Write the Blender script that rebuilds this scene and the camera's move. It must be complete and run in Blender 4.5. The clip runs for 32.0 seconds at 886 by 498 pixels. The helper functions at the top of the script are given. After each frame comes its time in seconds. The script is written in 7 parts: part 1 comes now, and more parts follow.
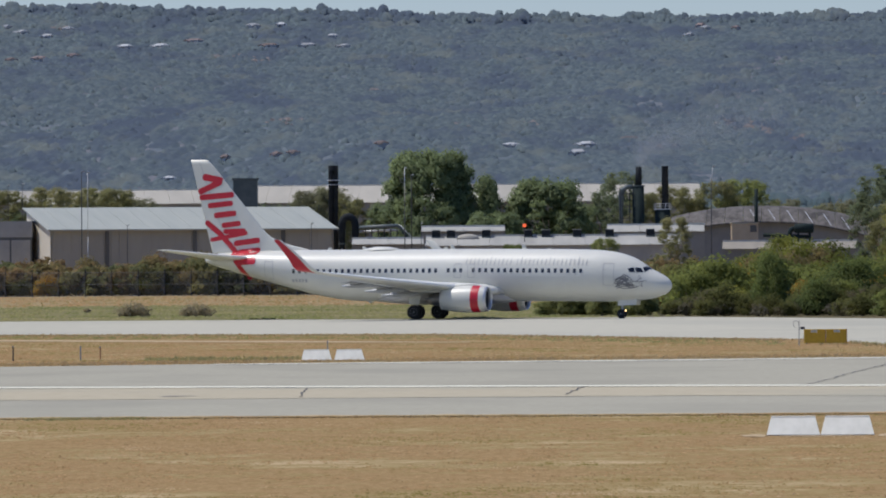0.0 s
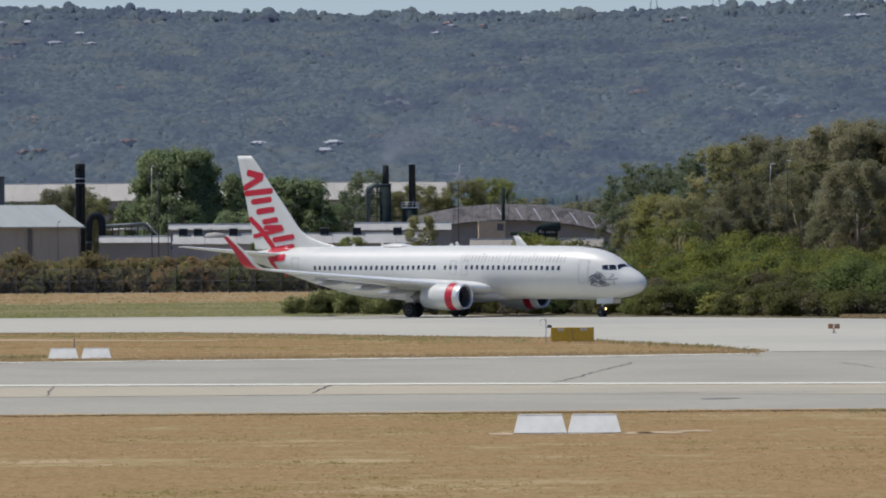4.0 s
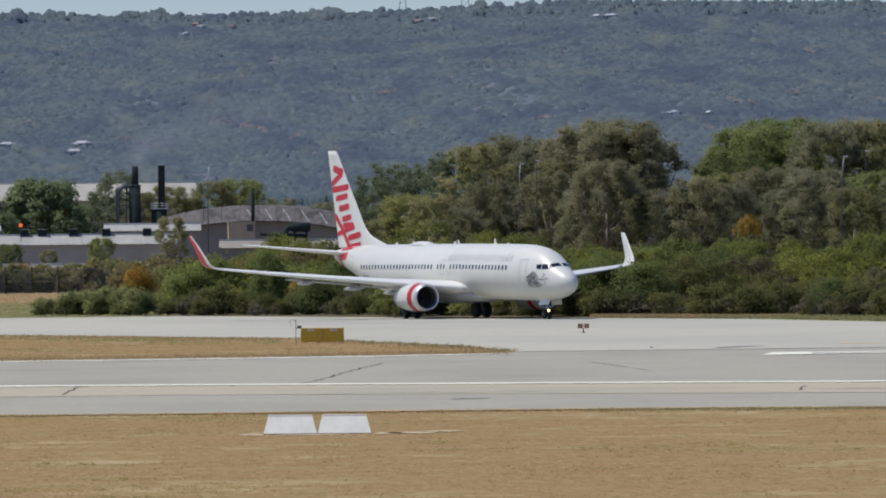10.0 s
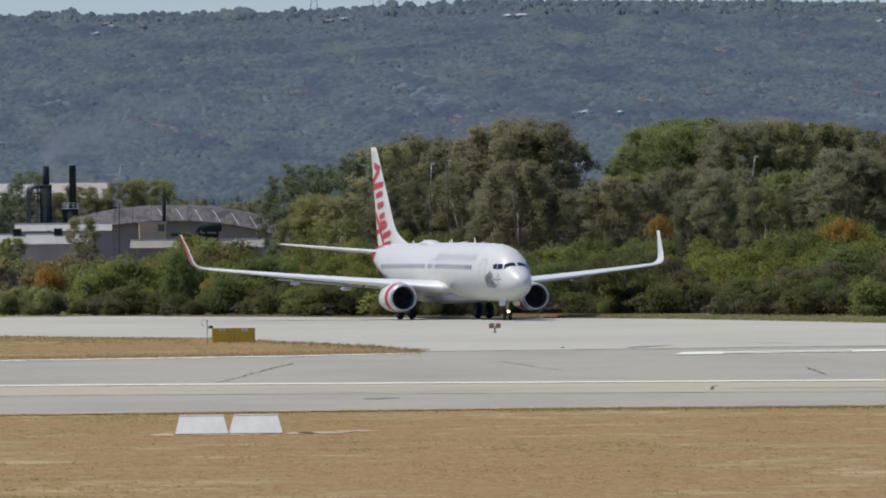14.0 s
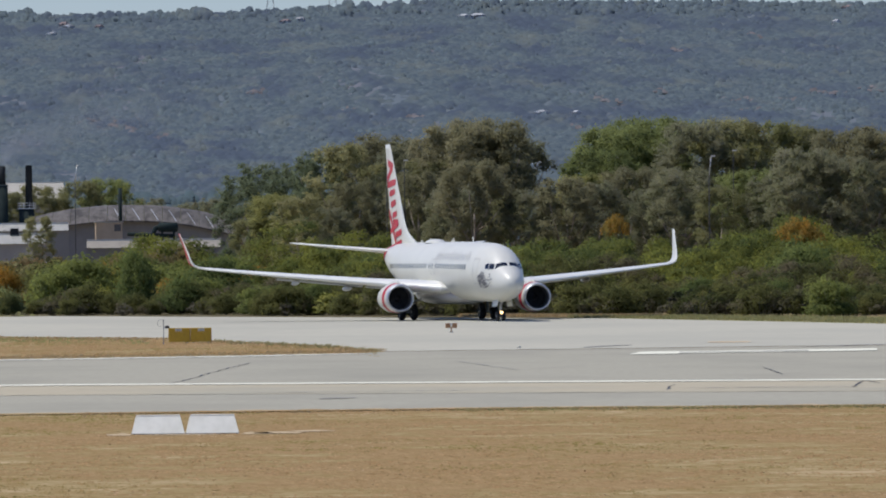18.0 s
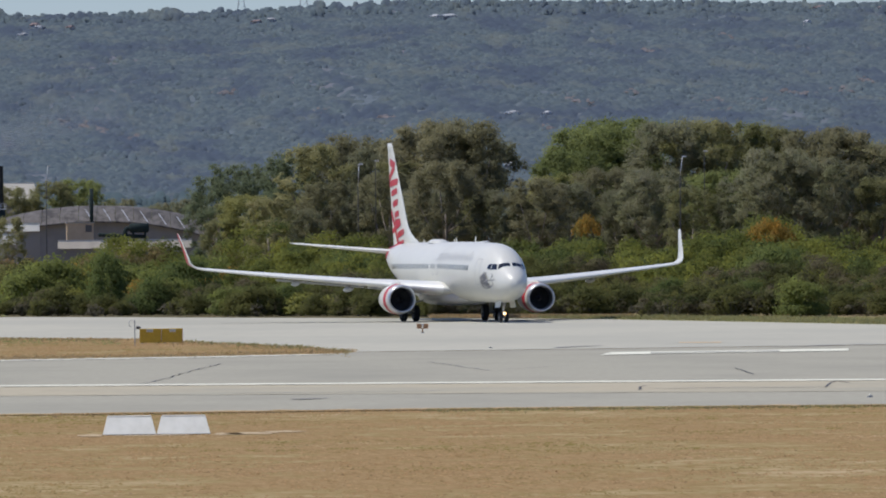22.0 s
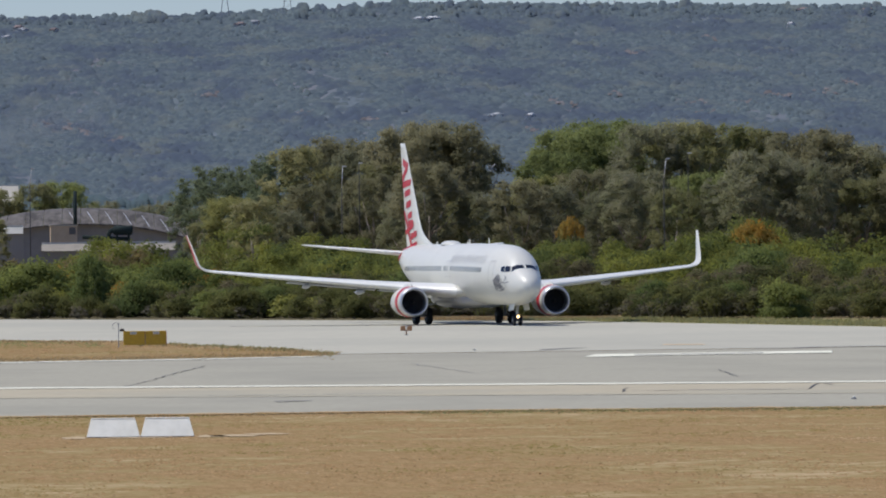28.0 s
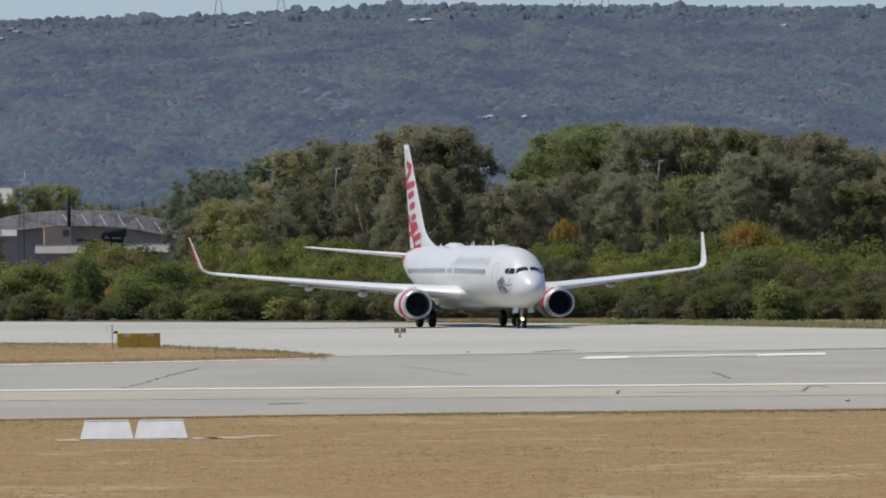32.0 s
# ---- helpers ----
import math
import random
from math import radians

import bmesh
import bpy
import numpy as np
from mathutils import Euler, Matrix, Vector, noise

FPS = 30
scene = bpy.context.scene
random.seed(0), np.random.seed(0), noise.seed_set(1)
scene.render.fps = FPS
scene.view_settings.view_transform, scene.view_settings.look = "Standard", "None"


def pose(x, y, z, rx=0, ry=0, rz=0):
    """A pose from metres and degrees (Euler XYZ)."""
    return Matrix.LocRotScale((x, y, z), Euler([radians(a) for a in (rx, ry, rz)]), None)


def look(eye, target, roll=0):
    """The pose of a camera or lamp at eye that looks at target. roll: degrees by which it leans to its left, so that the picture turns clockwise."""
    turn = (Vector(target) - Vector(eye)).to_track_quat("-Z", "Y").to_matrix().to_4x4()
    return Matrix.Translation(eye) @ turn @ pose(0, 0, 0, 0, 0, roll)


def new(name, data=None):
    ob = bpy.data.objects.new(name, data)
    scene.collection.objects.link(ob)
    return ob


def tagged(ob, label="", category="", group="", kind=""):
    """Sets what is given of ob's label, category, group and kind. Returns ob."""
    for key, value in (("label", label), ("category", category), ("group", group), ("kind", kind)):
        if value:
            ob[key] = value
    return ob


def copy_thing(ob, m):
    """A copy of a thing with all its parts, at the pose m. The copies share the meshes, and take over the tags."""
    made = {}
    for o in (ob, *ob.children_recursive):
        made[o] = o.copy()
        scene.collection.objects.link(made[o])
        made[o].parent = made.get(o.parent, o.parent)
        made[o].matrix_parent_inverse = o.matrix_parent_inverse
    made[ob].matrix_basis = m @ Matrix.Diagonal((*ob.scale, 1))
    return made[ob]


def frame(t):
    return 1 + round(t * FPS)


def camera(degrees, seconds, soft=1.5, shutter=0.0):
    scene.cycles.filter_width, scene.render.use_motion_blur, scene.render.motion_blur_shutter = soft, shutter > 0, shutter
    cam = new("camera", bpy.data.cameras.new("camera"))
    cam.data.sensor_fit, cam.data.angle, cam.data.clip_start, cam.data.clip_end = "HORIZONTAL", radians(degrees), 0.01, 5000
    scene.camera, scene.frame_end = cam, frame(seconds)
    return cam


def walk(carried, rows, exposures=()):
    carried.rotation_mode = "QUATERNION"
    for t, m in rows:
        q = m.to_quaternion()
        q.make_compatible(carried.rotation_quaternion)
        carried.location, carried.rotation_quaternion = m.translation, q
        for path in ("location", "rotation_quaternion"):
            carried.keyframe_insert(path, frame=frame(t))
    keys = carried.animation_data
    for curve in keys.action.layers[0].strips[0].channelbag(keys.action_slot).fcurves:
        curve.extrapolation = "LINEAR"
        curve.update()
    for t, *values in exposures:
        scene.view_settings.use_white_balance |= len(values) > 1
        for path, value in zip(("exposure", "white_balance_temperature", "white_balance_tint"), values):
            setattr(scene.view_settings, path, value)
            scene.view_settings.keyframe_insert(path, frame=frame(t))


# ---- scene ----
LENS = math.degrees(2 * math.atan(784 / 12000))
EYE = 4.73
cam = camera(LENS, 32.0, soft=1.95)
# seconds, yaw, pitch, roll of the tripod head (degrees)
PAN = [
    (0.0, -0.0000, 0.0765, 0.364),
    (0.5, -0.2697, 0.0713, 0.358),
    (1.0, -0.5334, 0.0614, 0.354),
    (1.5, -0.7744, 0.0516, 0.356),
    (2.0, -1.0370, 0.0453, 0.343),
    (2.5, -1.2882, 0.0429, 0.355),
    (3.0, -1.5832, 0.0458, 0.362),
    (3.5, -1.8483, 0.0505, 0.365),
    (4.0, -2.1361, 0.0496, 0.371),
    (4.5, -2.3710, 0.0504, 0.380),
    (6.5, -3.1420, 0.0480, 0.485),
    (7.0, -3.3548, 0.0474, 0.486),
    (7.5, -3.5404, 0.0473, 0.489),
    (8.0, -3.7224, 0.0481, 0.495),
    (8.5, -3.8727, 0.0440, 0.498),
    (9.0, -4.0131, 0.0407, 0.508),
    (9.5, -4.1330, 0.0384, 0.522),
    (10.0, -4.2508, 0.0378, 0.531),
    (10.5, -4.3501, 0.0364, 0.540),
    (11.0, -4.4589, 0.0352, 0.544),
    (11.5, -4.5640, 0.0354, 0.551),
    (12.0, -4.6782, 0.0356, 0.550),
    (12.5, -4.7816, 0.0363, 0.553),
    (13.0, -4.8773, 0.0362, 0.557),
    (13.5, -4.9471, 0.0325, 0.556),
    (14.0, -5.0000, 0.0298, 0.556),
    (14.5, -5.0417, 0.0299, 0.561),
    (16.5, -5.2391, 0.0274, 0.566),
    (17.0, -5.2971, 0.0270, 0.566),
    (17.5, -5.3375, 0.0254, 0.574),
    (18.0, -5.3683, 0.0249, 0.577),
    (18.5, -5.3983, 0.0255, 0.583),
    (19.0, -5.4323, 0.0250, 0.590),
    (19.5, -5.4714, 0.0265, 0.599),
    (20.0, -5.5086, 0.0274, 0.597),
    (20.5, -5.5458, 0.0270, 0.605),
    (21.0, -5.5802, 0.0281, 0.604),
    (21.5, -5.6028, 0.0263, 0.606),
    (22.0, -5.6116, 0.0270, 0.609),
    (22.5, -5.6222, 0.0317, 0.612),
    (23.0, -5.6278, 0.0358, 0.616),
    (23.5, -5.6404, 0.0405, 0.622),
    (24.0, -5.6553, 0.0429, 0.617),
    (24.5, -5.6683, 0.0442, 0.618),
    (25.0, -5.6824, 0.0481, 0.620),
    (25.5, -5.6927, 0.0482, 0.620),
    (27.5, -5.7389, 0.0434, 0.638),
    (28.0, -5.7490, 0.0441, 0.640),
    (28.5, -5.7570, 0.0440, 0.636),
    (29.0, -5.7642, 0.0455, 0.638),
    (29.5, -5.7723, 0.0462, 0.639),
    (30.0, -5.7803, 0.0502, 0.642),
    (30.5, -5.7846, 0.0508, 0.639),
    (31.0, -5.7877, 0.0524, 0.641),
    (31.5, -5.7958, 0.0564, 0.640),
    (32.0, -5.8022, 0.0623, 0.644),
]
EXPOSURE = 0.0
walk(cam, [(t, pose(0, 0, EYE, 90 + pitch, roll, yaw)) for t, yaw, pitch, roll in PAN], [(0, EXPOSURE), (32, EXPOSURE)])

# ---- light: high summer sun from the left; clear pale sky ----
SUN_ELEVATION, SUN_BEARING = 62.0, -80.0    # degrees; bearing clockwise from the first view
world = bpy.data.worlds.new("sky")
scene.world = world
world.use_nodes = True
wn = world.node_tree
wn.nodes.clear()
sky = wn.nodes.new("ShaderNodeTexSky")
sky.sky_type, sky.sun_disc = 'NISHITA', False
sky.sun_elevation, sky.sun_rotation = radians(SUN_ELEVATION), radians(SUN_BEARING)
sky.air_density, sky.dust_density, sky.ozone_density = 1.0, 0.3, 1.0
bg = wn.nodes.new("ShaderNodeBackground")
bg.inputs["Strength"].default_value = 0.089
out = wn.nodes.new("ShaderNodeOutputWorld")
cool = wn.nodes.new("ShaderNodeMix")    # clear, slightly cool air
cool.data_type, cool.blend_type = 'RGBA', 'MULTIPLY'
cool.inputs[0].default_value, cool.inputs[7].default_value = 1.0, (0.74, 0.855, 1.20, 1)
wn.links.new(sky.outputs[0], cool.inputs[6])
wn.links.new(cool.outputs[2], bg.inputs[0])
wn.links.new(bg.outputs[0], out.inputs[0])
sun = new("sun", bpy.data.lights.new("sun", 'SUN'))
sun.data.energy, sun.data.angle, sun.data.color = 3.5, radians(0.53), (1.0, 0.955, 0.90)
_b, _e = radians(SUN_BEARING), radians(SUN_ELEVATION)
sun.matrix_world = look((300 * math.sin(_b) * math.cos(_e), 300 * math.cos(_b) * math.cos(_e), 300 * math.sin(_e)), (0, 0, 0))

# ---- materials ----
def material(name, c1, c2=None, rough=0.6, metal=0.0, scale=1.0, detail=5.0, stretch=(1, 1, 1), bump=0.0, bump_scale=None,
             grit=0.6, c3=None, scale3=0.1, spread3=(0.5, 0.65), stretch3=None, island=0.0, each=0.0, emit=None, strength=0.0, coat=0.0, spec=0.5, rough2=None, through_light=0.0, c4=None, scale4=2.0, spread4=(0.55, 0.7)):
    """Procedural surface: two colours mixed by fine noise, a third in large patches, and variation by island or by object."""
    m = bpy.data.materials.new(name)
    m.use_nodes = True
    t = m.node_tree
    n, l = t.nodes, t.links
    b = n["Principled BSDF"]
    b.inputs["Roughness"].default_value, b.inputs["Metallic"].default_value = rough, metal
    b.inputs["Coat Weight"].default_value, b.inputs["Specular IOR Level"].default_value = coat, spec
    if emit:
        b.inputs["Emission Color"].default_value, b.inputs["Emission Strength"].default_value = (*emit, 1), strength
    co = n.new("ShaderNodeTexCoord")
    mp = n.new("ShaderNodeMapping")
    mp.inputs["Scale"].default_value = stretch
    l.new(co.outputs["Object"], mp.inputs[0])

    mp3 = mp
    if stretch3:
        mp3 = n.new("ShaderNodeMapping")
        mp3.inputs["Scale"].default_value = stretch3
        l.new(co.outputs["Object"], mp3.inputs[0])

    def noisy(s, d=detail, at=mp):
        q = n.new("ShaderNodeTexNoise")
        q.inputs["Scale"].default_value, q.inputs["Detail"].default_value, q.inputs["Roughness"].default_value = s, d, grit
        l.new(at.outputs[0], q.inputs["Vector"])
        return q.outputs["Fac"]

    def ramp(v, lo, hi):
        q = n.new("ShaderNodeMapRange")
        q.inputs[1].default_value, q.inputs[2].default_value = lo, hi
        l.new(v, q.inputs[0])
        return q.outputs[0]

    def mix(f, a, c):
        q = n.new("ShaderNodeMix")
        q.data_type = 'RGBA'
        if isinstance(f, float):
            q.inputs[0].default_value = f
        else:
            l.new(f, q.inputs[0])
        for v, k in ((a, 6), (c, 7)):
            if isinstance(v, tuple):
                q.inputs[k].default_value = (*v, 1)
            else:
                l.new(v, q.inputs[k])
        return q.outputs[2]

    col = c1
    fine = noisy(scale)
    if c2:
        col = mix(ramp(fine, 0.35, 0.65), c1, c2)
    if c3:
        col = mix(ramp(noisy(scale3, 4.0, mp3), *spread3), col, c3)
    if c4:
        col = mix(ramp(noisy(scale4, 6.0, mp3), *spread4), col, c4)
    for amount, source in ((island, "ShaderNodeNewGeometry"), (each, "ShaderNodeObjectInfo")):
        if amount:
            q = n.new(source)
            o = q.outputs["Random Per Island"] if source.endswith("Geometry") else q.outputs["Random"]
            hs = n.new("ShaderNodeHueSaturation")
            l.new(ramp2(n, l, o, 1 - amount, 1 + amount), hs.inputs["Value"])
            l.new(ramp2(n, l, o, 0.5 + 0.04 * amount, 0.5 - 0.04 * amount), hs.inputs["Hue"])
            if isinstance(col, tuple):
                hs.inputs["Color"].default_value = (*col, 1)
            else:
                l.new(col, hs.inputs["Color"])
            col = hs.outputs[0]
    if isinstance(col, tuple):
        b.inputs["Base Color"].default_value = (*col, 1)
    else:
        l.new(col, b.inputs["Base Color"])
    if rough2 is not None:
        l.new(ramp2(n, l, fine, rough, rough2), b.inputs["Roughness"])
    if bump:
        q = n.new("ShaderNodeBump")
        q.inputs["Strength"].default_value, q.inputs["Distance"].default_value = 1.0, bump
        l.new(noisy(bump_scale or scale), q.inputs["Height"])
        l.new(q.outputs[0], b.inputs["Normal"])
    if through_light:
        tr = n.new("ShaderNodeBsdfTranslucent")
        if isinstance(col, tuple):
            tr.inputs[0].default_value = (*col, 1)
        else:
            l.new(col, tr.inputs[0])
        ms = n.new("ShaderNodeMixShader")
        ms.inputs[0].default_value = through_light
        l.new(b.outputs[0], ms.inputs[1])
        l.new(tr.outputs[0], ms.inputs[2])
        l.new(ms.outputs[0], n["Material Output"].inputs[0])
    return m


def ramp2(n, l, v, lo, hi):
    q = n.new("ShaderNodeMapRange")
    q.inputs[3].default_value, q.inputs[4].default_value = lo, hi
    l.new(v, q.inputs[0])
    return q.outputs[0]


DRY_GRASS = material("dry_grass", (0.234, 0.152, 0.069), (0.381, 0.267, 0.139), 0.95, scale=4.0, detail=12, grit=0.84, stretch=(1, 0.16, 1), c3=(0.206, 0.165, 0.054), scale3=1.0, spread3=(0.48, 0.60), stretch3=(0.11, 0.10, 1), spec=0.0, c4=(0.444, 0.333, 0.193), scale4=1.0, spread4=(0.50, 0.64))
FIELD_GRASS = material("field_grass", (0.279, 0.212, 0.116), (0.349, 0.270, 0.153), 0.95, scale=2.0, detail=8, grit=0.75, stretch=(0.6, 0.06, 1), c3=(0.219, 0.193, 0.093), scale3=1.0, spread3=(0.54, 0.68), stretch3=(0.02, 0.035, 1), spec=0.0)
BLADE = material("grass_blade", (0.588, 0.430, 0.226), (0.504, 0.373, 0.189), 0.9, scale=0.25, island=0.15, spec=0.0, through_light=0.45)
MATTED = material("matted_straw", (0.283, 0.178, 0.084), (0.384, 0.260, 0.134), 0.95, scale=0.6, detail=6, island=0.20, spec=0.0, through_light=0.15, c3=(0.224, 0.182, 0.062), scale3=0.07, spread3=(0.50, 0.60), c4=(0.449, 0.331, 0.197), scale4=0.16, spread4=(0.55, 0.68))
MATTED_GREEN = material("matted_green_grass", (0.202, 0.191, 0.079), (0.267, 0.241, 0.112), 0.95, scale=0.3, detail=6, island=0.22, spec=0.0, through_light=0.15, c3=(0.161, 0.178, 0.065), scale3=0.04, spread3=(0.46, 0.58), c4=(0.307, 0.266, 0.144), scale4=0.06, spread4=(0.54, 0.66))
GREEN_BLADE = material("green_grass_blade", (0.36, 0.36, 0.15), (0.44, 0.38, 0.18), 0.9, scale=0.3, island=0.15, spec=0.0, through_light=0.45)
ASPHALT = material("grey_asphalt", (0.354, 0.336, 0.271), (0.394, 0.378, 0.306), 0.9, scale=6.0, detail=10, stretch=(0.5, 0.25, 1), bump=0.004, c3=(0.322, 0.310, 0.255), scale3=0.22, spread3=(0.45, 0.7), spec=0.0)
SHOULDER = material("tan_shoulder", (0.418, 0.374, 0.275), (0.465, 0.418, 0.315), 0.92, scale=5.0, detail=9, stretch=(0.3, 0.25, 1), bump=0.004, c3=(0.374, 0.357, 0.285), scale3=0.2, spec=0.0)
TAXIWAY = material("pale_taxiway", (0.441, 0.425, 0.351), (0.484, 0.464, 0.381), 0.9, scale=3.0, detail=9, stretch=(0.3, 0.15, 1), bump=0.004, c3=(0.402, 0.392, 0.330), scale3=0.08, spread3=(0.45, 0.65), spec=0.0)
LINE_WHITE = material("white_marking", (0.803, 0.791, 0.654), (0.680, 0.670, 0.549), 0.7, scale=3.0, detail=8, spec=0.0)
LINE_WORN = material("worn_white_marking", (0.390, 0.382, 0.335), (0.335, 0.328, 0.289), 0.8, scale=1.2, detail=8, stretch=(0.3, 1, 1), spec=0.0)
LINE_YELLOW = material("faded_yellow_marking", (0.60, 0.42, 0.20), (0.52, 0.42, 0.29), 0.8, scale=2.0, detail=8)
CRACK = material("dark_sealed_crack", (0.06, 0.06, 0.06), (0.1, 0.1, 0.1), 0.8, scale=4.0)
RUBBER_MARK = material("rubber_streak", (0.20, 0.20, 0.20), (0.27, 0.27, 0.265), 0.85, scale=2.0, stretch=(0.3, 1, 1), spec=0.0)
SIGN_YELLOW = material("sign_yellow", (0.63, 0.40, 0.030), (0.55, 0.34, 0.028), 0.55, scale=6.0)
SIGN_BROWN = material("sign_brown", (0.42, 0.22, 0.10), (0.34, 0.17, 0.08), 0.6, scale=9.0)
MARKER_WHITE = material("marker_white", (0.775, 0.760, 0.665), (0.694, 0.680, 0.586), 0.6, scale=3.0, c3=(0.612, 0.580, 0.472), scale3=1.4, spread3=(0.6, 0.9))
WIRE = material("dull_fence_wire", (0.20, 0.195, 0.18), None, 0.8, spec=0.1)
STEEL = material("grey_steel", (0.36, 0.37, 0.38), (0.28, 0.29, 0.30), 0.5, 0.6, scale=3.0)
POLE = material("dark_pole", (0.045, 0.047, 0.05), (0.07, 0.072, 0.075), 0.8, scale=2.0, spec=0.1)
PALE_POLE = material("pale_galvanised_pole", (0.55, 0.56, 0.57), (0.45, 0.46, 0.47), 0.5, 0.3, scale=2.0)
STACK_GREEN = material("dark_green_metal", (0.014, 0.024, 0.024), (0.024, 0.036, 0.035), 0.85, scale=0.8, detail=7, spec=0.15)
STACK_BLACK = material("black_metal", (0.016, 0.02, 0.024), (0.03, 0.034, 0.036), 0.8, scale=0.9, spec=0.15)
DUCT = material("grey_green_duct", (0.075, 0.10, 0.10), (0.11, 0.13, 0.13), 0.5, scale=0.9)
ROOF_BLUE = material("pale_blue_metal_roof", (0.394, 0.409, 0.361), (0.354, 0.374, 0.334), 0.6, scale=0.25, detail=7, stretch=(3, 0.2, 1), spec=0.2)
ROOF_PALE = material("pale_metal_roof", (0.432, 0.423, 0.376), (0.331, 0.327, 0.295), 0.65, scale=0.2, detail=7, stretch=(1.5, 0.2, 1), spec=0.2)
ROOF_RUST = material("weathered_corrugated_roof", (0.086, 0.078, 0.071), (0.183, 0.168, 0.152), 0.8, scale=0.9, detail=9, grit=0.75, stretch=(1, 0.15, 1), c3=(0.071, 0.065, 0.059), scale3=0.3, spread3=(0.5, 0.6), spec=0.1)
WALL_DUSK = material("dark_grey_cladding", (0.188, 0.188, 0.191), (0.225, 0.222, 0.221), 0.8, scale=0.4, detail=6, spec=0.1)
ROOF_DUST = material("dusty_cream_roof", (0.33, 0.30, 0.25), (0.26, 0.24, 0.205), 0.85, scale=0.3, detail=7, spec=0.1)
WALL_BEIGE = material("beige_wall_cladding", (0.362, 0.326, 0.268), (0.326, 0.290, 0.239), 0.75, scale=0.3, detail=7, stretch=(1, 1, 0.3))
WALL_CREAM = material("cream_gable_cladding", (0.609, 0.558, 0.464), (0.551, 0.507, 0.420), 0.75, scale=0.3, detail=6)
WALL_TAN = material("tan_brown_render", (0.540, 0.425, 0.295), (0.457, 0.356, 0.246), 0.8, scale=0.4, detail=6, spec=0.1)
WALL_GREY = material("grey_factory_wall", (0.378, 0.362, 0.338), (0.300, 0.291, 0.275), 0.8, scale=0.25, detail=7)
WALL_DARK = material("dark_steel_wall", (0.09, 0.095, 0.10), (0.13, 0.13, 0.13), 0.7, scale=0.3)
PIPE_TRIM = material("brown_downpipe", (0.11, 0.10, 0.09), None, 0.6)
FAR_ROOF = material("far_white_roof", (0.454, 0.425, 0.356), (0.357, 0.336, 0.286), 0.7, scale=0.08, detail=8, stretch=(1, 0.1, 1), spec=0.1)
ROOF_EDGE = material("sunlit_white_flashing", (0.560, 0.560, 0.519), (0.480, 0.480, 0.444), 0.6, scale=0.5)
FAR_WALL = material("far_grey_wall", (0.255, 0.249, 0.233), (0.207, 0.202, 0.192), 0.8, scale=0.1)
BARK = material("gum_bark", (0.230, 0.187, 0.151), (0.346, 0.295, 0.252), 0.85, scale=1.2, stretch=(1, 1, 0.3))
LEAF_OLIVE = material("olive_gum_leaves", (0.247, 0.255, 0.111), (0.280, 0.271, 0.137), 0.7, scale=0.35, island=0.12, each=0.22, spec=0.08, through_light=0.6)
LEAF_BROWN = material("brown_green_gum_leaves", (0.246, 0.233, 0.137), (0.227, 0.222, 0.125), 0.7, scale=0.35, island=0.12, each=0.2, spec=0.08, through_light=0.6)
LEAF_GREY = material("grey_green_gum_leaves", (0.204, 0.219, 0.113), (0.251, 0.246, 0.163), 0.7, scale=0.35, island=0.12, each=0.2, spec=0.08, through_light=0.6)
LEAF_GOLD = material("golden_olive_gum_leaves", (0.313, 0.306, 0.102), (0.264, 0.270, 0.107), 0.7, scale=0.35, island=0.12, each=0.2, spec=0.08, through_light=0.6)
LEAF_DARK = material("dark_pine_leaves", (0.144, 0.184, 0.099), (0.168, 0.197, 0.119), 0.7, scale=0.4, island=0.18, each=0.15, spec=0.12, through_light=0.6)
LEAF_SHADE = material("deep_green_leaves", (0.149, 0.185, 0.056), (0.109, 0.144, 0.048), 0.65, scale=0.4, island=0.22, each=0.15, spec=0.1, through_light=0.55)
LEAF_FIG = material("dark_fig_leaves", (0.213, 0.268, 0.117), (0.160, 0.206, 0.101), 0.65, scale=0.25, island=0.24, spec=0.2, through_light=0.45)
LEAF_GREEN = material("fresh_green_leaves", (0.237, 0.270, 0.095), (0.198, 0.233, 0.088), 0.65, scale=0.35, island=0.18, each=0.2, spec=0.12, through_light=0.6)
LEAF_SCRUB = material("scrub_leaves", (0.164, 0.164, 0.052), (0.091, 0.108, 0.041), 0.7, scale=0.2, detail=1, island=0.16, c3=(0.160, 0.140, 0.086), scale3=0.14, spread3=(0.50, 0.60), spec=0.12, through_light=0.65)
LEAF_HEATH = material("heath_leaves", (0.219, 0.233, 0.050), (0.101, 0.129, 0.041), 0.65, scale=0.2, detail=1, island=0.16, c3=(0.174, 0.143, 0.063), scale3=0.15, spread3=(0.64, 0.72), spec=0.12, through_light=0.62)
LEAF_DUSKY = material("dusky_scrub_leaves", (0.248, 0.230, 0.099), (0.133, 0.152, 0.069), 0.7, scale=0.14, detail=1, island=0.2, c3=(0.248, 0.172, 0.083), scale3=0.12, spread3=(0.45, 0.58), spec=0.12, through_light=0.6)
LEAF_RUSSET = material("russet_scrub_leaves", (0.235, 0.185, 0.082), (0.165, 0.155, 0.070), 0.7, scale=0.5, detail=2, island=0.2, spec=0.12, through_light=0.6)
LEAF_DRY = material("dry_brown_leaves", (0.384, 0.324, 0.204), (0.288, 0.258, 0.156), 0.8, scale=0.5, island=0.25, spec=0.05, through_light=0.5)
LEAF_ORANGE = material("orange_blossom_leaves", (0.400, 0.215, 0.036), (0.225, 0.195, 0.058), 0.7, scale=0.6, island=0.25, spec=0.1, through_light=0.55)
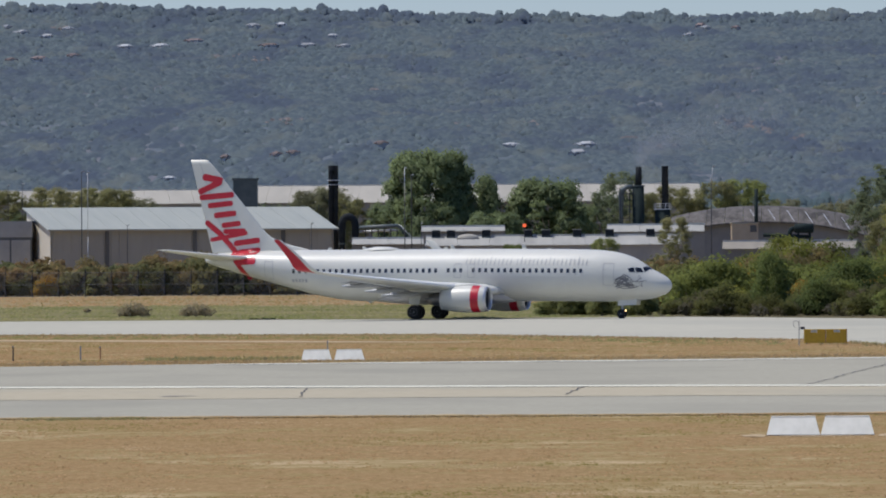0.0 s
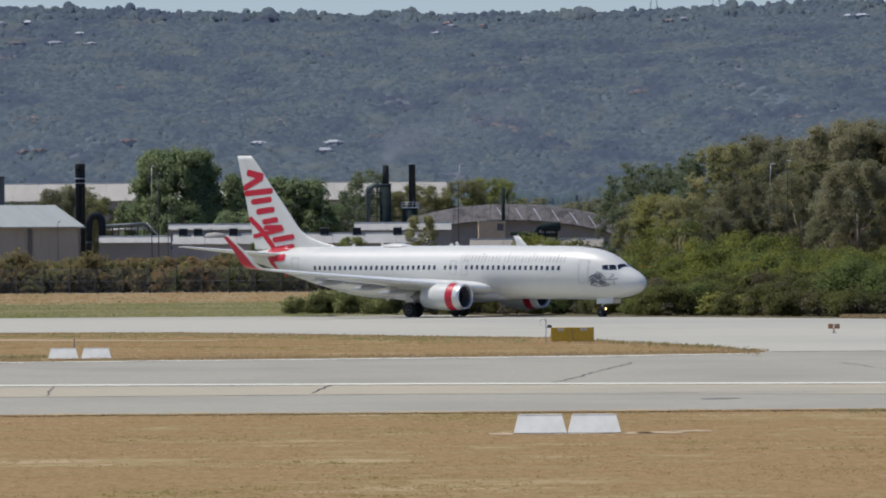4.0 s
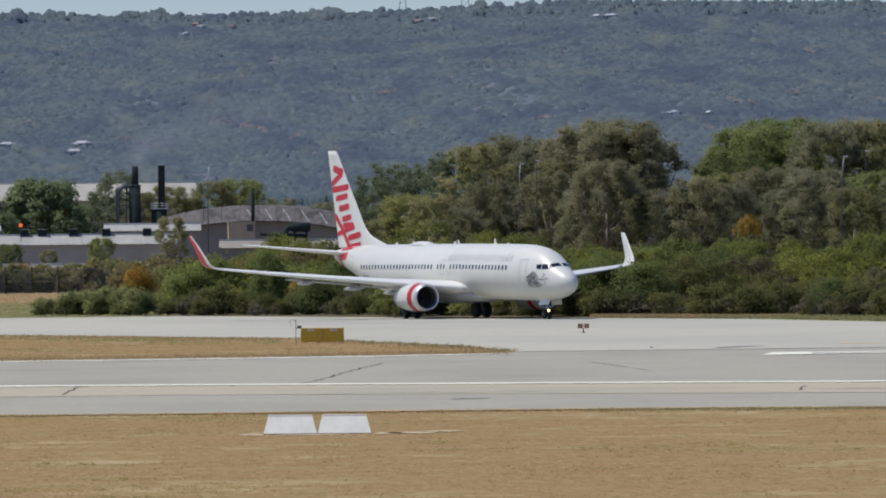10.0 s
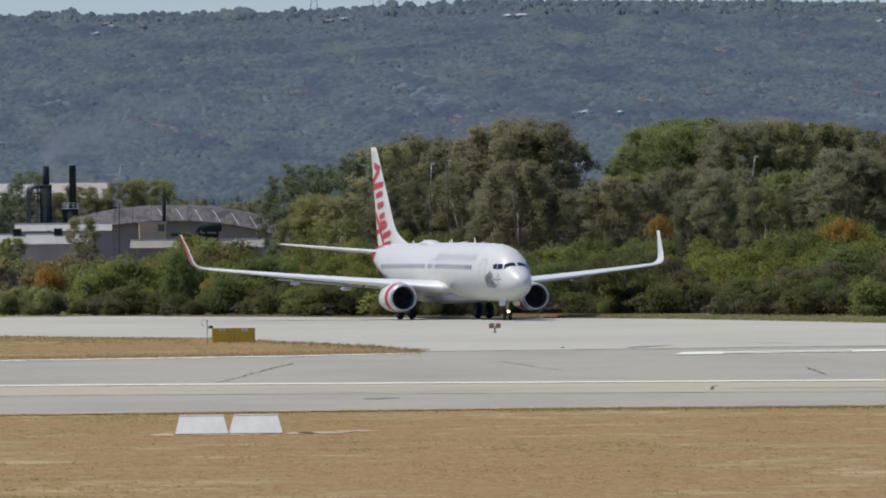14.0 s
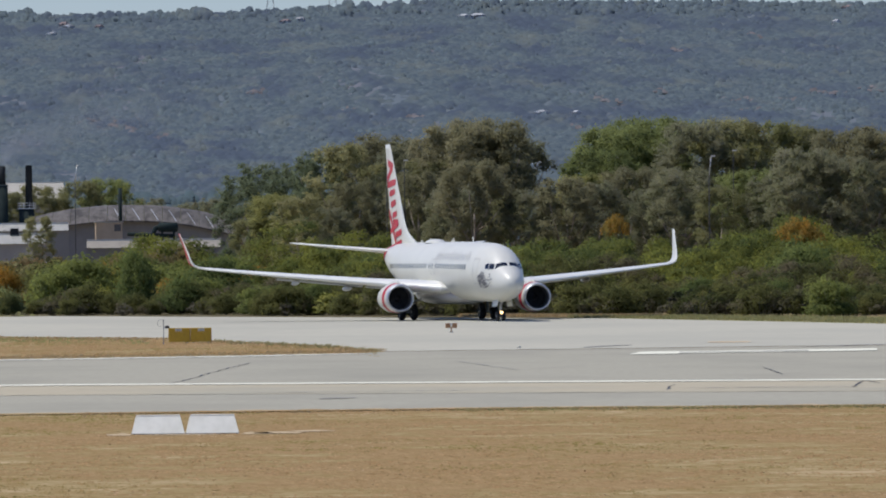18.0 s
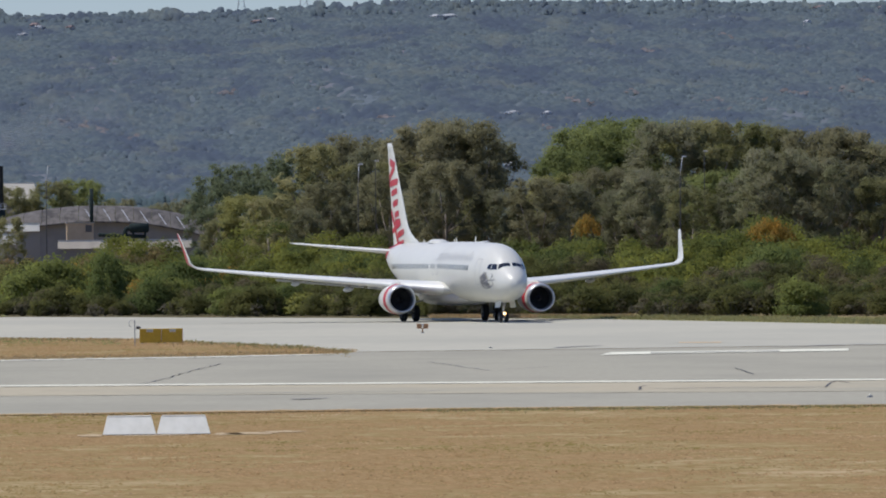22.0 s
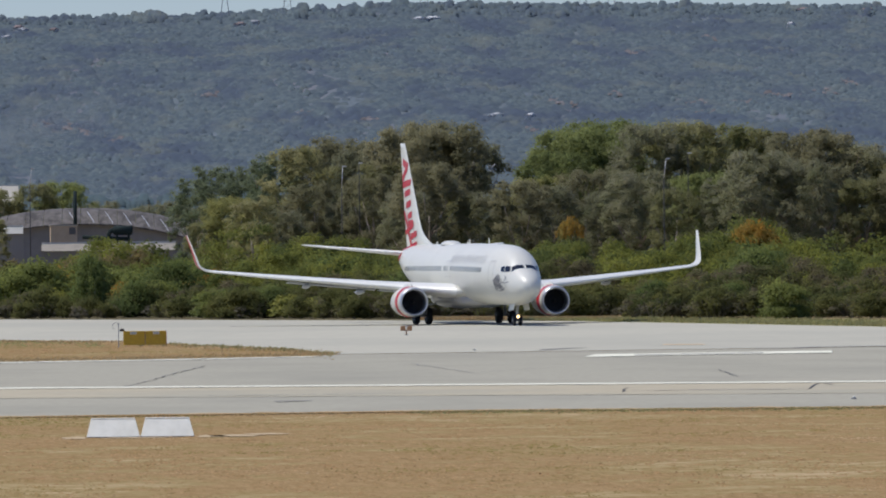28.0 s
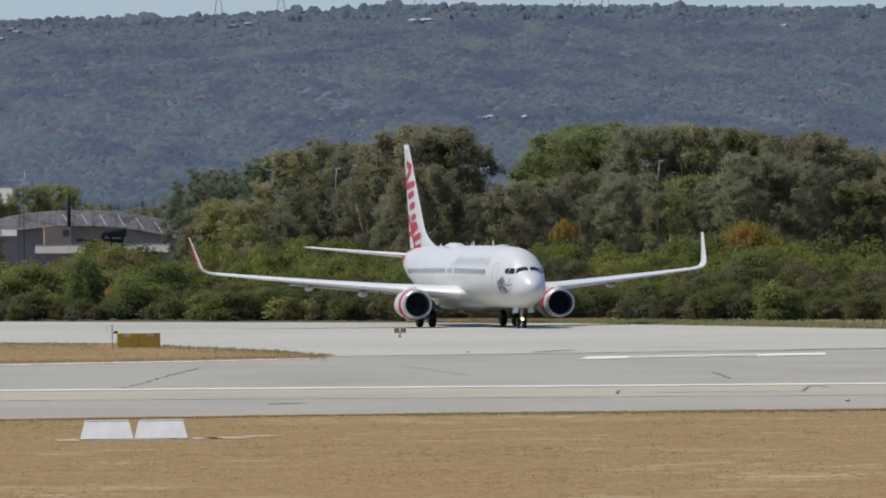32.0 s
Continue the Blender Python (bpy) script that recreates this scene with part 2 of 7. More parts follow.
LEAF_BUSH = material("mid_green_bush_leaves", (0.215, 0.244, 0.068), (0.159, 0.191, 0.060), 0.65, scale=0.6, detail=2, island=0.2, spec=0.12, through_light=0.6)
LEAF_ASH = material("ash_green_scrub_leaves", (0.300, 0.312, 0.125), (0.206, 0.232, 0.094), 0.7, scale=0.8, detail=2, island=0.18, spec=0.12, through_light=0.68)
TWIG = material("grey_scrub_twigs", (0.166, 0.152, 0.111), (0.114, 0.107, 0.071), 0.85, scale=0.5, detail=3, island=0.2, spec=0.05, through_light=0.45)
# ground tone at the scrub's foot with its shade painted in
SCRUB_SHADE = material("scrub_edge_shade", (0.150, 0.128, 0.078), (0.105, 0.096, 0.056), 0.95, scale=1.2, detail=7, c3=(0.190, 0.155, 0.090), scale3=0.2, spread3=(0.5, 0.66), spec=0.0)
LEAF_YELLOW = material("yellow_green_leaves", (0.26, 0.26, 0.05), (0.18, 0.20, 0.05), 0.65, scale=0.8, island=0.35, spec=0.25, through_light=0.42)
# hill bush and soil: bluish base colours carry the haze of distance
HAZED_WOODLAND = material("hazed_bushland", (0.121, 0.160, 0.192), (0.189, 0.236, 0.248), 0.9, scale=0.26, detail=4, grit=0.6, stretch=(1, 0.4, 1), island=0.10, c3=(0.121, 0.154, 0.200), scale3=0.022, spread3=(0.48, 0.62), spec=0.0, through_light=0.35, c4=(0.204, 0.237, 0.231), scale4=0.04, spread4=(0.54, 0.68))
HAZED_FOOT_WOOD = material("hazed_foothill_bushland", (0.118, 0.168, 0.188), (0.123, 0.160, 0.171), 0.9, scale=0.25, detail=6, grit=0.6, island=0.14, spec=0.0, through_light=0.35)
HAZED_HILL_SOIL = material("hazed_bushland_floor", (0.128, 0.158, 0.181), (0.143, 0.169, 0.186), 0.95, scale=0.20, detail=6, grit=0.65, stretch=(1, 0.12, 1), c3=(0.163, 0.167, 0.188), scale3=0.022, spread3=(0.48, 0.66), spec=0.0, c4=(0.121, 0.149, 0.181), scale4=0.14, spread4=(0.52, 0.66))
ROCK = material("pinkish_rock", (0.262, 0.230, 0.226), (0.190, 0.187, 0.198), 0.9, scale=0.3, detail=8, stretch=(1, 0.2, 1), island=0.2, spec=0.0, through_light=0.3)
HOUSE_WALL = material("pale_house_wall", (0.522, 0.509, 0.496), (0.392, 0.385, 0.378), 0.8, scale=0.3, spec=0.1)
# white roofs toned down bluish, distance haze put into the colour
HOUSE_ROOF = material("hazed_white_house_roof", (0.418, 0.427, 0.435), (0.317, 0.331, 0.343), 0.8, scale=0.3, each=0.3, spec=0.1)
TILE_ROOF = material("terracotta_roof", (0.225, 0.175, 0.160), (0.19, 0.16, 0.155), 0.8, scale=0.3, each=0.2, spec=0.1)
SMOKE = material("thin_smoke", (0.42, 0.46, 0.50), None, 1.0, spec=0.0, through_light=0.65)
VERGE_GREEN = material("short_green_grass", (0.215, 0.205, 0.092), (0.270, 0.240, 0.120), 0.95, scale=2.0, detail=9, grit=0.8, stretch=(0.8, 0.15, 1), c3=(0.17, 0.175, 0.075), scale3=1.0, spread3=(0.45, 0.62), stretch3=(0.04, 0.08, 1), spec=0.0)
MOWN = material("mown_green_grass", (0.208, 0.189, 0.100), (0.263, 0.227, 0.128), 0.95, scale=1.5, detail=8, grit=0.75, stretch=(0.6, 0.10, 1), c3=(0.170, 0.169, 0.079), scale3=1.0, spread3=(0.42, 0.60), stretch3=(0.03, 0.06, 1), spec=0.0)
LIME = material("pale_lime_dust", (0.516, 0.414, 0.276), (0.432, 0.324, 0.198), 0.95, scale=3.0, detail=8, spec=0.0)
CAR_WHITE = material("white_car_paint", (0.74, 0.74, 0.72), (0.69, 0.69, 0.67), 0.3, scale=1.0, coat=0.3)
# aircraft
PAINT = material("white_aircraft_paint", (0.670, 0.665, 0.594), (0.635, 0.631, 0.565), 0.40, scale=0.35, detail=6, c3=(0.582, 0.573, 0.511), scale3=0.2, spread3=(0.5, 0.8), coat=0.10)
PAINT_RED = material("red_aircraft_paint", (0.52, 0.007, 0.026), (0.46, 0.006, 0.022), 0.42, scale=0.6, coat=0.15)
# grey of small markings, and painted shade of flaps and fairings
GREY_PAINT_AND_SHADE = material("grey_paint_and_underside_shade", (0.40, 0.41, 0.42), (0.35, 0.36, 0.37), 0.35, scale=0.5)
TITLE_GREY = material("title_grey_paint", (0.43, 0.43, 0.42), None, 0.4)
EMBLEM_GREY = material("emblem_dark_paint", (0.15, 0.15, 0.16), None, 0.45)
BELLY = material("grey_belly_paint", (0.47, 0.465, 0.455), (0.42, 0.415, 0.405), 0.4, scale=0.5, coat=0.15)
POLISHED = material("polished_aluminium", (0.62, 0.63, 0.64), (0.55, 0.56, 0.58), 0.42, 0.8, scale=0.8)
# whiter than PAINT: brightness of the sunlit leading edges put into the colour
SLAT_SUNLIT = material("sunlit_slat_white", (0.82, 0.815, 0.745), (0.78, 0.775, 0.71), 0.35, scale=0.6, coat=0.2)
EXHAUST = material("heat_stained_titanium", (0.20, 0.19, 0.18), (0.12, 0.115, 0.11), 0.4, 0.8, scale=2.0)
FAN = material("fan_blade_metal", (0.05, 0.05, 0.055), (0.03, 0.03, 0.033), 0.5, 0.5, scale=2.0)
DUCT_DARK = material("dark_inlet_lining", (0.10, 0.10, 0.105), (0.07, 0.07, 0.075), 0.6, scale=2.0)
GLASS = material("cockpit_glass", (0.012, 0.014, 0.018), None, 0.08, spec=0.8)
WINDOW = material("cabin_window", (0.035, 0.04, 0.05), (0.055, 0.06, 0.07), 0.15, scale=1.0, spec=0.7)
SEAM = material("door_seam", (0.42, 0.42, 0.41), None, 0.5)
TYRE = material("black_tyre_rubber", (0.018, 0.018, 0.019), (0.03, 0.03, 0.03), 0.85, scale=4.0)
RIM = material("wheel_rim_grey", (0.38, 0.39, 0.40), (0.28, 0.29, 0.30), 0.4, 0.6, scale=3.0)
STRUT = material("landing_gear_white", (0.50, 0.51, 0.52), (0.36, 0.37, 0.38), 0.4, scale=3.0)
LAMP = material("lit_taxi_lamp", (1.0, 0.85, 0.6), None, 0.3, emit=(1.0, 0.62, 0.25), strength=4.0)
LAMP_HOUSING = material("lamp_housing", (0.20, 0.20, 0.21), None, 0.4, 0.6)
BEACON_RED = material("orange_red_lamp", (0.8, 0.12, 0.05), None, 0.4, emit=(1.0, 0.16, 0.05), strength=0.8)

# ---- building helpers ----
def spot(mrad, d, z=0.0):
    """A place by its bearing (milliradians clockwise from the first view) and distance from the tripod."""
    return Vector((d * math.sin(mrad / 1000), d * math.cos(mrad / 1000), z))


def raw(name, verts, faces, material_, smooth=False, normals=None):
    """Mesh data from arrays; faces of one size, or a list; rounded shading by given normals."""
    me = bpy.data.meshes.new(name)
    verts = np.asarray(verts, dtype=np.float32).reshape(-1, 3)
    if isinstance(faces, np.ndarray):
        k = faces.shape[1]
        me.vertices.add(len(verts))
        me.vertices.foreach_set("co", verts.ravel())
        me.loops.add(faces.size)
        me.loops.foreach_set("vertex_index", faces.ravel().astype(np.int32))
        me.polygons.add(len(faces))
        me.polygons.foreach_set("loop_start", np.arange(0, faces.size, k, dtype=np.int32))
        me.update(calc_edges=True)
    else:
        me.from_pydata([tuple(map(float, v)) for v in verts], [], faces)
    me.materials.append(material_)
    if smooth or normals is not None:
        me.polygons.foreach_set("use_smooth", [True] * len(me.polygons))
    if normals is not None:
        me.normals_split_custom_set_from_vertices(np.asarray(normals, dtype=np.float32))
    return me


def part(name, data, material_=None, parent=None, label="", smooth=False, m=None):
    """One mesh object from a bmesh, mesh data or (verts, faces), under a thing or a part."""
    if isinstance(data, tuple):
        data = raw(name, data[0], data[1], material_, smooth, data[2] if len(data) > 2 else None)
    elif isinstance(data, bmesh.types.BMesh):
        bm, data = data, bpy.data.meshes.new(name)
        bm.to_mesh(data)
        bm.free()
        data.materials.append(material_)
        if smooth:
            data.polygons.foreach_set("use_smooth", [True] * len(data.polygons))
    ob = new(name, data)
    if parent:
        ob.parent = parent
    if m is not None:
        ob.matrix_local = m
    return tagged(ob, label)


def thing(name, m, label, category, group="", kind=""):
    ob = new(name)
    ob.empty_display_size = 0.2
    ob.matrix_world = m
    return tagged(ob, label, category, group, kind)


def loft(rings, cap=True, closed=True):
    """Skin over rings of equally many points."""
    n = len(rings[0])
    verts = [tuple(p) for r in rings for p in r]
    faces = []
    for i in range(len(rings) - 1):
        for j in range(n if closed else n - 1):
            k = (j + 1) % n
            faces.append((i * n + j, i * n + k, (i + 1) * n + k, (i + 1) * n + j))
    if cap and closed:
        faces.append(tuple(range(n))[::-1])
        faces.append(tuple((len(rings) - 1) * n + j for j in range(n)))
    return verts, faces


def fix(data):
    """Outward normals for (verts, faces)."""
    bm = bmesh.new()
    vs = [bm.verts.new(v) for v in data[0]]
    for f in data[1]:
        try:
            bm.faces.new([vs[i] for i in f])
        except ValueError:
            pass
    bmesh.ops.remove_doubles(bm, verts=bm.verts, dist=1e-5)
    bmesh.ops.recalc_face_normals(bm, faces=bm.faces)
    return bm


def box(x0, x1, y0, y1, z0, z1, bevel=0.0):
    bm = bmesh.new()
    bmesh.ops.create_cube(bm, size=1, matrix=Matrix.LocRotScale(((x0 + x1) / 2, (y0 + y1) / 2, (z0 + z1) / 2), None, (x1 - x0, y1 - y0, z1 - z0)))
    if bevel:
        bmesh.ops.bevel(bm, geom=bm.edges, offset=bevel, segments=2, affect='EDGES', profile=0.5)
    return bm


def tube(points, radii, sides=10):
    """A round bar along points."""
    rings = []
    pts = [Vector(p) for p in points]
    for i, p in enumerate(pts):
        d = (pts[min(i + 1, len(pts) - 1)] - pts[max(i - 1, 0)]).normalized()
        q = d.to_track_quat('Z', 'Y')
        r = radii[i] if hasattr(radii, "__len__") else radii
        rings.append([p + q @ Vector((r * math.cos(2 * math.pi * k / sides), r * math.sin(2 * math.pi * k / sides), 0)) for k in range(sides)])
    return fix(loft(rings))


def sheet(points, z):
    """A flat polygon on the ground."""
    bm = bmesh.new()
    f = bm.faces.new([bm.verts.new((p[0], p[1], z)) for p in points])
    bmesh.ops.recalc_face_normals(bm, faces=bm.faces)
    if f.normal.z < 0:
        bmesh.ops.reverse_faces(bm, faces=bm.faces)
    return bm


def curve_at(table, s):
    """Smooth value of a table of (s, a, b, ...) at s."""
    i = max(0, min(len(table) - 2, next((k for k in range(len(table) - 1) if table[k + 1][0] >= s), len(table) - 2)))
    p0, p1, p2, p3 = table[max(i - 1, 0)], table[i], table[i + 1], table[min(i + 2, len(table) - 1)]
    h = p2[0] - p1[0]
    u = min(max((s - p1[0]) / h, 0), 1)
    res = []
    for c in range(1, len(p1)):
        d = (p2[c] - p1[c]) / h
        d0 = (p1[c] - p0[c]) / (p1[0] - p0[0]) if p1[0] > p0[0] else d
        d3 = (p3[c] - p2[c]) / (p3[0] - p2[0]) if p3[0] > p2[0] else d
        m1 = 0 if d0 * d <= 0 else 2 * d0 * d / (d0 + d)
        m2 = 0 if d3 * d <= 0 else 2 * d3 * d / (d3 + d)
        if i == 0:
            m1 = d * 1.5 if abs(d) > 0 else 0
        res.append((2 * u ** 3 - 3 * u ** 2 + 1) * p1[c] + (u ** 3 - 2 * u ** 2 + u) * h * m1 + (-2 * u ** 3 + 3 * u ** 2) * p2[c] + (u ** 3 - u ** 2) * h * m2)
    return res

# ---- ground and pavements ----
def flat(name, pts, z, mat_, label, category, polar=True):
    ob = part(name, sheet([spot(a, d) for a, d in pts] if polar else pts, z), mat_)
    return tagged(ob, label, category, kind="structure")


_bm = bmesh.new()
bmesh.ops.create_grid(_bm, x_segments=12, y_segments=12, size=1, matrix=Matrix.LocRotScale((0, 2000, 0), None, (4900, 4900, 1)))
tagged(part("ground", _bm, DRY_GRASS), "dry straw-coloured grass plain of the airfield", "ground", kind="structure")

RUN_NEAR, RUN_TAN, RUN_FAR = 205.0, 229.5, 310.0
flat("field", [(-500, 480), (-65, 527), (18, 529), (36, 530), (119, 468), (166, 412), (400, 330), (900, 420), (300, 1500), (-300, 1500)], 0.010, FIELD_GRASS, "mown yellow-green grass field beside the taxiway", "grass field")
flat("mown_strip", [(-500, 484), (-65, 527.4), (18, 529.4), (36, 530.4), (60, 540), (36, 640), (12, 700), (-20, 672), (-45, 706), (-65, 680), (-300, 690)], 0.014, MOWN, "greener mown grass strip along the taxiway", "grass strip")
# darker brown sheet stands in for the shade along the scrub
flat("scrub_floor", [(30, 531), (36, 530), (60, 509), (90, 487), (118, 468.5), (118, 520), (90, 545), (60, 570), (30, 575)], 0.019, SCRUB_SHADE, "brown ground under the scrub edge, shade painted in", "ground")
flat("green_verge_strip", [(112, 476.5), (119, 468.6), (166, 412.6), (330, 353), (330, 395), (190, 436), (166, 456), (145, 476), (125, 494), (114, 492)], 0.017, VERGE_GREEN, "short green grass strip below the scrub", "grass strip")
flat("runway", [(-700, 270), (-400, 220), (-65, 203.2), (36, 202.8), (100, 204.0), (166, 203.6), (450, 222), (700, 258), (500, 372), (300, 345), (85, 322.5), (81.6, 318.5), (-33.8, 306), (-65, 302), (-400, 320), (-700, 378)], 0.020, ASPHALT, "weathered grey asphalt runway with sealed cracks", "runway")
flat("runway_shoulder", [(-700, 306), (-400, 249), (-65, 229), (36, 229.5), (166, 222.5), (450, 242), (700, 285), (700, 300), (450, 258), (166, 240.2), (36, 245.5), (-65, 250.0), (-400, 272), (-700, 330)], 0.030, SHOULDER, "tan strip of worn asphalt inside the runway edge", "pavement")
flat("runway_edge_line", [(-700, 331), (-400, 273), (-65, 250.4), (36, 245.9), (166, 240.6), (450, 257.2), (450, 259.5), (166, 242.9), (36, 248.2), (-65, 252.7), (-400, 275.6), (-700, 333.6)], 0.040, LINE_WHITE, "long continuous white runway edge line", "marking")
flat("far_edge_line", [(-33.8, 303.2), (36, 307.4), (65.1, 310.8), (82, 315.8), (82, 317.6), (65.1, 312.8), (36, 309.3), (-33.8, 305.0)], 0.040, LINE_WHITE, "thin white edge line along the grass island", "marking")
flat("taxiway", [(-500, 392), (-65, 433), (0, 420.5), (36, 393.8), (53, 384), (65, 361), (77.4, 344), (85, 323.4), (300, 346), (500, 373), (400, 330), (166, 412), (119, 468), (36, 530), (18, 529), (-65, 526), (-500, 480)][:10] + [(330, 352), (166, 412), (119, 468), (36, 530), (18, 529), (-65, 526), (-500, 480)], 0.024, TAXIWAY, "broad pale concrete taxiway", "taxiway")
flat("service_track", [(-500, 381), (-65, 404), (-22, 390), (4, 380.8), (4, 378.5), (-22, 384), (-65, 398), (-500, 375)], 0.018, LIME, "narrow pale service track through the grass", "track")
# one long bar: solid ends, worn through along the middle
_bar = lambda a, k: (a, float(np.interp(a, [121, 157.5], [305.0, 310.0])) + k)
for _a0, _a1, _k0, _k1 in ((121.0, 128.4, 0.0, 7.6), (128.4, 147.4, 0.9, 2.3), (128.4, 147.4, 4.9, 6.9), (147.4, 157.5, 0.2, 6.8)):
    flat("touchdown_bar", [_bar(_a0, _k0), _bar(_a1, _k0), _bar(_a1, _k1), _bar(_a0 + (1.6 if _a0 < 125 else 0), _k1)], 0.044, LINE_WHITE, "worn white painted runway bar", "marking")
flat("touchdown_bar", [_bar(128.4, 2.3), _bar(147.4, 2.3), _bar(147.4, 4.9), _bar(128.4, 4.9)], 0.044, LINE_WORN, "worn white painted runway bar", "marking")
flat("taxi_stripe", [(132.6, 342), (138.8, 341.4), (138.8, 344.6), (132.6, 345.4)], 0.034, LINE_YELLOW, "faded yellow taxiway stripe", "marking")

# ---- the airliner: twin-engined narrow-body, origin under the main wheels, nose along +x ----
plane = thing("airliner", pose(0, 0, 0), "white twin-jet airliner with red tail strokes and red winglets, taxiing", "airplane")
NOSE = 19.7
FUS = [(0, 2.62, 2.70, 0.03), (0.06, 2.44, 2.88, 0.20), (0.2, 2.22, 3.09, 0.42), (0.5, 2.0, 3.34, 0.65), (1.0, 1.80, 3.62, 0.88), (1.5, 1.66, 3.86, 1.03),
       (1.9, 1.58, 4.10, 1.13), (2.4, 1.51, 4.46, 1.24), (2.9, 1.46, 4.73, 1.34), (3.6, 1.42, 5.00, 1.47), (4.6, 1.40, 5.22, 1.63), (6.0, 1.39, 5.36, 1.79), (8.0, 1.39, 5.40, 1.88),
       (24.0, 1.39, 5.40, 1.88), (26.0, 1.46, 5.40, 1.88), (28.0, 1.74, 5.40, 1.86), (30.0, 2.20, 5.40, 1.77), (32.0, 2.72, 5.38, 1.60), (34.0, 3.27, 5.33, 1.31),
       (36.0, 3.83, 5.22, 0.90), (37.3, 4.22, 5.05, 0.52), (37.97, 4.47, 4.85, 0.22)]


def droop(s):
    """Lowers the forebody towards the nose, bent to fit the camera's view."""
    return 0.010 * max(0.0, 15.0 - s)


def fus(s, th, off=0.0):
    """Point of the fuselage skin at station s, th radians from the top, positive to starboard."""
    zb, zt, w = curve_at(FUS, s)
    return Vector((NOSE - s, -(w + off) * math.sin(th), (zb + zt) / 2 - droop(s) + ((zt - zb) / 2 + off) * math.cos(th)))


FIN_LE = [(5.20, 28.6), (5.50, 29.7), (5.80, 31.0), (6.20, 32.15), (6.7, 32.9), (8.0, 34.0), (10.2, 35.85), (12.3, 37.6), (12.5, 37.85)]


def fin_half(s, z):
    """Half thickness of the fin at station s and height z, or -1 off it."""
    le, te = curve_at(FIN_LE, z)[0], 37.4 + (z - 5.0) * 0.24
    if not (le <= s <= te) or z < 5.2 or z > 12.5:
        return -1
    main = max(le, te - 5.4 + (z - 5.2) * 0.5)
    t = 0.30 - (z - 5.2) * 0.030
    u = min(max((s - le) / (te - le), 0), 1)
    body = 5 * (0.2969 * math.sqrt(u) - 0.126 * u - 0.3516 * u * u + 0.2843 * u ** 3 - 0.1015 * u ** 4)
    return t * body + 0.006


def skin(s, z, side, off):
    """The outermost skin of tail or body at station s and height z; side 1 is starboard."""
    zb, zt, w = curve_at(FUS, s)
    c = (z - (zb + zt) / 2) / ((zt - zb) / 2)
    y = w * math.sqrt(max(0, 1 - c * c)) if abs(c) < 1 else -1
    y = max(y, fin_half(s, z), 0.0)
    return Vector((NOSE - s, -side * (y + off), z - droop(s)))


def stroke(points, width, side, off=0.014, step=0.12, round_=True):
    """A painted strip on the skin along points (s, z)."""
    pts = [Vector(p) for p in points]
    line = []
    for a, b in zip(pts, pts[1:]):
        k = max(2, int((b - a).length / step))
        line += [a.lerp(b, i / k) for i in range(k)]
    line.append(pts[-1])
    rings = []
    for i, p in enumerate(line):
        d = (line[min(i + 1, len(line) - 1)] - line[max(i - 1, 0)]).normalized()
        nrm = Vector((-d.y, d.x))
        w = width / 2 * (0.6 if round_ and i in (0, len(line) - 1) else 1)
        rings.append([skin(*(p + nrm * w * u), side, off) for u in (-1, -0.5, 0, 0.5, 1)])
    return loft(rings, cap=False, closed=False)


def join(datas):
    v, f = [], []
    for a, b in datas:
        f += [tuple(i + len(v) for i in q) for q in b]
        v += list(a)
    return v, f


def fus_patch(corners, n=4, m=4, off=0.012):
    """Panel on the body between four corners (s, degrees from the top)."""
    (a, b, c, d) = corners
    rings = []
    for i in range(n + 1):
        u = i / n
        row = []
        for j in range(m + 1):
            v = j / m
            s = (a[0] * (1 - u) + b[0] * u) * (1 - v) + (d[0] * (1 - u) + c[0] * u) * v
            th = (a[1] * (1 - u) + b[1] * u) * (1 - v) + (d[1] * (1 - u) + c[1] * u) * v
            row.append(fus(s, radians(th), off))
        rings.append(row)
    return loft(rings, cap=False, closed=False)


def deg_at(s, z):
    zb, zt, w = curve_at(FUS, s)
    return math.degrees(math.acos(max(-1, min(1, (z - (zb + zt) / 2) / ((zt - zb) / 2)))))


# body
stations = [0, 0.02, 0.06, 0.12, 0.2, 0.32, 0.5, 0.7, 0.95, 1.25, 1.55, 1.9, 2.2, 2.5, 2.9, 3.3, 3.8, 4.5, 5.2, 6, 8] + list(range(10, 25, 2)) + [25, 26, 27, 28, 29, 30, 31, 32, 33, 34, 35, 36, 36.8, 37.4, 37.97]
body = part("fuselage", fix(loft([[fus(s, 2 * math.pi * k / 40) for k in range(40)] for s in stations])), PAINT, plane, smooth=True)
# wing-to-body fairing under the belly
rings = []
for s, w, zb, zt in ((12.4, 0.5, 1.36, 1.8), (13.4, 1.5, 1.22, 2.2), (15, 2.05, 1.12, 2.7), (17.5, 2.15, 1.08, 2.75), (20, 2.1, 1.10, 2.7), (22, 1.75, 1.2, 2.3), (23.6, 0.7, 1.36, 1.9)):
    rings.append([Vector((NOSE - s, w * math.copysign(abs(math.cos(a)) ** 0.6, math.cos(a)), (zb + zt) / 2 + (zt - zb) / 2 * math.copysign(abs(math.sin(a)) ** 0.8, math.sin(a)))) for a in [2 * math.pi * k / 28 for k in range(28)]])
part("belly_fairing", fix(loft(rings)), BELLY, plane, "grey belly fairing", smooth=True)

# fin with its dorsal fillet, rudder seam
rings = []
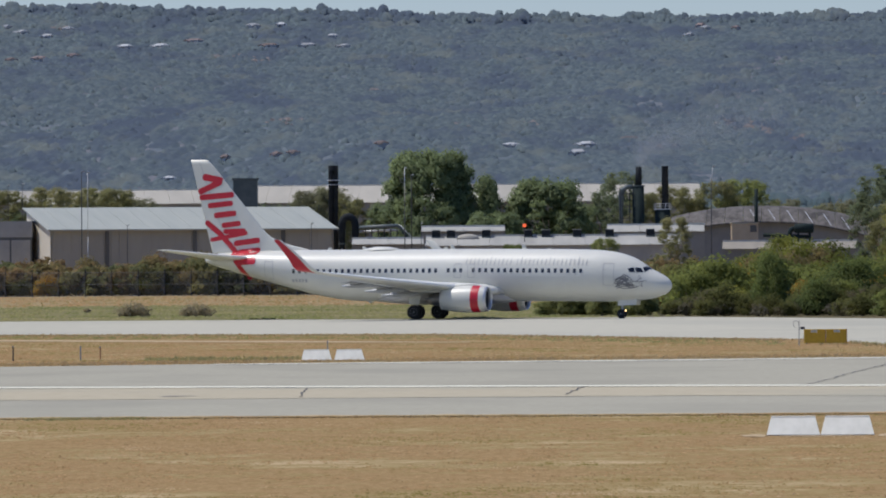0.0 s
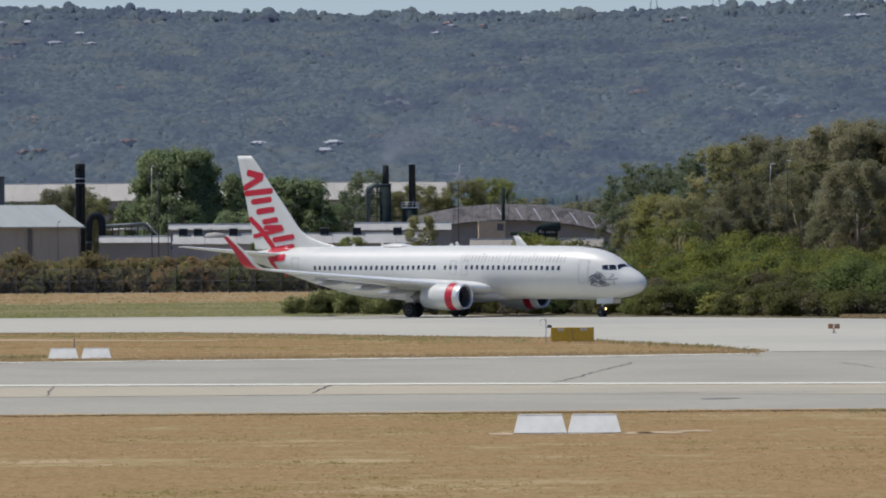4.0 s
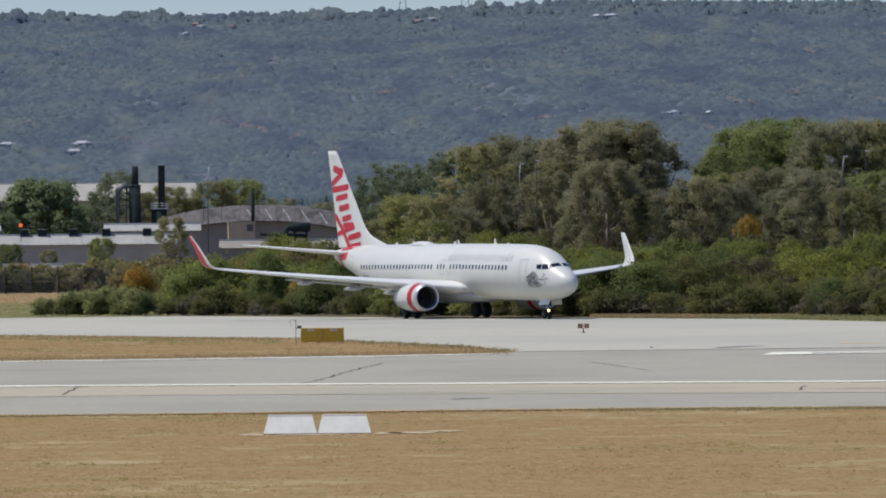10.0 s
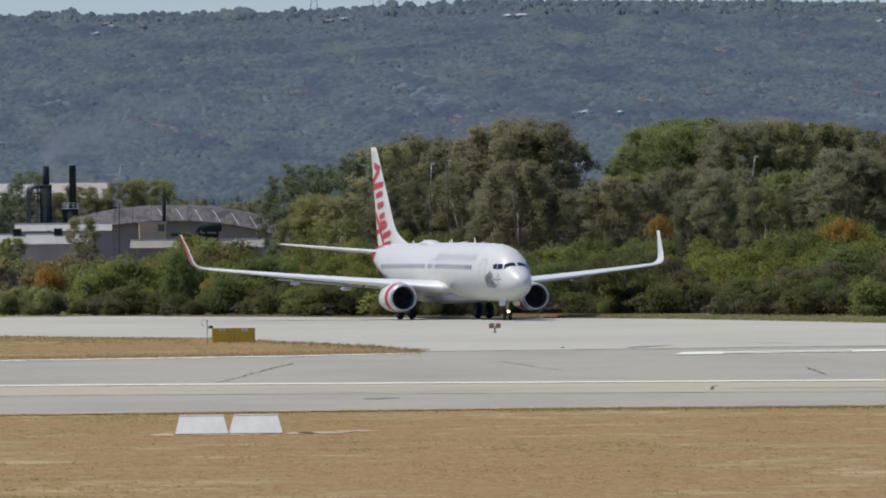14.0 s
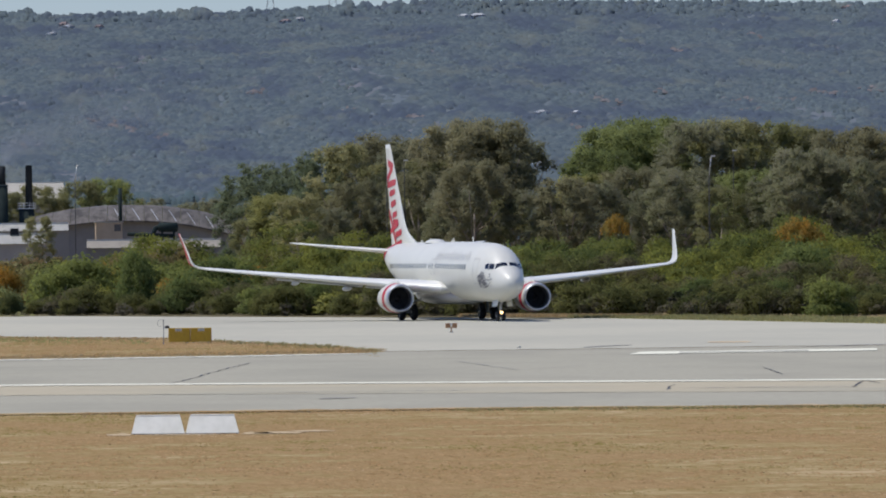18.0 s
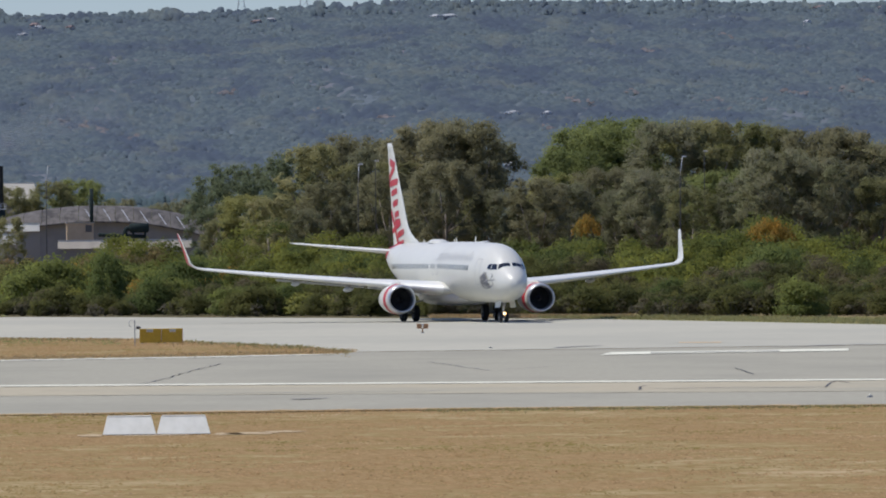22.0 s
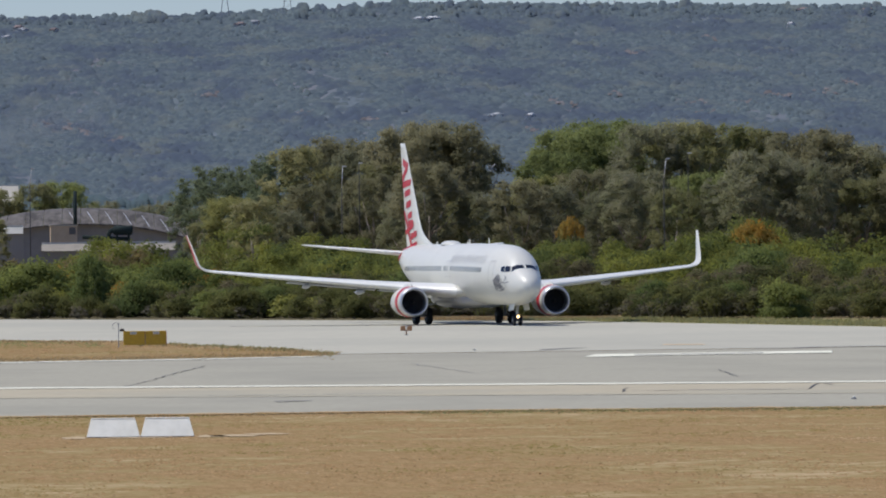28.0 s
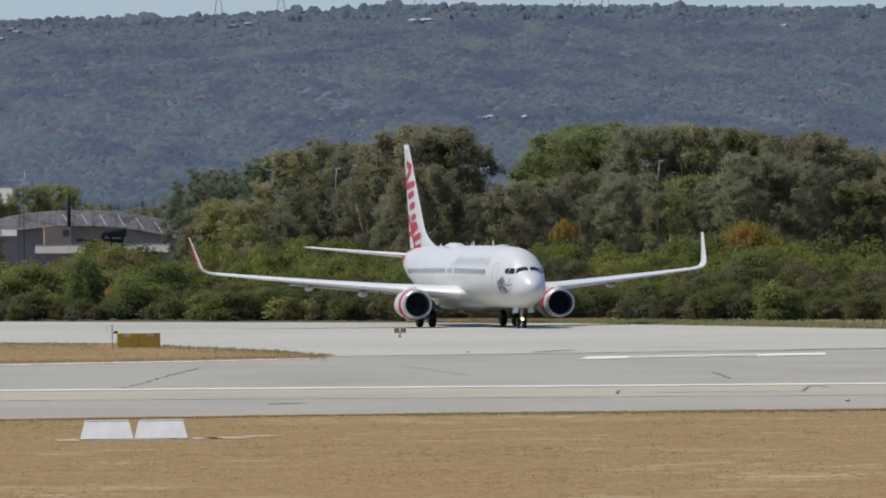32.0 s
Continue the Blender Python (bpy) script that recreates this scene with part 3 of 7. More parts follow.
for i in range(27):
    z = 5.2 + 7.3 * (i / 26) ** 1.25
    le, te = curve_at(FIN_LE, z)[0], 37.4 + (z - 5.0) * 0.24
    us = [0.5 - 0.5 * math.cos(math.pi * k / 14) for k in range(15)]
    ring = [Vector((NOSE - (le + u * (te - le)), -max(fin_half(le + u * (te - le), min(z, 12.499)), 0.004), z)) for u in us]
    ring += [Vector((p.x, -p.y, p.z)) for p in reversed(ring[1:-1])]
    rings.append(ring)
fin = part("fin", fix(loft(rings)), PAINT, plane, smooth=True)
for sd in (1, -1):
    part("rudder_seam", stroke([(36.15, 5.6), (38.45, 12.3)], 0.04, sd, 0.010, 0.4), SEAM, fin)


def airfoil(y, le, chord, z, thick, phi, n=12, camber=0.012):
    """Wing section at span y: leading edge station, chord, height, thickness ratio and the skin's dihedral phi."""
    top, bot = [], []
    twist = float(np.interp(y, [1, 6, 16], [-0.018, 0.015, 0.05]))      # washed out towards the tip
    for k in range(n + 1):
        u = 0.5 - 0.5 * math.cos(math.pi * k / n)
        t = 5 * thick * chord * (0.2969 * math.sqrt(u) - 0.126 * u - 0.3516 * u * u + 0.2843 * u ** 3 - 0.1015 * u ** 4)
        c = camber * chord * 4 * u * (1 - u)
        for lst, h in ((top, c + t), (bot, c - t * 0.9)):
            lst.append(Vector((NOSE - (le + u * chord), y - h * math.sin(phi), z + h * math.cos(phi) + twist * u * chord * math.cos(phi))))
    return top, bot


def wing_ring(*a):
    top, bot = airfoil(*a)
    return top + list(reversed(bot[1:-1]))


WING = [(1.0, 12.7, 8.5, 2.10, 0.135, 0.0), (1.9, 13.35, 7.75, 2.18, 0.135, 0.08), (3.6, 14.75, 6.5, 2.36, 0.13, 0.1), (5.75, 16.25, 4.95, 2.58, 0.115, 0.105), (9.5, 18.35, 3.75, 2.93, 0.11, 0.105),
        (13.5, 20.6, 2.65, 3.32, 0.105, 0.11), (16.6, 22.35, 1.78, 3.66, 0.10, 0.13)]
LET = [(16.6, 22.35, 1.78, 3.66, 0.10, 0.13), (17.0, 22.6, 1.68, 3.74, 0.10, 0.35), (17.28, 22.82, 1.58, 3.90, 0.095, 0.8), (17.44, 23.08, 1.46, 4.15, 0.09, 1.2), (17.53, 23.5, 1.26, 4.6, 0.085, 1.36), (17.68, 24.4, 0.92, 5.4, 0.08, 1.38), (17.84, 25.28, 0.60, 6.12, 0.08, 1.38), (17.85, 25.42, 0.42, 6.16, 0.04, 1.38)]


def mirror(rings, side):
    return [[Vector((p.x, side * p.y, p.z)) for p in r] for r in rings]


for side in (-1, 1):
    wing = part("wing", fix(loft(mirror([wing_ring(*w) for w in WING], side))), PAINT, plane, "swept white wing, underside shade painted grey on its panels", smooth=True)
    edge = [airfoil(*w) for w in WING[1:]]
    part("leading_edge", fix(loft(mirror([[p + Vector((0.006, 0, 0.004 * sg)) for sg, pts in ((-1, list(reversed(lo[1:5]))), (1, up_[:5])) for p in pts] for up_, lo in edge], side), closed=False)), SLAT_SUNLIT, wing, "leading edge, sunlit brightness painted white", smooth=True)
    halves = [airfoil(*w) for w in LET]
    let = part("winglet", fix(loft(mirror([list(reversed(h[1][:5])) + h[0][1:] for h in halves], side), closed=False)), PAINT, plane, "upswept blended winglet", smooth=True)
    part("outer_skin", fix(loft(mirror([h[1][4:] for h in halves], side), closed=False)), PAINT_RED, let, "red outer face of the winglet", smooth=True)
    # flap track fairings under the trailing edge; grey stands in for their shade
    for y, z, s0, ln in ((3.9, 2.05, 18.6, 3.6), (6.9, 2.38, 19.2, 3.3), (10.4, 2.80, 20.3, 2.8)):
        rs = []
        for u in (0, 0.08, 0.25, 0.5, 0.75, 0.92, 1):
            r = 0.02 + 0.17 * math.sin(math.pi * min(max(u, 0.01), 0.99)) ** 0.7
            rs.append([Vector((NOSE - (s0 + ln * u), side * y + r * 0.7 * math.cos(a), z - 0.10 - 0.10 * u + r * math.sin(a))) for a in [2 * math.pi * k / 12 for k in range(12)]])
        part("flap_fairing", fix(loft(rs)), GREY_PAINT_AND_SHADE, wing, smooth=True)
    # flaps, a little proud of the wing's lower skin; underside shade painted grey
    for y0, y1 in ((2.1, 5.6), (5.9, 11.6)):
        fl = []
        for y in (y0, (y0 + y1) / 2, y1):
            te = np.interp(y, [w[0] for w in WING], [w[1] + w[2] for w in WING])
            zz = np.interp(y, [w[0] for w in WING], [w[3] for w in WING])
            c = 1.25 - 0.045 * y
            fl.append([Vector((NOSE - (te - c + c * u), side * y, zz - 0.17 + h - 0.10 * u)) for u, h in ((0, 0.03), (0.5, 0.0), (1.08, 0.04), (1.08, 0.01), (0.5, -0.07), (0.1, -0.05))])
        part("flap", fix(loft(fl)), GREY_PAINT_AND_SHADE, wing, "flap under the trailing edge, its shade painted grey")
    # tailplane
    tail = [(0.2, 33.6, 3.9, 4.72, 0.11, 0.1), (0.9, 34.0, 3.55, 4.80, 0.10, 0.12), (4.0, 36.1, 2.4, 5.10, 0.10, 0.12), (7.0, 38.15, 1.3, 5.42, 0.09, 0.12), (7.2, 38.35, 1.1, 5.44, 0.05, 0.12)]
    stab = part("tailplane", fix(loft(mirror([wing_ring(*w, 10, 0.0) for w in tail], side))), PAINT, plane, smooth=True)
    edge = [airfoil(*w, 10, 0.0) for w in tail[1:]]
    part("leading_edge", fix(loft(mirror([[p + Vector((0.006, 0, 0.004 * sg)) for sg, pts in ((-1, list(reversed(lo[1:4]))), (1, up_[:4])) for p in pts] for up_, lo in edge], side), closed=False)), SLAT_SUNLIT, stab, "leading edge, sunlit brightness painted white", smooth=True)

    # engine: nacelle, lip, red band, duct, fan, spinner, core, pylon
    ex, ey, ez = NOSE - 13.15, side * 4.83, 1.53

    def lathe(profile, sides=40, squash=True):
        rs = []
        for sx, r in profile:
            rs.append([Vector((ex - sx, ey + r * math.cos(a), ez + r * math.sin(a) * (0.94 if math.sin(a) < 0 and squash else 1))) for a in [2 * math.pi * k / sides for k in range(sides)]])
        return loft(rs, cap=False)
    nac = part("nacelle", fix(lathe([(0.22, 0.985), (0.6, 1.035), (1.2, 1.06), (2.0, 1.05), (2.8, 0.98), (3.5, 0.87), (3.75, 0.82), (3.7, 0.78), (3.2, 0.80)])), PAINT, plane, "white engine nacelle", smooth=True)
    part("inlet_lip", fix(lathe([(0.30, 0.80), (0.12, 0.80), (0.03, 0.84), (0.0, 0.89), (0.03, 0.935), (0.12, 0.968), (0.22, 0.987)])), POLISHED, nac, "bright polished inlet lip", smooth=True)
    part("red_band", fix(lathe([(0.58, 1.041), (0.80, 1.054), (1.05, 1.065), (1.22, 1.067)])), PAINT_RED, nac, "red painted band", smooth=True)
    part("inlet_duct", fix(lathe([(0.29, 0.80), (0.6, 0.79), (1.0, 0.785)])), DUCT_DARK, nac, "dark inlet lining", smooth=True)
    disc, blades = fix(lathe([(1.02, 0.79), (1.05, 0.3)])), []
    part("fan_case", disc, FAN, nac)
    for k in range(24):
        a0 = 2 * math.pi * k / 24
        rr = []
        for r, tw, ch in ((0.22, 0.9, 0.09), (0.5, 0.6, 0.10), (0.775, 0.35, 0.11)):
            rr.append([Vector((ex - 0.93 + q * ch * math.sin(tw), ey + r * math.cos(a0 + q * ch * math.cos(tw) / r), ez + 0.97 * r * math.sin(a0 + q * ch * math.cos(tw) / r))) for q in (-1, 0, 1)])
        blades.append(loft(rr, cap=False, closed=False))
    for blade in blades:
        part("fan_blade", blade, FAN, nac, smooth=True)
    part("spinner", fix(lathe([(0.55, 0.01), (0.65, 0.10), (0.8, 0.18), (0.95, 0.23)], 20)), FAN, nac, smooth=True)
    part("core_nozzle", fix(lathe([(3.0, 0.62), (3.7, 0.60), (4.4, 0.50), (4.75, 0.42), (4.7, 0.38)], 28)), EXHAUST, nac, "heat-stained metal nozzle", smooth=True)
    part("exhaust_plug", fix(lathe([(4.4, 0.30), (4.8, 0.22), (5.3, 0.05)], 20)), EXHAUST, nac, smooth=True)
    rs = []
    for s, zb, zt, w in ((13.9, 2.40, 2.58, 0.03), (14.4, 2.35, 2.75, 0.16), (15.6, 2.2, 2.72, 0.19), (17.2, 2.05, 2.5, 0.19), (18.6, 2.1, 2.4, 0.14), (19.6, 2.2, 2.3, 0.03)):
        rs.append([Vector((NOSE - s, side * 4.83 + w * c, (zb + zt) / 2 + (zt - zb) / 2 * e)) for c, e in ((1, -1), (1, 0.5), (0.5, 1), (-0.5, 1), (-1, 0.5), (-1, -1))])
    part("pylon", fix(loft(rs)), PAINT, nac, smooth=True)

# cabin windows, one panel each
for side in (1, -1):
    k = 0
    for i in range(47):
        s = 6.75 + i * 0.508
        if i in (18, 22):
            continue
        a, b = deg_at(s, 3.91), deg_at(s, 3.59)
        part("cabin_window", fus_patch([(s - 0.115, side * a), (s + 0.115, side * a), (s + 0.115, side * b), (s - 0.115, side * b)], 2, 2, 0.008), WINDOW, body)
    # doors as seams
    for s0, s1, z0, z1 in ((4.2, 5.0, 2.65, 4.32), (31.9, 32.6, 3.15, 4.55), (15.3, 15.85, 3.2, 4.25), (16.4, 16.95, 3.2, 4.25)):
        lines = [stroke([(s0, z0), (s0, z1)], 0.035, side, 0.010, 0.2, False), stroke([(s1, z0), (s1, z1)], 0.035, side, 0.010, 0.2, False), stroke([(s0, z1), (s1, z1)], 0.035, side, 0.010, 0.2, False), stroke([(s0, z0), (s1, z0)], 0.035, side, 0.010, 0.2, False)]
        part("door_outline", join(lines), SEAM, body, "thin grey door outline")
    # cockpit panes
    for c in ([(1.50, 4), (1.86, 4), (2.12, deg_at(2.12, 3.97)), (1.86, deg_at(1.86, 3.64))], [(1.98, deg_at(1.98, 3.64)), (2.20, deg_at(2.20, 3.97)), (2.64, deg_at(2.64, 4.00)), (2.50, deg_at(2.50, 3.62))],
              [(2.58, deg_at(2.58, 3.63)), (2.72, deg_at(2.72, 4.02)), (3.14, deg_at(3.14, 3.94)), (3.04, deg_at(3.04, 3.68))]):
        c = [(q[0], side * q[1]) for q in c]
        part("cockpit_pane", fus_patch(c, 5, 5, 0.014), GLASS, body, "dark cockpit window")
    # body title as plain thin grey bars
    shapes = []
    for k in range(30):
        s = 6.35 + 0.327 * k + (0.18 if k > 17 else 0)
        shapes.append(stroke([(s, 4.15), (s - 0.02, 4.40), (s - 0.04, 4.66 + (0.18 if k % 7 == 2 else 0))], 0.05 if k % 2 else 0.07, side, 0.012, 0.12))
    for sh in shapes:
        part("title_stroke", sh, TITLE_GREY, body, "thin grey title stroke")
    # emblem below the cockpit: grey swirls
    sw = []
    for k in range(7):
        z0 = 2.50 + 0.125 * k
        sw.append(stroke([(2.45 + 0.14 * k, z0), (2.95 + 0.05 * k, z0 + 0.16 * math.sin(k * 2.1)), (3.5 + 0.10 * (k % 3), z0 + 0.1), (4.0 + 0.12 * (k % 2), z0 - 0.1)], 0.07 + 0.035 * (k % 3), side, 0.012, 0.1))
        sw.append(stroke([(2.75 + 0.17 * (k % 4), z0 + 0.06), (3.0 + 0.2 * (k % 4), z0 + 0.24), (3.25 + 0.2 * (k % 4), z0 + 0.04)], 0.06, side, 0.013, 0.1))
    sw.append(stroke([(2.3, 2.62), (2.9, 2.42), (3.5, 2.40), (3.9, 2.52)], 0.05, side, 0.013, 0.1))
    sw.append(stroke([(1.75, 3.02), (2.3, 2.90), (2.9, 2.98)], 0.05, side, 0.013, 0.1))
    for k in range(9):
        g, q = 2.0 + 0.25 * k + 0.1 * math.sin(k * 5), 2.55 + 0.08 * ((k * 7) % 9)
        sw.append(stroke([(g, q), (g + 0.14 * math.cos(k * 1.7), q + 0.16), (g + 0.24 * math.sin(k * 2.3), q + 0.26)], 0.05, side, 0.013, 0.1))
    for sh in sw:
        part("emblem_stroke", sh, EMBLEM_GREY, body, "grey swirling emblem stroke")
    part("registration_bar", join([stroke([(29.0 + 0.28 * k, 3.02), (29.18 + 0.28 * k, 3.02)], 0.26, side, 0.012, 0.1, False) for k in range(5)]), GREY_PAINT_AND_SHADE, body, "small grey bars")
    # red strokes of the tail
    R = []
    for w, *pts in ((0.44, (38.22, 11.19), (36.56, 10.85)), (0.40, (38.57, 9.95), (36.64, 10.79)), (0.38, (38.49, 9.55), (35.62, 9.76)), (0.36, (37.80, 8.89), (35.70, 9.10)), (0.38, (37.28, 8.12), (35.42, 8.32)),
                    (0.36, (36.64, 7.34), (35.06, 7.52)), (0.34, (36.50, 6.88), (34.62, 6.92)), (0.36, (35.62, 5.93), (33.45, 6.20)), (0.44, (35.31, 5.19), (33.41, 5.38)), (0.46, (34.95, 4.50), (33.41, 4.60)),
                    (0.36, (37.99, 7.68), (36.78, 6.72), (35.67, 5.51), (34.98, 4.40), (34.23, 3.18)), (0.28, (37.61, 6.22), (35.95, 6.51), (34.48, 6.78))):
        part("red_stroke", stroke(pts, w * 1.18, side, 0.016 + 0.002 * len(R), 0.15), PAINT_RED, fin, "bold red painted stroke")
        R.append(w)

# aerials and satellite dome on the roof
rs = []
for s, w, h in ((22.0, 0.05, 0.01), (22.3, 0.5, 0.12), (22.9, 0.62, 0.22), (23.8, 0.62, 0.23), (24.5, 0.5, 0.14), (25.0, 0.05, 0.01)):
    rs.append([Vector((NOSE - s, w * math.cos(a), 5.34 + (h + 0.05) * math.sin(a))) for a in [math.pi * k / 10 for k in range(11)]])
for s_, h_ in ((11.6, 0.42), (17.4, 0.34), (24.6, 0.30)):
    zt = curve_at(FUS, s_)[1] - droop(s_)
    part("blade_antenna", fix(loft([[Vector((NOSE - s_ - x_, y_, zt - 0.05 + z_)) for x_, y_ in ((o_, 0), (o_ + w_ * 0.5, 0.03), (o_ + w_, 0), (o_ + w_ * 0.5, -0.03))] for z_, o_, w_ in ((0, 0, 0.42), (h_, 0.2, 0.24))])), PAINT, plane, "small white blade antenna")
part("antenna_dome", fix(loft(rs, closed=False)), PAINT, plane, "low white antenna dome", smooth=True)
for s, z, up in ((18.0, 5.38, 1), (27.5, 5.38, 1), (9.6, 5.31, 0.6), (14.2, 1.42, -0.8), (24.2, 1.42, -0.9)):
    part("blade_aerial", fix(loft([[Vector((NOSE - s - u * k * 0.6 - (0.14 * (1 - k)), w, z + 0.36 * up * (1 - k))) for u, w in ((0, 0), (0.3, 0.02), (0.8, 0), (0.3, -0.02))] for k in (1, 0.45)])), PAINT, plane)

# landing gear
def wheel_mesh(r, w, rim):
    prof = [(-w / 2 * 0.8, rim), (-w / 2, rim + 0.35 * (r - rim)), (-w / 2 * 0.94, rim + 0.75 * (r - rim)), (-w / 2 * 0.62, r * 0.985), (0, r), (w / 2 * 0.62, r * 0.985), (w / 2 * 0.94, rim + 0.75 * (r - rim)), (w / 2, rim + 0.35 * (r - rim)), (w / 2 * 0.8, rim)]
    tyre = loft([[Vector((rr * math.cos(a), y, rr * math.sin(a))) for a in [2 * math.pi * k / 28 for k in range(28)]] for y, rr in prof])
    hub = loft([[Vector((rr * math.cos(a), y, rr * math.sin(a))) for a in [2 * math.pi * k / 20 for k in range(20)]] for y, rr in ((-w / 2 * 0.84, 0.02), (-w / 2 * 0.7, rim * 0.45), (-w / 2 * 0.45, rim * 0.7), (-w / 2 * 0.86, rim * 0.98), (w / 2 * 0.86, rim * 0.98), (w / 2 * 0.45, rim * 0.7), (w / 2 * 0.7, rim * 0.45), (w / 2 * 0.84, 0.02))])
    return tyre, hub


WHEELS = []
for x, y, r, w, rim in ((0, -3.29, 0.565, 0.40, 0.29), (0, -2.43, 0.565, 0.40, 0.29), (0, 2.43, 0.565, 0.40, 0.29), (0, 3.29, 0.565, 0.40, 0.29), (NOSE - 4.02, -0.21, 0.345, 0.20, 0.17), (NOSE - 4.02, 0.21, 0.345, 0.20, 0.17)):
    tyre, hub = wheel_mesh(r, w, rim)
    ob = part("wheel", fix(tyre), TYRE, plane, "black rubber tyre", smooth=True, m=pose(x, y, r))
    part("rim", fix(hub), RIM, ob, "grey wheel rim", smooth=True)
    WHEELS.append((ob, x, y, r))
for side in (-1, 1):
    leg = part("main_gear_leg", tube([(0.15, side * 2.75, 2.1), (0.05, side * 2.84, 1.2), (0, side * 2.86, 0.565)], [0.15, 0.12, 0.10]), STRUT, plane, "white main landing gear leg", smooth=True)
    part("axle", tube([(0, side * 2.3, 0.565), (0, side * 3.42, 0.565)], 0.075), STRUT, leg, smooth=True)
    part("side_brace", tube([(0.0, side * 1.5, 1.5), (0.02, side * 2.8, 1.25)], 0.06), STRUT, leg, smooth=True)
    part("torque_link", tube([(-0.12, side * 2.86, 1.25), (-0.36, side * 2.86, 0.92), (-0.1, side * 2.86, 0.6)], 0.045), STRUT, leg)
    part("gear_door", fix(loft([[Vector((0.55, side * 3.15, 2.1)), Vector((-0.55, side * 3.15, 2.1)), Vector((-0.4, side * 3.22, 1.15)), Vector((0.4, side * 3.22, 1.15))], [Vector((0.55, side * 3.19, 2.1)), Vector((-0.55, side * 3.19, 2.1)), Vector((-0.4, side * 3.26, 1.15)), Vector((0.4, side * 3.26, 1.15))]])), PAINT, leg, "white landing gear door")
nx = NOSE - 4.02
leg = part("nose_gear_leg", tube([(nx + 0.1, 0, 1.6), (nx + 0.03, 0, 0.9), (nx, 0, 0.345)], [0.10, 0.085, 0.07]), STRUT, plane, "white nose landing gear leg", smooth=True)
part("axle", tube([(nx, -0.32, 0.345), (nx, 0.32, 0.345)], 0.05), STRUT, leg, smooth=True)
part("drag_brace", tube([(nx + 0.75, 0, 1.5), (nx + 0.05, 0, 0.85)], 0.05), STRUT, leg)
part("lamp_housing", tube([(nx + 0.06, 0, 0.60), (nx + 0.30, 0, 0.60)], [0.08, 0.11], 16), LAMP_HOUSING, leg)
part("taxi_lamp", tube([(nx + 0.305, 0, 0.60), (nx + 0.315, 0, 0.60)], [0.10, 0.085], 16), LAMP, leg, "lit warm taxi lamp")
for sd in (-1, 1):
    part("gear_door", fix(loft([[Vector((nx - 0.2, sd * 0.42, 1.5)), Vector((nx + 1.35, sd * 0.42, 1.55)), Vector((nx + 1.3, sd * 0.52, 1.02)), Vector((nx - 0.15, sd * 0.52, 0.98))], [Vector((nx - 0.2, sd * 0.45, 1.5)), Vector((nx + 1.35, sd * 0.45, 1.55)), Vector((nx + 1.3, sd * 0.55, 1.02)), Vector((nx - 0.15, sd * 0.55, 0.98))]])), PAINT, leg, "white nose gear door")

# ---- plants ----
RNG = np.random.default_rng(7)


def leaves(centres, radii, count, size, up=0.25, flat_=0.8, hearts=None, loose=0.15, middle=None):
    """Small tilted leaf sprays on the outside of foliage clumps: vertices, triangles and soft clump normals."""
    vs, ns = [], []
    for k, (c, r) in enumerate(zip(centres, radii)):
        n = max(10, int(count * r * r))
        d = RNG.normal(size=(n, 3))
        d /= np.linalg.norm(d, axis=1)[:, None]
        d[:, 2] = np.where(d[:, 2] < -0.35, -d[:, 2] * 0.6, d[:, 2])
        p = np.asarray(c) + d * r * (RNG.uniform(0.6 - loose, 1.0 + loose, n)[:, None]) * np.array([1, 1, flat_])
        nrm = d + RNG.normal(size=(n, 3)) * 0.5 + np.array([0, 0, up])
        nrm /= np.linalg.norm(nrm, axis=1)[:, None]
        a = np.cross(nrm, RNG.normal(size=(n, 3)))
        a /= np.linalg.norm(a, axis=1)[:, None]
        b = np.cross(nrm, a)
        sz = size * RNG.uniform(0.6, 1.4, n)[:, None]
        w = 0.55 * sz
        vs.append(np.stack([p - a * sz, p - b * w * 1.3 + a * sz * 0.6, p + b * w * 1.3 + a * sz * 0.6], 1))
        soft = 0.35 * d + 0.35 * nrm + np.array([0, 0, 0.5])
        for other in (hearts[k] if hearts is not None else None, middle):      # shade by lobe and crown as well as by the clump
            if other is not None:
                o = p - other
                soft = soft + 0.36 * o / (np.linalg.norm(o, axis=1)[:, None] + 1e-6)
        ns.append(np.repeat(soft / np.linalg.norm(soft, axis=1)[:, None], 3, 0))
    v = np.concatenate(vs).reshape(-1, 3)
    return v, np.arange(len(v)).reshape(-1, 3), np.concatenate(ns)


def limbs_mesh(height, lean, n, reach, base):
    """Trunk and limbs; returns the bmesh of the wood and the limb ends."""
    top = Vector((lean * height * 0.3, lean * 0.2 * height, height * 0.62))
    pts = [Vector((0, 0, -0.15)), Vector((lean * 0.6, 0, height * 0.2)), Vector((lean * height * 0.15, 0.1, height * 0.42)), top]
    meshes, ends = [(pts, [base, base * 0.78, base * 0.55, base * 0.3])], []
    for k in range(n):
        a = 2 * math.pi * (k + RNG.uniform(-0.3, 0.3)) / n
        z0 = height * RNG.uniform(0.25, 0.5)
        st = Vector((lean * z0 * 0.3, 0, z0))
        e = Vector((math.cos(a) * reach * RNG.uniform(0.55, 0.95), math.sin(a) * reach * RNG.uniform(0.55, 0.95), height * RNG.uniform(0.55, 0.85)))
        meshes.append(([st, st.lerp(e, 0.5) + Vector((0, 0, -0.04 * height)), e], [base * 0.45, base * 0.28, base * 0.1]))
        ends.append(e)
    bm = bmesh.new()
    for p, r in meshes:
        q = tube(p, r, 7)
        me = bpy.data.meshes.new("tmp")
        q.to_mesh(me)
        q.free()
        bm.from_mesh(me)
        bpy.data.meshes.remove(me)
    return bm, ends, top


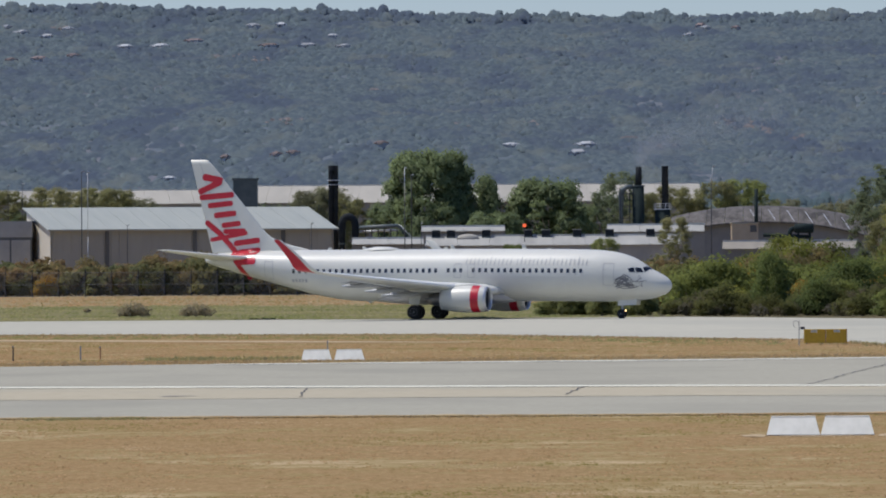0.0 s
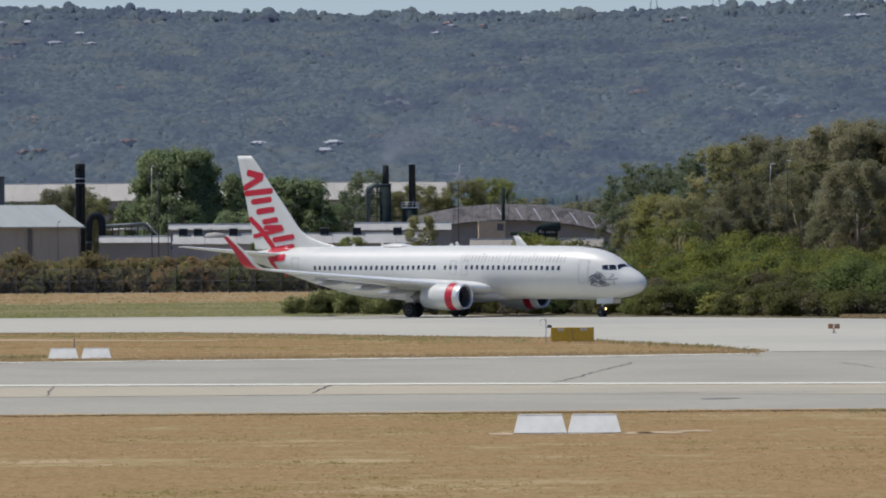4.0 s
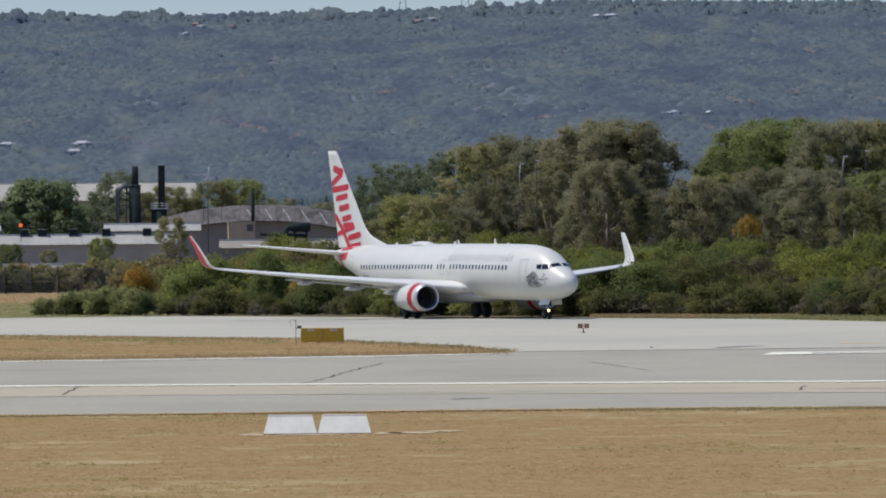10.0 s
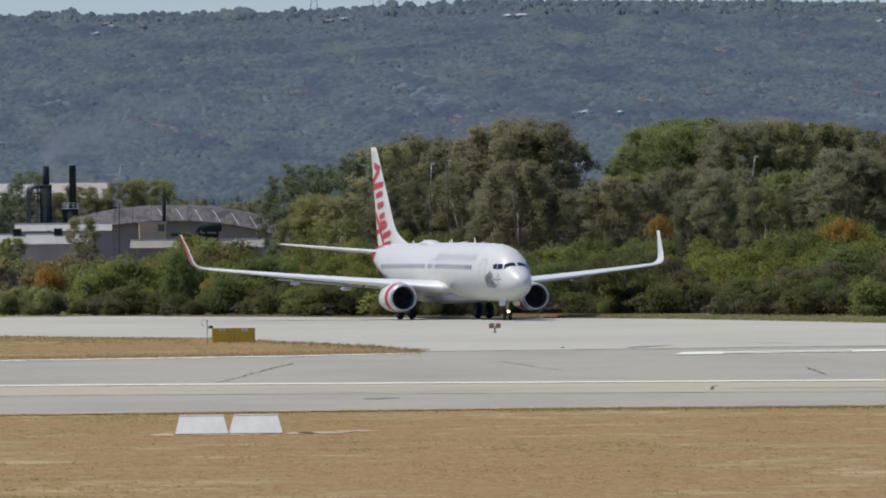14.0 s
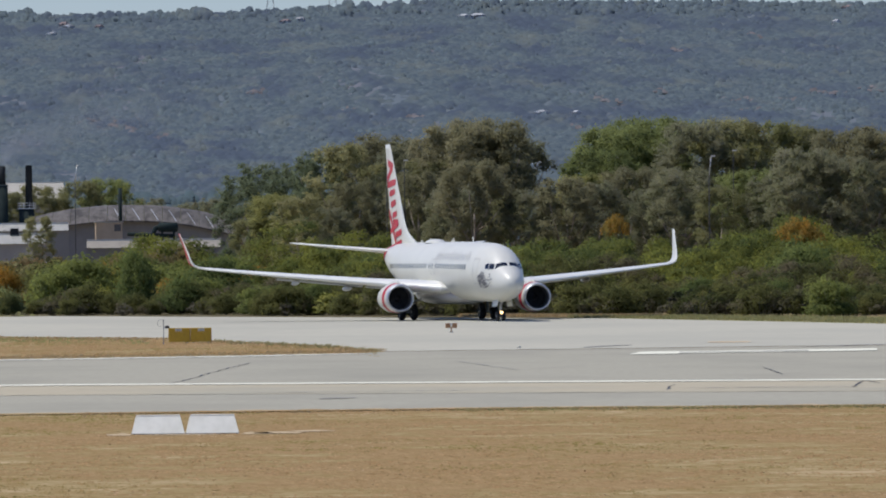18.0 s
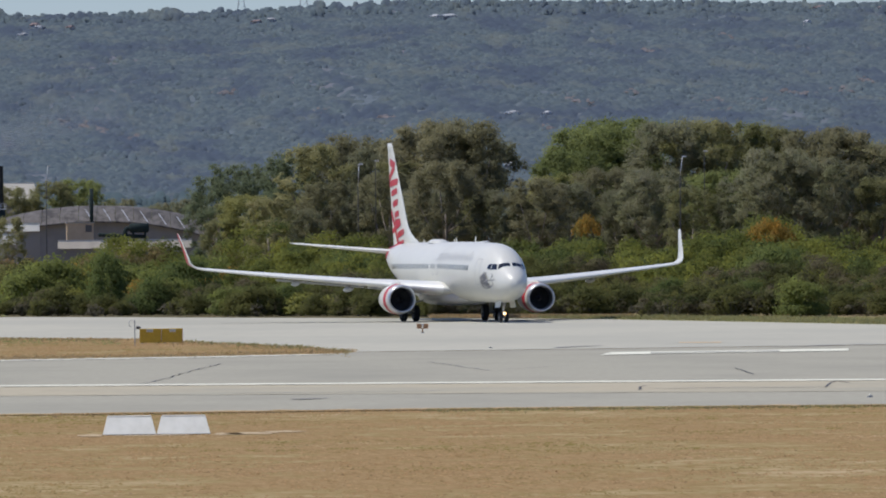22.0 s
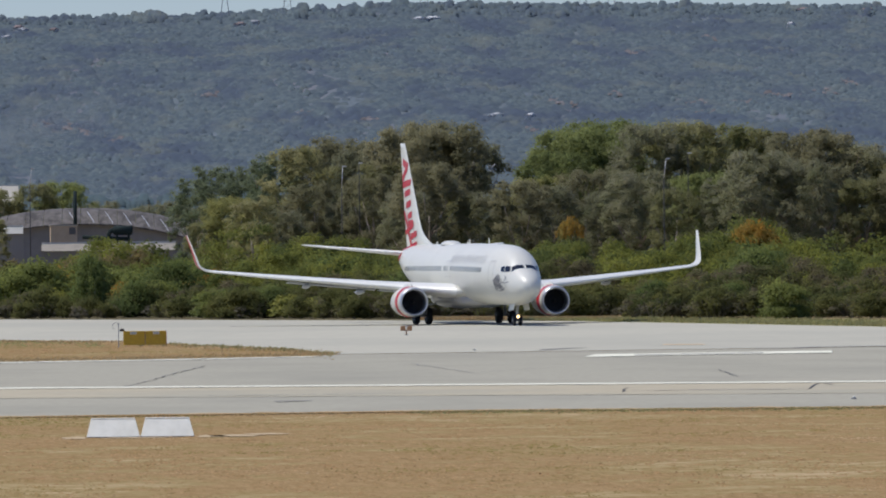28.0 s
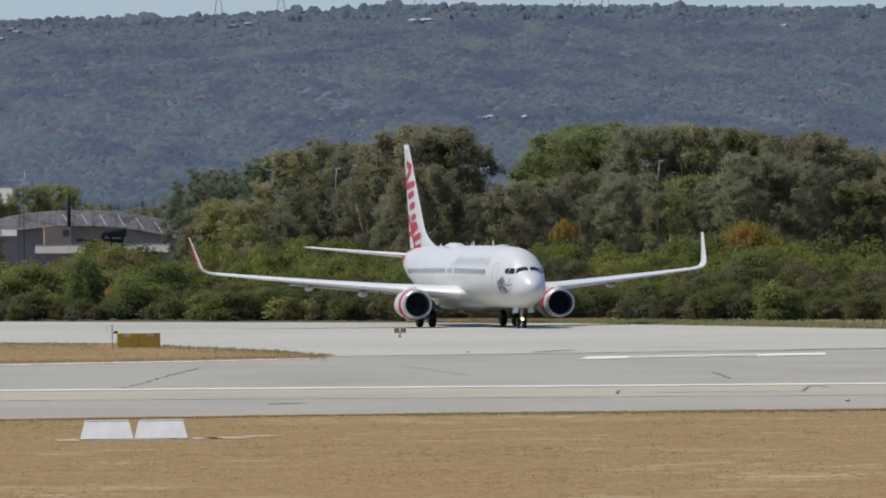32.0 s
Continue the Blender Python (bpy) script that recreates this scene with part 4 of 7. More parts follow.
def tree(height, width, leaf, label, name="tree", lean=0.0, low=0.22, density=215, size=0.118, lobes=46):
    """A tree with trunk, limbs and a ragged crown: many lobes of unequal size, each of several leaf clumps."""
    t = thing(name, pose(0, 0, 0), label, "tree")
    wood, ends, top = limbs_mesh(height, lean, 6, width * 0.40, 0.016 * height + 0.06)
    part("trunk", wood, BARK, t, "grey-brown bark", smooth=True)
    cs, rs, hs = [], [], []
    for k in range(lobes):
        u = ((k + 0.5) / lobes) ** 0.8
        prof = math.sin(math.pi * (0.20 + 0.62 * u)) ** 0.7
        a = k * 2.4 + RNG.uniform(-0.6, 0.6)
        r = width * RNG.uniform(0.085, 0.145)
        rad = max(0, width * 0.5 * prof - r * 0.8) * math.sqrt(RNG.uniform(0.3, 1.0))
        heart = np.array([math.cos(a) * rad + lean * height * 0.2 * u, math.sin(a) * rad, min((low + (1 - low) * u) * height, height - r * 1.1)])
        for j in range(7):
            d = RNG.normal(size=3)
            d /= np.linalg.norm(d)
            d[2] = d[2] * 0.9 + 0.12
            q = r * RNG.uniform(0.36, 0.64)
            cs.append(heart + d * (r - q * 0.6) * np.array([0.95, 0.95, 1.1]))
            rs.append(q)
            hs.append(heart)
    for e in ends:
        q = width * RNG.uniform(0.06, 0.10)
        cs.append(np.array(e))
        rs.append(q)
        hs.append(np.array(e) - np.array([0, 0, q]))
    part("crown", leaves(cs, rs, density, size, hearts=hs, loose=0.42, flat_=1.0, middle=np.array([0, 0, height * 0.5])), leaf, t, "ragged leafy crown")
    return t


def bush(height, width, leaf, label, density=300, size=0.108, clumps=24):
    t = thing("bush", pose(0, 0, 0), label, "bush", "scrub bushes")
    stems = bmesh.new()
    for k in range(4):
        a = k * 1.6
        q = tube([(0, 0, -0.1), (0.2 * width * math.cos(a), 0.2 * width * math.sin(a), 0.5 * height)], [0.05, 0.02], 5)
        me = bpy.data.meshes.new("tmp")
        q.to_mesh(me)
        q.free()
        stems.from_mesh(me)
        bpy.data.meshes.remove(me)
    part("stem", stems, BARK, t)
    cs, rs = [], []
    for k in range(clumps):
        a, q = k * 2.4, math.sqrt((k + 0.5) / clumps)
        r = RNG.uniform(0.16, 0.26) * min(width, height * 1.5)
        cs.append(np.array([math.cos(a) * q * (width / 2 - r * 0.6), math.sin(a) * q * (width / 2 - r * 0.6), max(r * 0.45, (height - r * 0.85) * (RNG.uniform(0.55, 1.0) if k % 2 else RNG.uniform(0.05, 0.4)) * (1.05 - 0.45 * q))]))
        rs.append(r)
    part("foliage", leaves(cs, rs, density, size, hearts=[np.array([0, 0, height * 0.25])] * len(cs), loose=0.35), leaf, t)
    return t


def blossom_bush(height, width, label):
    """A dark dense bush with a cap of orange blossom."""
    t = bush(height, width, LEAF_SHADE, label)
    cs = [np.array([width * 0.40 * q * math.cos(g), width * 0.40 * q * math.sin(g), height * (0.93 - 0.16 * q * q)]) for g, q in ((k * 2.4, math.sqrt((k + 0.5) / 16)) for k in range(16))]
    part("blossom", leaves(cs, [width * 0.11] * 16, 330, 0.1, hearts=[np.array([0, 0, height * 0.5])] * 16), LEAF_ORANGE, t, "cap of orange blossom")
    return t


def plant(proto, mrad, d, k=1.0, turn=None, z=0.0, kz=None):
    """A copy of a plant at a bearing and distance, k times its size."""
    p = spot(mrad, d, z)
    ob = copy_thing(proto, Matrix.LocRotScale(p, Euler((0, 0, RNG.uniform(0, 6.28) if turn is None else turn)), None))
    ob.scale = (k, k, kz or k)
    return ob


def drop_proto(ob):
    for o in (*ob.children_recursive, ob):
        bpy.data.objects.remove(o)


OLIVE = [tree(17, 10.5, LEAF_OLIVE, "tall olive-green gum tree with a ragged crown", lean=RNG.uniform(-0.1, 0.1)) for _ in range(4)]
BROWN = [tree(17, 11, LEAF_BROWN, "tall brown-green gum tree with clumped foliage", lean=RNG.uniform(-0.1, 0.1)) for _ in range(3)]
DARK = [tree(15, 8.5, LEAF_DARK, "dark green tree with a dense pointed crown", lobes=38, low=0.10) for _ in range(2)]
FRESH = [tree(16, 11.5, LEAF_GREEN, "green leafy tree with a broad crown") for _ in range(2)]
GREY = [tree(17, 11.5, LEAF_GREY, "grey-green gum tree with drooping foliage") for _ in range(2)]
GOLD = [tree(17, 11, LEAF_GOLD, "golden olive gum tree with a rounded crown", lean=0.05)]
BROAD = [tree(20, 20, LEAF_FIG, "very large dark green tree with a broad dense crown", low=0.12, density=125, size=0.25, lobes=52)]
DARKFIG = [tree(14, 14, LEAF_FIG, "rounded dark olive tree beside the factory", low=0.12, density=140, size=0.21, lobes=42)]
FULL = {"olive": (OLIVE, 17), "brown": (BROWN, 17), "dark": (DARK, 15), "fresh": (FRESH, 16), "grey": (GREY, 17), "gold": (GOLD, 17)}

# the gum wood behind the scrub: back row, then lower front rows (bearing, height, kind)
for a, h, kind in ((64.2, 13.2, "dark"), (66.8, 14.7, "dark"), (69.4, 13.2, "dark"), (72.4, 14.7, "dark"), (75.4, 15.6, "dark"), (79, 16.1, "olive"), (82.3, 17.0, "brown"), (85.8, 17.8, "brown"), (89.4, 16.2, "grey"), (92.0, 14.6, "olive"),
                   (95, 18.3, "brown"), (98.4, 19.1, "brown"), (101.6, 18.8, "brown"), (104.3, 17.0, "grey"), (111, 10.6, "grey"), (114, 13.0, "gold"), (116.8, 15.6, "fresh"), (119.4, 18.2, "fresh"), (123.3, 19.3, "fresh"), (127.2, 18.8, "fresh"),
                   (131.8, 18.5, "grey"), (136.3, 18.7, "olive"), (141.5, 18.6, "gold"), (146.0, 18.0, "olive"), (149.6, 16.4, "gold"), (153.0, 17.3, "brown"), (156.8, 17.6, "brown"), (160.6, 15.6, "olive"), (164.5, 15.9, "grey"), (169, 15.2, "olive"), (175, 15.4, "brown"), (182, 15.8, "olive")):
    protos, full = FULL[kind]
    plant(protos[int(RNG.integers(len(protos)))], a, 735 + RNG.uniform(-16, 16), h / full)
for a, h, kind in ((65.5, 8.0, "olive"), (69, 10.6, "gold"), (72.5, 10.0, "olive"), (77, 9.0, "grey"), (81, 11.8, "brown"), (85.5, 9.6, "grey"), (90, 12.6, "brown"), (95, 10.8, "grey"), (99, 13.4, "brown"), (103.5, 10.2, "olive"), (107.5, 10.6, "grey"), (112.5, 11.6, "brown"), (116.4, 11.2, "grey"),
                   (121, 12.9, "brown"), (125.4, 10.6, "grey"), (129.5, 12.6, "grey"), (134, 10.6, "olive"), (138.5, 12.4, "fresh"), (143, 11.8, "grey"), (148, 14.2, "grey"), (152.6, 13.4, "grey"), (157, 13.2, "brown"), (162, 11.6, "olive"), (168, 12.6, "brown"), (174, 12.0, "olive"), (181, 12.5, "brown")):
    protos, full = FULL[kind]
    plant(protos[int(RNG.integers(len(protos)))], a + RNG.uniform(-0.6, 0.6), 675 + RNG.uniform(-14, 14), h / full * 1.02)
# trees among the factory buildings
plant(BROAD[0], -1.8, 1122, 0.88, turn=0.4, kz=1.11)
plant(DARKFIG[0], 4.3, 1128, 0.95, kz=1.3)
plant(DARKFIG[0], -7.6, 1130, 0.7, kz=1.0)
plant(DARKFIG[0], 7.4, 1105, 0.86)
plant(DARKFIG[0], 15.6, 1130, 1.26)
plant(DARKFIG[0], 19.2, 1150, 0.95)
plant(DARK[0], 24.6, 1140, 1.05)
plant(OLIVE[0], 29.6, 1160, 0.92)
plant(DARK[1], 26.2, 1150, 1.28)
plant(OLIVE[3], 34.0, 1345, 1.1)
plant(OLIVE[1], 40.5, 1350, 1.15)
plant(FRESH[0], 44.5, 1355, 1.25)
plant(OLIVE[2], 36.6, 1350, 0.95)
for a, h in ((-64, 16.6), (-61.2, 15.6), (-57.6, 17.2), (-54.6, 16.4), (-51.0, 17.4), (-47.8, 16.6), (-45.0, 15.5), (-26.2, 16.8), (-19.5, 16.2), (-17.0, 17.2), (-13.8, 15.0)):
    p = (OLIVE + GREY + DARKFIG)[int(RNG.integers(7))]
    plant(p, a, (1380 if a > 0 else 1260) + RNG.uniform(-20, 40), h / 16)
for k, a in enumerate((47.5, 50.5, 54.0, 57.5, 60.5, 63.5, 66.5)):
    plant(GREY[k % 2], a, 1400 + 15 * (k % 3), (15.5, 16.5, 15.0)[k % 3] / 17)
plant(FRESH[1], 23.8, 1010, 0.47)
plant(FRESH[0], 10.4, 1004, 0.42)
plant(OLIVE[1], 16.2, 1004, 0.34)
plant(OLIVE[0], 5.5, 1004, 0.33)
plant(OLIVE[2], 34.2, 1010, 0.62)

for grp in (OLIVE, BROWN, DARK, FRESH, GREY, GOLD, BROAD, DARKFIG):
    for ob in grp:
        drop_proto(ob)


# scrub: bushes that stand out are things, the thicket between them is one joined mass
BUSH = [bush(3.2, 4.2, LEAF_SCRUB, "dense olive-green scrub bush") for _ in range(3)]
BUSH_DARK = [bush(4.2, 4.6, LEAF_SHADE, "dark green rounded bush")]
BUSH_BRIGHT = [bush(3.4, 4.0, LEAF_BUSH, "bright green leafy bush")]
BUSH_ORANGE = [bush(3.6, 4.4, LEAF_ORANGE, "bush with orange-brown blossom")]
BUSH_DRY = [bush(2.6, 4.4, LEAF_DRY, "low dry grey-brown bush in the mown grass", density=70, size=0.15)]
BUSH_OLIVE = [bush(4.6, 5.0, LEAF_RUSSET, "rounded olive-brown bush as tall as a small tree", clumps=30, size=0.17)]
BUSH_ASH = [bush(3.2, 4.0, LEAF_ASH, "grey-green upright scrub bush", size=0.12) for _ in range(2)]
BLOSSOM = [blossom_bush(4.0, 4.6, "dark green bush capped with orange blossom")]
BUSH_YELLOW = [bush(2.2, 2.6, LEAF_YELLOW, "low yellow-green flowering bush")]


def scrub_front(a):
    return float(np.interp(a, [10, 20, 60, 90, 119, 145, 166, 190], [546, 541, 522, 498, 483, 474, 458, 438]))


# front row of scrub along the taxiway
for a in np.arange(15.5, 188, 2.9):
    a += RNG.uniform(-0.8, 0.8)
    if 29.5 < a < 33:
        continue
    h = RNG.uniform(0.4, 0.7) if a < 40 else RNG.uniform(0.45, 1.0)
    plant((BUSH_ASH * 2 if a < 33 else BUSH)[int(RNG.integers(3))], a, scrub_front(a) + RNG.uniform(0, 14), h)
for kind, a, off, k in ((BUSH_DARK, 97.5, 12, 1.2), (BUSH_DARK, 103.5, 10, 1.1), (BUSH_DARK, 60.5, 30, 1.25), (BUSH_YELLOW, 77.0, 5, 1.0), (BUSH_YELLOW, 81.5, 9, 0.9), (BUSH_BRIGHT, 56.0, 40, 1.3), (BUSH_BRIGHT, 51.5, 42, 1.35), (BUSH_BRIGHT, 58.5, 25, 1.0),
                        (BUSH_DARK, 146.6, 46, 1.4), (BUSH_DARK, 148.0, 72, 1.2), (BUSH_BRIGHT, 150.7, -4, 0.95), (BUSH_DARK, 143.0, 6, 0.7), (BUSH_DARK, 131.5, 10, 0.75), (BUSH_ORANGE, 155.5, 60, 0.8), (BUSH_ORANGE, 43.5, 70, 1.3), (BUSH_ORANGE, 50.8, 45, 1.0), (BUSH_ORANGE, 54.0, 40, 0.9), (BUSH_YELLOW, 42.5, 18, 1.3), (BUSH_ORANGE, 65.5, 60, 1.2), (BUSH_BRIGHT, 63.0, 70, 1.6), (BUSH_DARK, 75.0, 5, 0.7), (BUSH_DARK, 72.2, 6, 0.62), (BUSH_DARK, 68.5, 6, 0.62), (BUSH_DARK, 110, 80, 1.3), (BUSH_DARK, 104.5, 92, 1.45), (BUSH_BRIGHT, 136, 110, 1.35), (BUSH_BRIGHT, 113.5, 95, 1.25), (BUSH_BRIGHT, 158, 95, 1.35), (BUSH_BRIGHT, 92, 80, 1.2), (BUSH_DARK, 84, 75, 1.3), (BUSH[1:], 35.8, 95, 1.6), (BUSH_BRIGHT, 39.5, 34, 1.65), (BUSH_BRIGHT, 36.8, 30, 1.3), (BUSH_BRIGHT, 66.2, 2, 0.8), (BUSH[2:], 37.8, 84, 1.7), (BUSH_DARK, 55.2, 10, 0.8), (BUSH_ASH, 19.2, 6, 0.62), (BUSH_ASH[1:], 21.2, 8, 0.66), (BUSH_ASH, 23.4, 6, 0.68), (BUSH_ASH[1:], 25.2, 8, 0.72), (BUSH_ASH, 26.9, 7, 0.72), (BUSH_ASH[1:], 29.4, 6, 0.7)):
    plant(kind[0], a, scrub_front(a) + off, k, kz=k * (1.3 if kind[0] in BUSH_ASH else 1.0))
plant(BUSH_DARK[0], 48.3, scrub_front(48.3) + 22, 0.74, kz=1.42)
plant(BUSH_ORANGE[0], 29.2, scrub_front(29.2) + 64, 0.8, kz=1.3)
for a, off, k, kz in ((119.2, 150, 0.72, 2.0), (146.1, 92, 1.0, 1.8), (147.6, 96, 0.8, 1.6)):
    plant(BLOSSOM[0], a, scrub_front(a) + off, k, kz=kz)
for a, d, k, kz in ((-43.6, 896, 1.2, 1.25), (-34.6, 893, 1.3, 1.36), (-25.1, 893, 1.45, 1.38), (-15.6, 893, 1.25, 1.28), (28.2, 606, 0.8, 1.0), (-52.0, 905, 1.0, 1.25), (-12.5, 905, 1.2, 1.2), (7.0, 908, 1.1, 1.2), (50.5, 640, 1.1, 1.2), (54.2, 650, 1.2, 1.25), (57.4, 645, 1.2, 1.35), (46.8, 636, 1.0, 1.12)):
    plant(BUSH_OLIVE[0], a, d, k, kz=kz)
# along the boundary fence
for a in np.arange(-69, 22, 3.4):
    k = RNG.uniform(0.75, 1.25)
    kind = (BUSH + BUSH + BUSH_DARK + BUSH_ORANGE)[int(RNG.integers(8))]
    plant(kind, a + RNG.uniform(-1, 1), 888 + RNG.uniform(0, 16), k)
for a, d, k in ((-46.8, 560, 0.33), (-45.6, 561, 0.40), (-44.4, 563, 0.3), (-37.6, 558, 0.30), (-36.4, 560, 0.36), (-35.0, 561, 0.27), (-52.5, 610, 0.14)):
    plant(BUSH_DRY[0], a, d, k * 1.25, kz=k * 1.5)
for grp in (BUSH, BUSH_ASH, BLOSSOM, BUSH_DARK, BUSH_BRIGHT, BUSH_ORANGE, BUSH_YELLOW, BUSH_DRY, BUSH_OLIVE):
    for ob in grp:
        drop_proto(ob)

def thicket(rows, a0, a1, step, tall, seed_z):
    """Bush crowns over a stretch of scrub: each bush is a dome of clumps that shades as one."""
    cs, rs, hs, feet = [], [], [], []
    for off, hh in rows:
        a = a0
        while a < a1:
            a += step * RNG.uniform(0.55, 1.5)
            d = scrub_front(a) + off + RNG.uniform(-7, 7)
            p = spot(a, d, 0)
            h = hh * tall(a) * (1 + 0.6 * noise.noise(Vector((p.x / 9, p.y / 16, seed_z)))) * RNG.uniform(0.75, 1.12)
            wide = RNG.uniform(1.0, 2.1) * h * 0.55
            heart = np.array([p.x, p.y, h * 0.35])
            feet.append((p.x, p.y, h, wide))
            for _ in range(28):
                g, q = RNG.uniform(0, 6.28), math.sqrt(RNG.uniform())
                r = h * RNG.uniform(0.12, 0.21)
                cs.append(np.array([p.x + math.cos(g) * q * wide, p.y + math.sin(g) * q * wide, max(r * 0.5, (h - r) * (1.0 - 0.72 * q * q) * RNG.uniform(0.8, 1.0))]))
                rs.append(r)
                hs.append(heart)
    return cs, rs, hs, feet


def sticks(feet, n, thick):
    """Thin bare stems that fan out from the foot of each bush."""
    vs, fs = [], []
    for x, y, h, wide in feet:
        for _ in range(n):
            g, q = RNG.uniform(0, 6.28), math.sqrt(RNG.uniform(0.1, 1))
            b = np.array([x + 0.25 * wide * q * math.cos(g), y + 0.25 * wide * q * math.sin(g), 0.0])
            e = np.array([x + 1.02 * wide * q * math.cos(g), y + 1.02 * wide * q * math.sin(g), h * (0.95 - 0.45 * q * q) * RNG.uniform(0.75, 1.0)])
            mid = b * 0.5 + e * 0.5 + np.array([math.cos(g), math.sin(g), -0.6]) * 0.08 * wide * q
            k = len(vs)
            for p, r in ((b, thick), (mid, thick * 0.75), (e, thick * 0.35)):
                vs += [p + r * np.array([math.cos(w), math.sin(w), 0]) for w in (0.3, 2.4, 4.5)]
            fs += [(k + 3 * j + i, k + 3 * j + (i + 1) % 3, k + 3 * j + 3 + (i + 1) % 3, k + 3 * j + 3 + i) for j in range(2) for i in range(3)]
    return vs, fs


rise = lambda a: float(np.interp(a, [30, 36, 42, 52, 58, 64, 70, 100, 136, 142, 170], [0.66, 0.88, 0.95, 0.84, 0.80, 0.92, 1.0, 0.98, 0.92, 0.95, 1.0]))
front = lambda a: rise(a) * float(np.interp(a, [33, 36, 52, 60], [1.0, 0.68, 0.68, 1.0]))
cs, rs, hs, feet = thicket(((5, 2.2), (15, 2.8), (26, 3.3), (38, 3.6)), 32.5, 190, 4.4, front, 0.3)
tagged(part("scrub_stems", sticks(feet, 26, 0.03), TWIG), "bare grey stems under the scrub crowns", "scrub", kind="stuff")
low = [k for k, c in enumerate(cs) if c[2] < 1.15]
v = leaves([cs[k] for k in low], [rs[k] * 0.95 for k in low], 85, 0.085, hearts=[hs[k] for k in low])
tagged(part("scrub_twigs", v, TWIG), "twiggy grey undergrowth of the scrub", "scrub", kind="stuff")
high = [k for k, c in enumerate(cs) if c[2] >= 0.85]
cs, rs, hs = [cs[k] for k in high], [rs[k] for k in high], [hs[k] for k in high]
v = leaves(cs, rs, 300, 0.092, hearts=hs)
tagged(part("scrub_thicket", v, LEAF_SCRUB), "dense olive-grey coastal scrub thicket", "scrub", kind="stuff")
cs, rs, hs, feet = thicket(((54, 4.9), (72, 5.8), (92, 6.6), (114, 7.3)), 35, 190, 5.2, rise, 5.3)
v = leaves(cs, rs, 150, 0.125, hearts=hs)
tagged(part("heath_thicket", v, LEAF_HEATH), "taller green heath rising to the gum trees", "scrub", kind="stuff")
cs, rs, hs = [], [], []
for a in np.arange(-80, 36, 0.95):
    for off in (0, 12, 26):
        d = 893 + off + RNG.uniform(-5, 5)
        p = spot(a + RNG.uniform(-0.6, 0.6), d, 0)
        h = 4.5 * (1 + 0.45 * noise.noise(Vector((p.x / 11, p.y / 18, 3.1)))) * RNG.uniform(0.75, 1.1)
        for _ in range(8):
            r = h * RNG.uniform(0.17, 0.3)
            cs.append(np.array([p.x + RNG.uniform(-1.6, 1.6), p.y + RNG.uniform(-1.2, 1.2), max(r * 0.5, (h - r) * RNG.uniform(0.05, 1.0))]))
            rs.append(r)
            hs.append(np.array([p.x, p.y, h * 0.3]))
v = leaves(cs, rs, 50, 0.32, hearts=hs)
tagged(part("fence_thicket", v, LEAF_DUSKY), "dusky brown-green scrub behind the boundary fence", "scrub", kind="stuff")


# grass tufts along pavement edges and over the near verge
def tufts(name, spots, h, mat_, label):
    p = np.asarray(spots)
    n = len(p)
    blades = []
    for k in range(3):
        a = RNG.uniform(0, 6.28, n)
        w = RNG.uniform(0.02, 0.06, n) * max(h / 0.2, 0.5)
        hh = h * RNG.uniform(0.4, 1.25, n)
        o = RNG.normal(size=(n, 2)) * 0.06
        dx, dy = np.cos(a) * w, np.sin(a) * w
        lean = RNG.normal(size=(n, 2)) * 0.4 * hh[:, None]
        z = np.zeros(n)
        b0 = np.stack([p[:, 0] + o[:, 0] - dx, p[:, 1] + o[:, 1] - dy, z], 1)
        b1 = np.stack([p[:, 0] + o[:, 0] + dx, p[:, 1] + o[:, 1] + dy, z], 1)
        b2 = np.stack([p[:, 0] + o[:, 0] + lean[:, 0], p[:, 1] + o[:, 1] + lean[:, 1], hh], 1)
        blades.append(np.stack([b0, b1, b2], 1))
    v = np.concatenate(blades).reshape(-1, 3)
    return tagged(part(name, (v, np.arange(len(v)).reshape(-1, 3)), mat_), label, "grass", kind="stuff")


def verge(a0, a1, n, edge, spread, sign=-1):
    """Places along an edge, a distance by bearing, thinning away from it."""
    a = RNG.uniform(a0, a1, n)
    d = np.array([edge(q) for q in a]) + sign * np.abs(RNG.normal(size=n)) * spread
    return np.stack([d * np.sin(a / 1000), d * np.cos(a / 1000)], 1)


near_edge = lambda q: float(np.interp(q, [-400, -65, 36, 100, 166, 450], [220, 203.2, 202.8, 204.0, 203.6, 222])) - 0.1
tufts("verge_grass", verge(-75, 178, 2200, near_edge, 1.2), 0.05, BLADE, "dry grass fringe along the runway edge")


# ragged edge where the grass has crept over the asphalt
for nm, base, amp, lab in (("grass_creep", near_edge, 0.9, "ragged dry grass creeping over the runway edge"), ("sandy_creep", lambda q: near_edge(q) + 0.5, 1.3, "pale sandy dust blown over the runway edge")):
    aa = np.arange(-78, 180, 1.4)
    far_ = [(a, base(a) + 0.2 + amp * max(0.0, noise.noise(Vector((a / 4.0, amp, 0))) + 0.6 * noise.noise(Vector((a / 1.3, amp, 4.0))) + 0.25) + RNG.uniform(0, 0.25)) for a in aa]
    flat(nm, far_ + [(a, base(a) - 0.9) for a in aa[::-1]], 0.0245 if amp < 1 else 0.0222, DRY_GRASS if amp < 1 else LIME, lab, "grass")


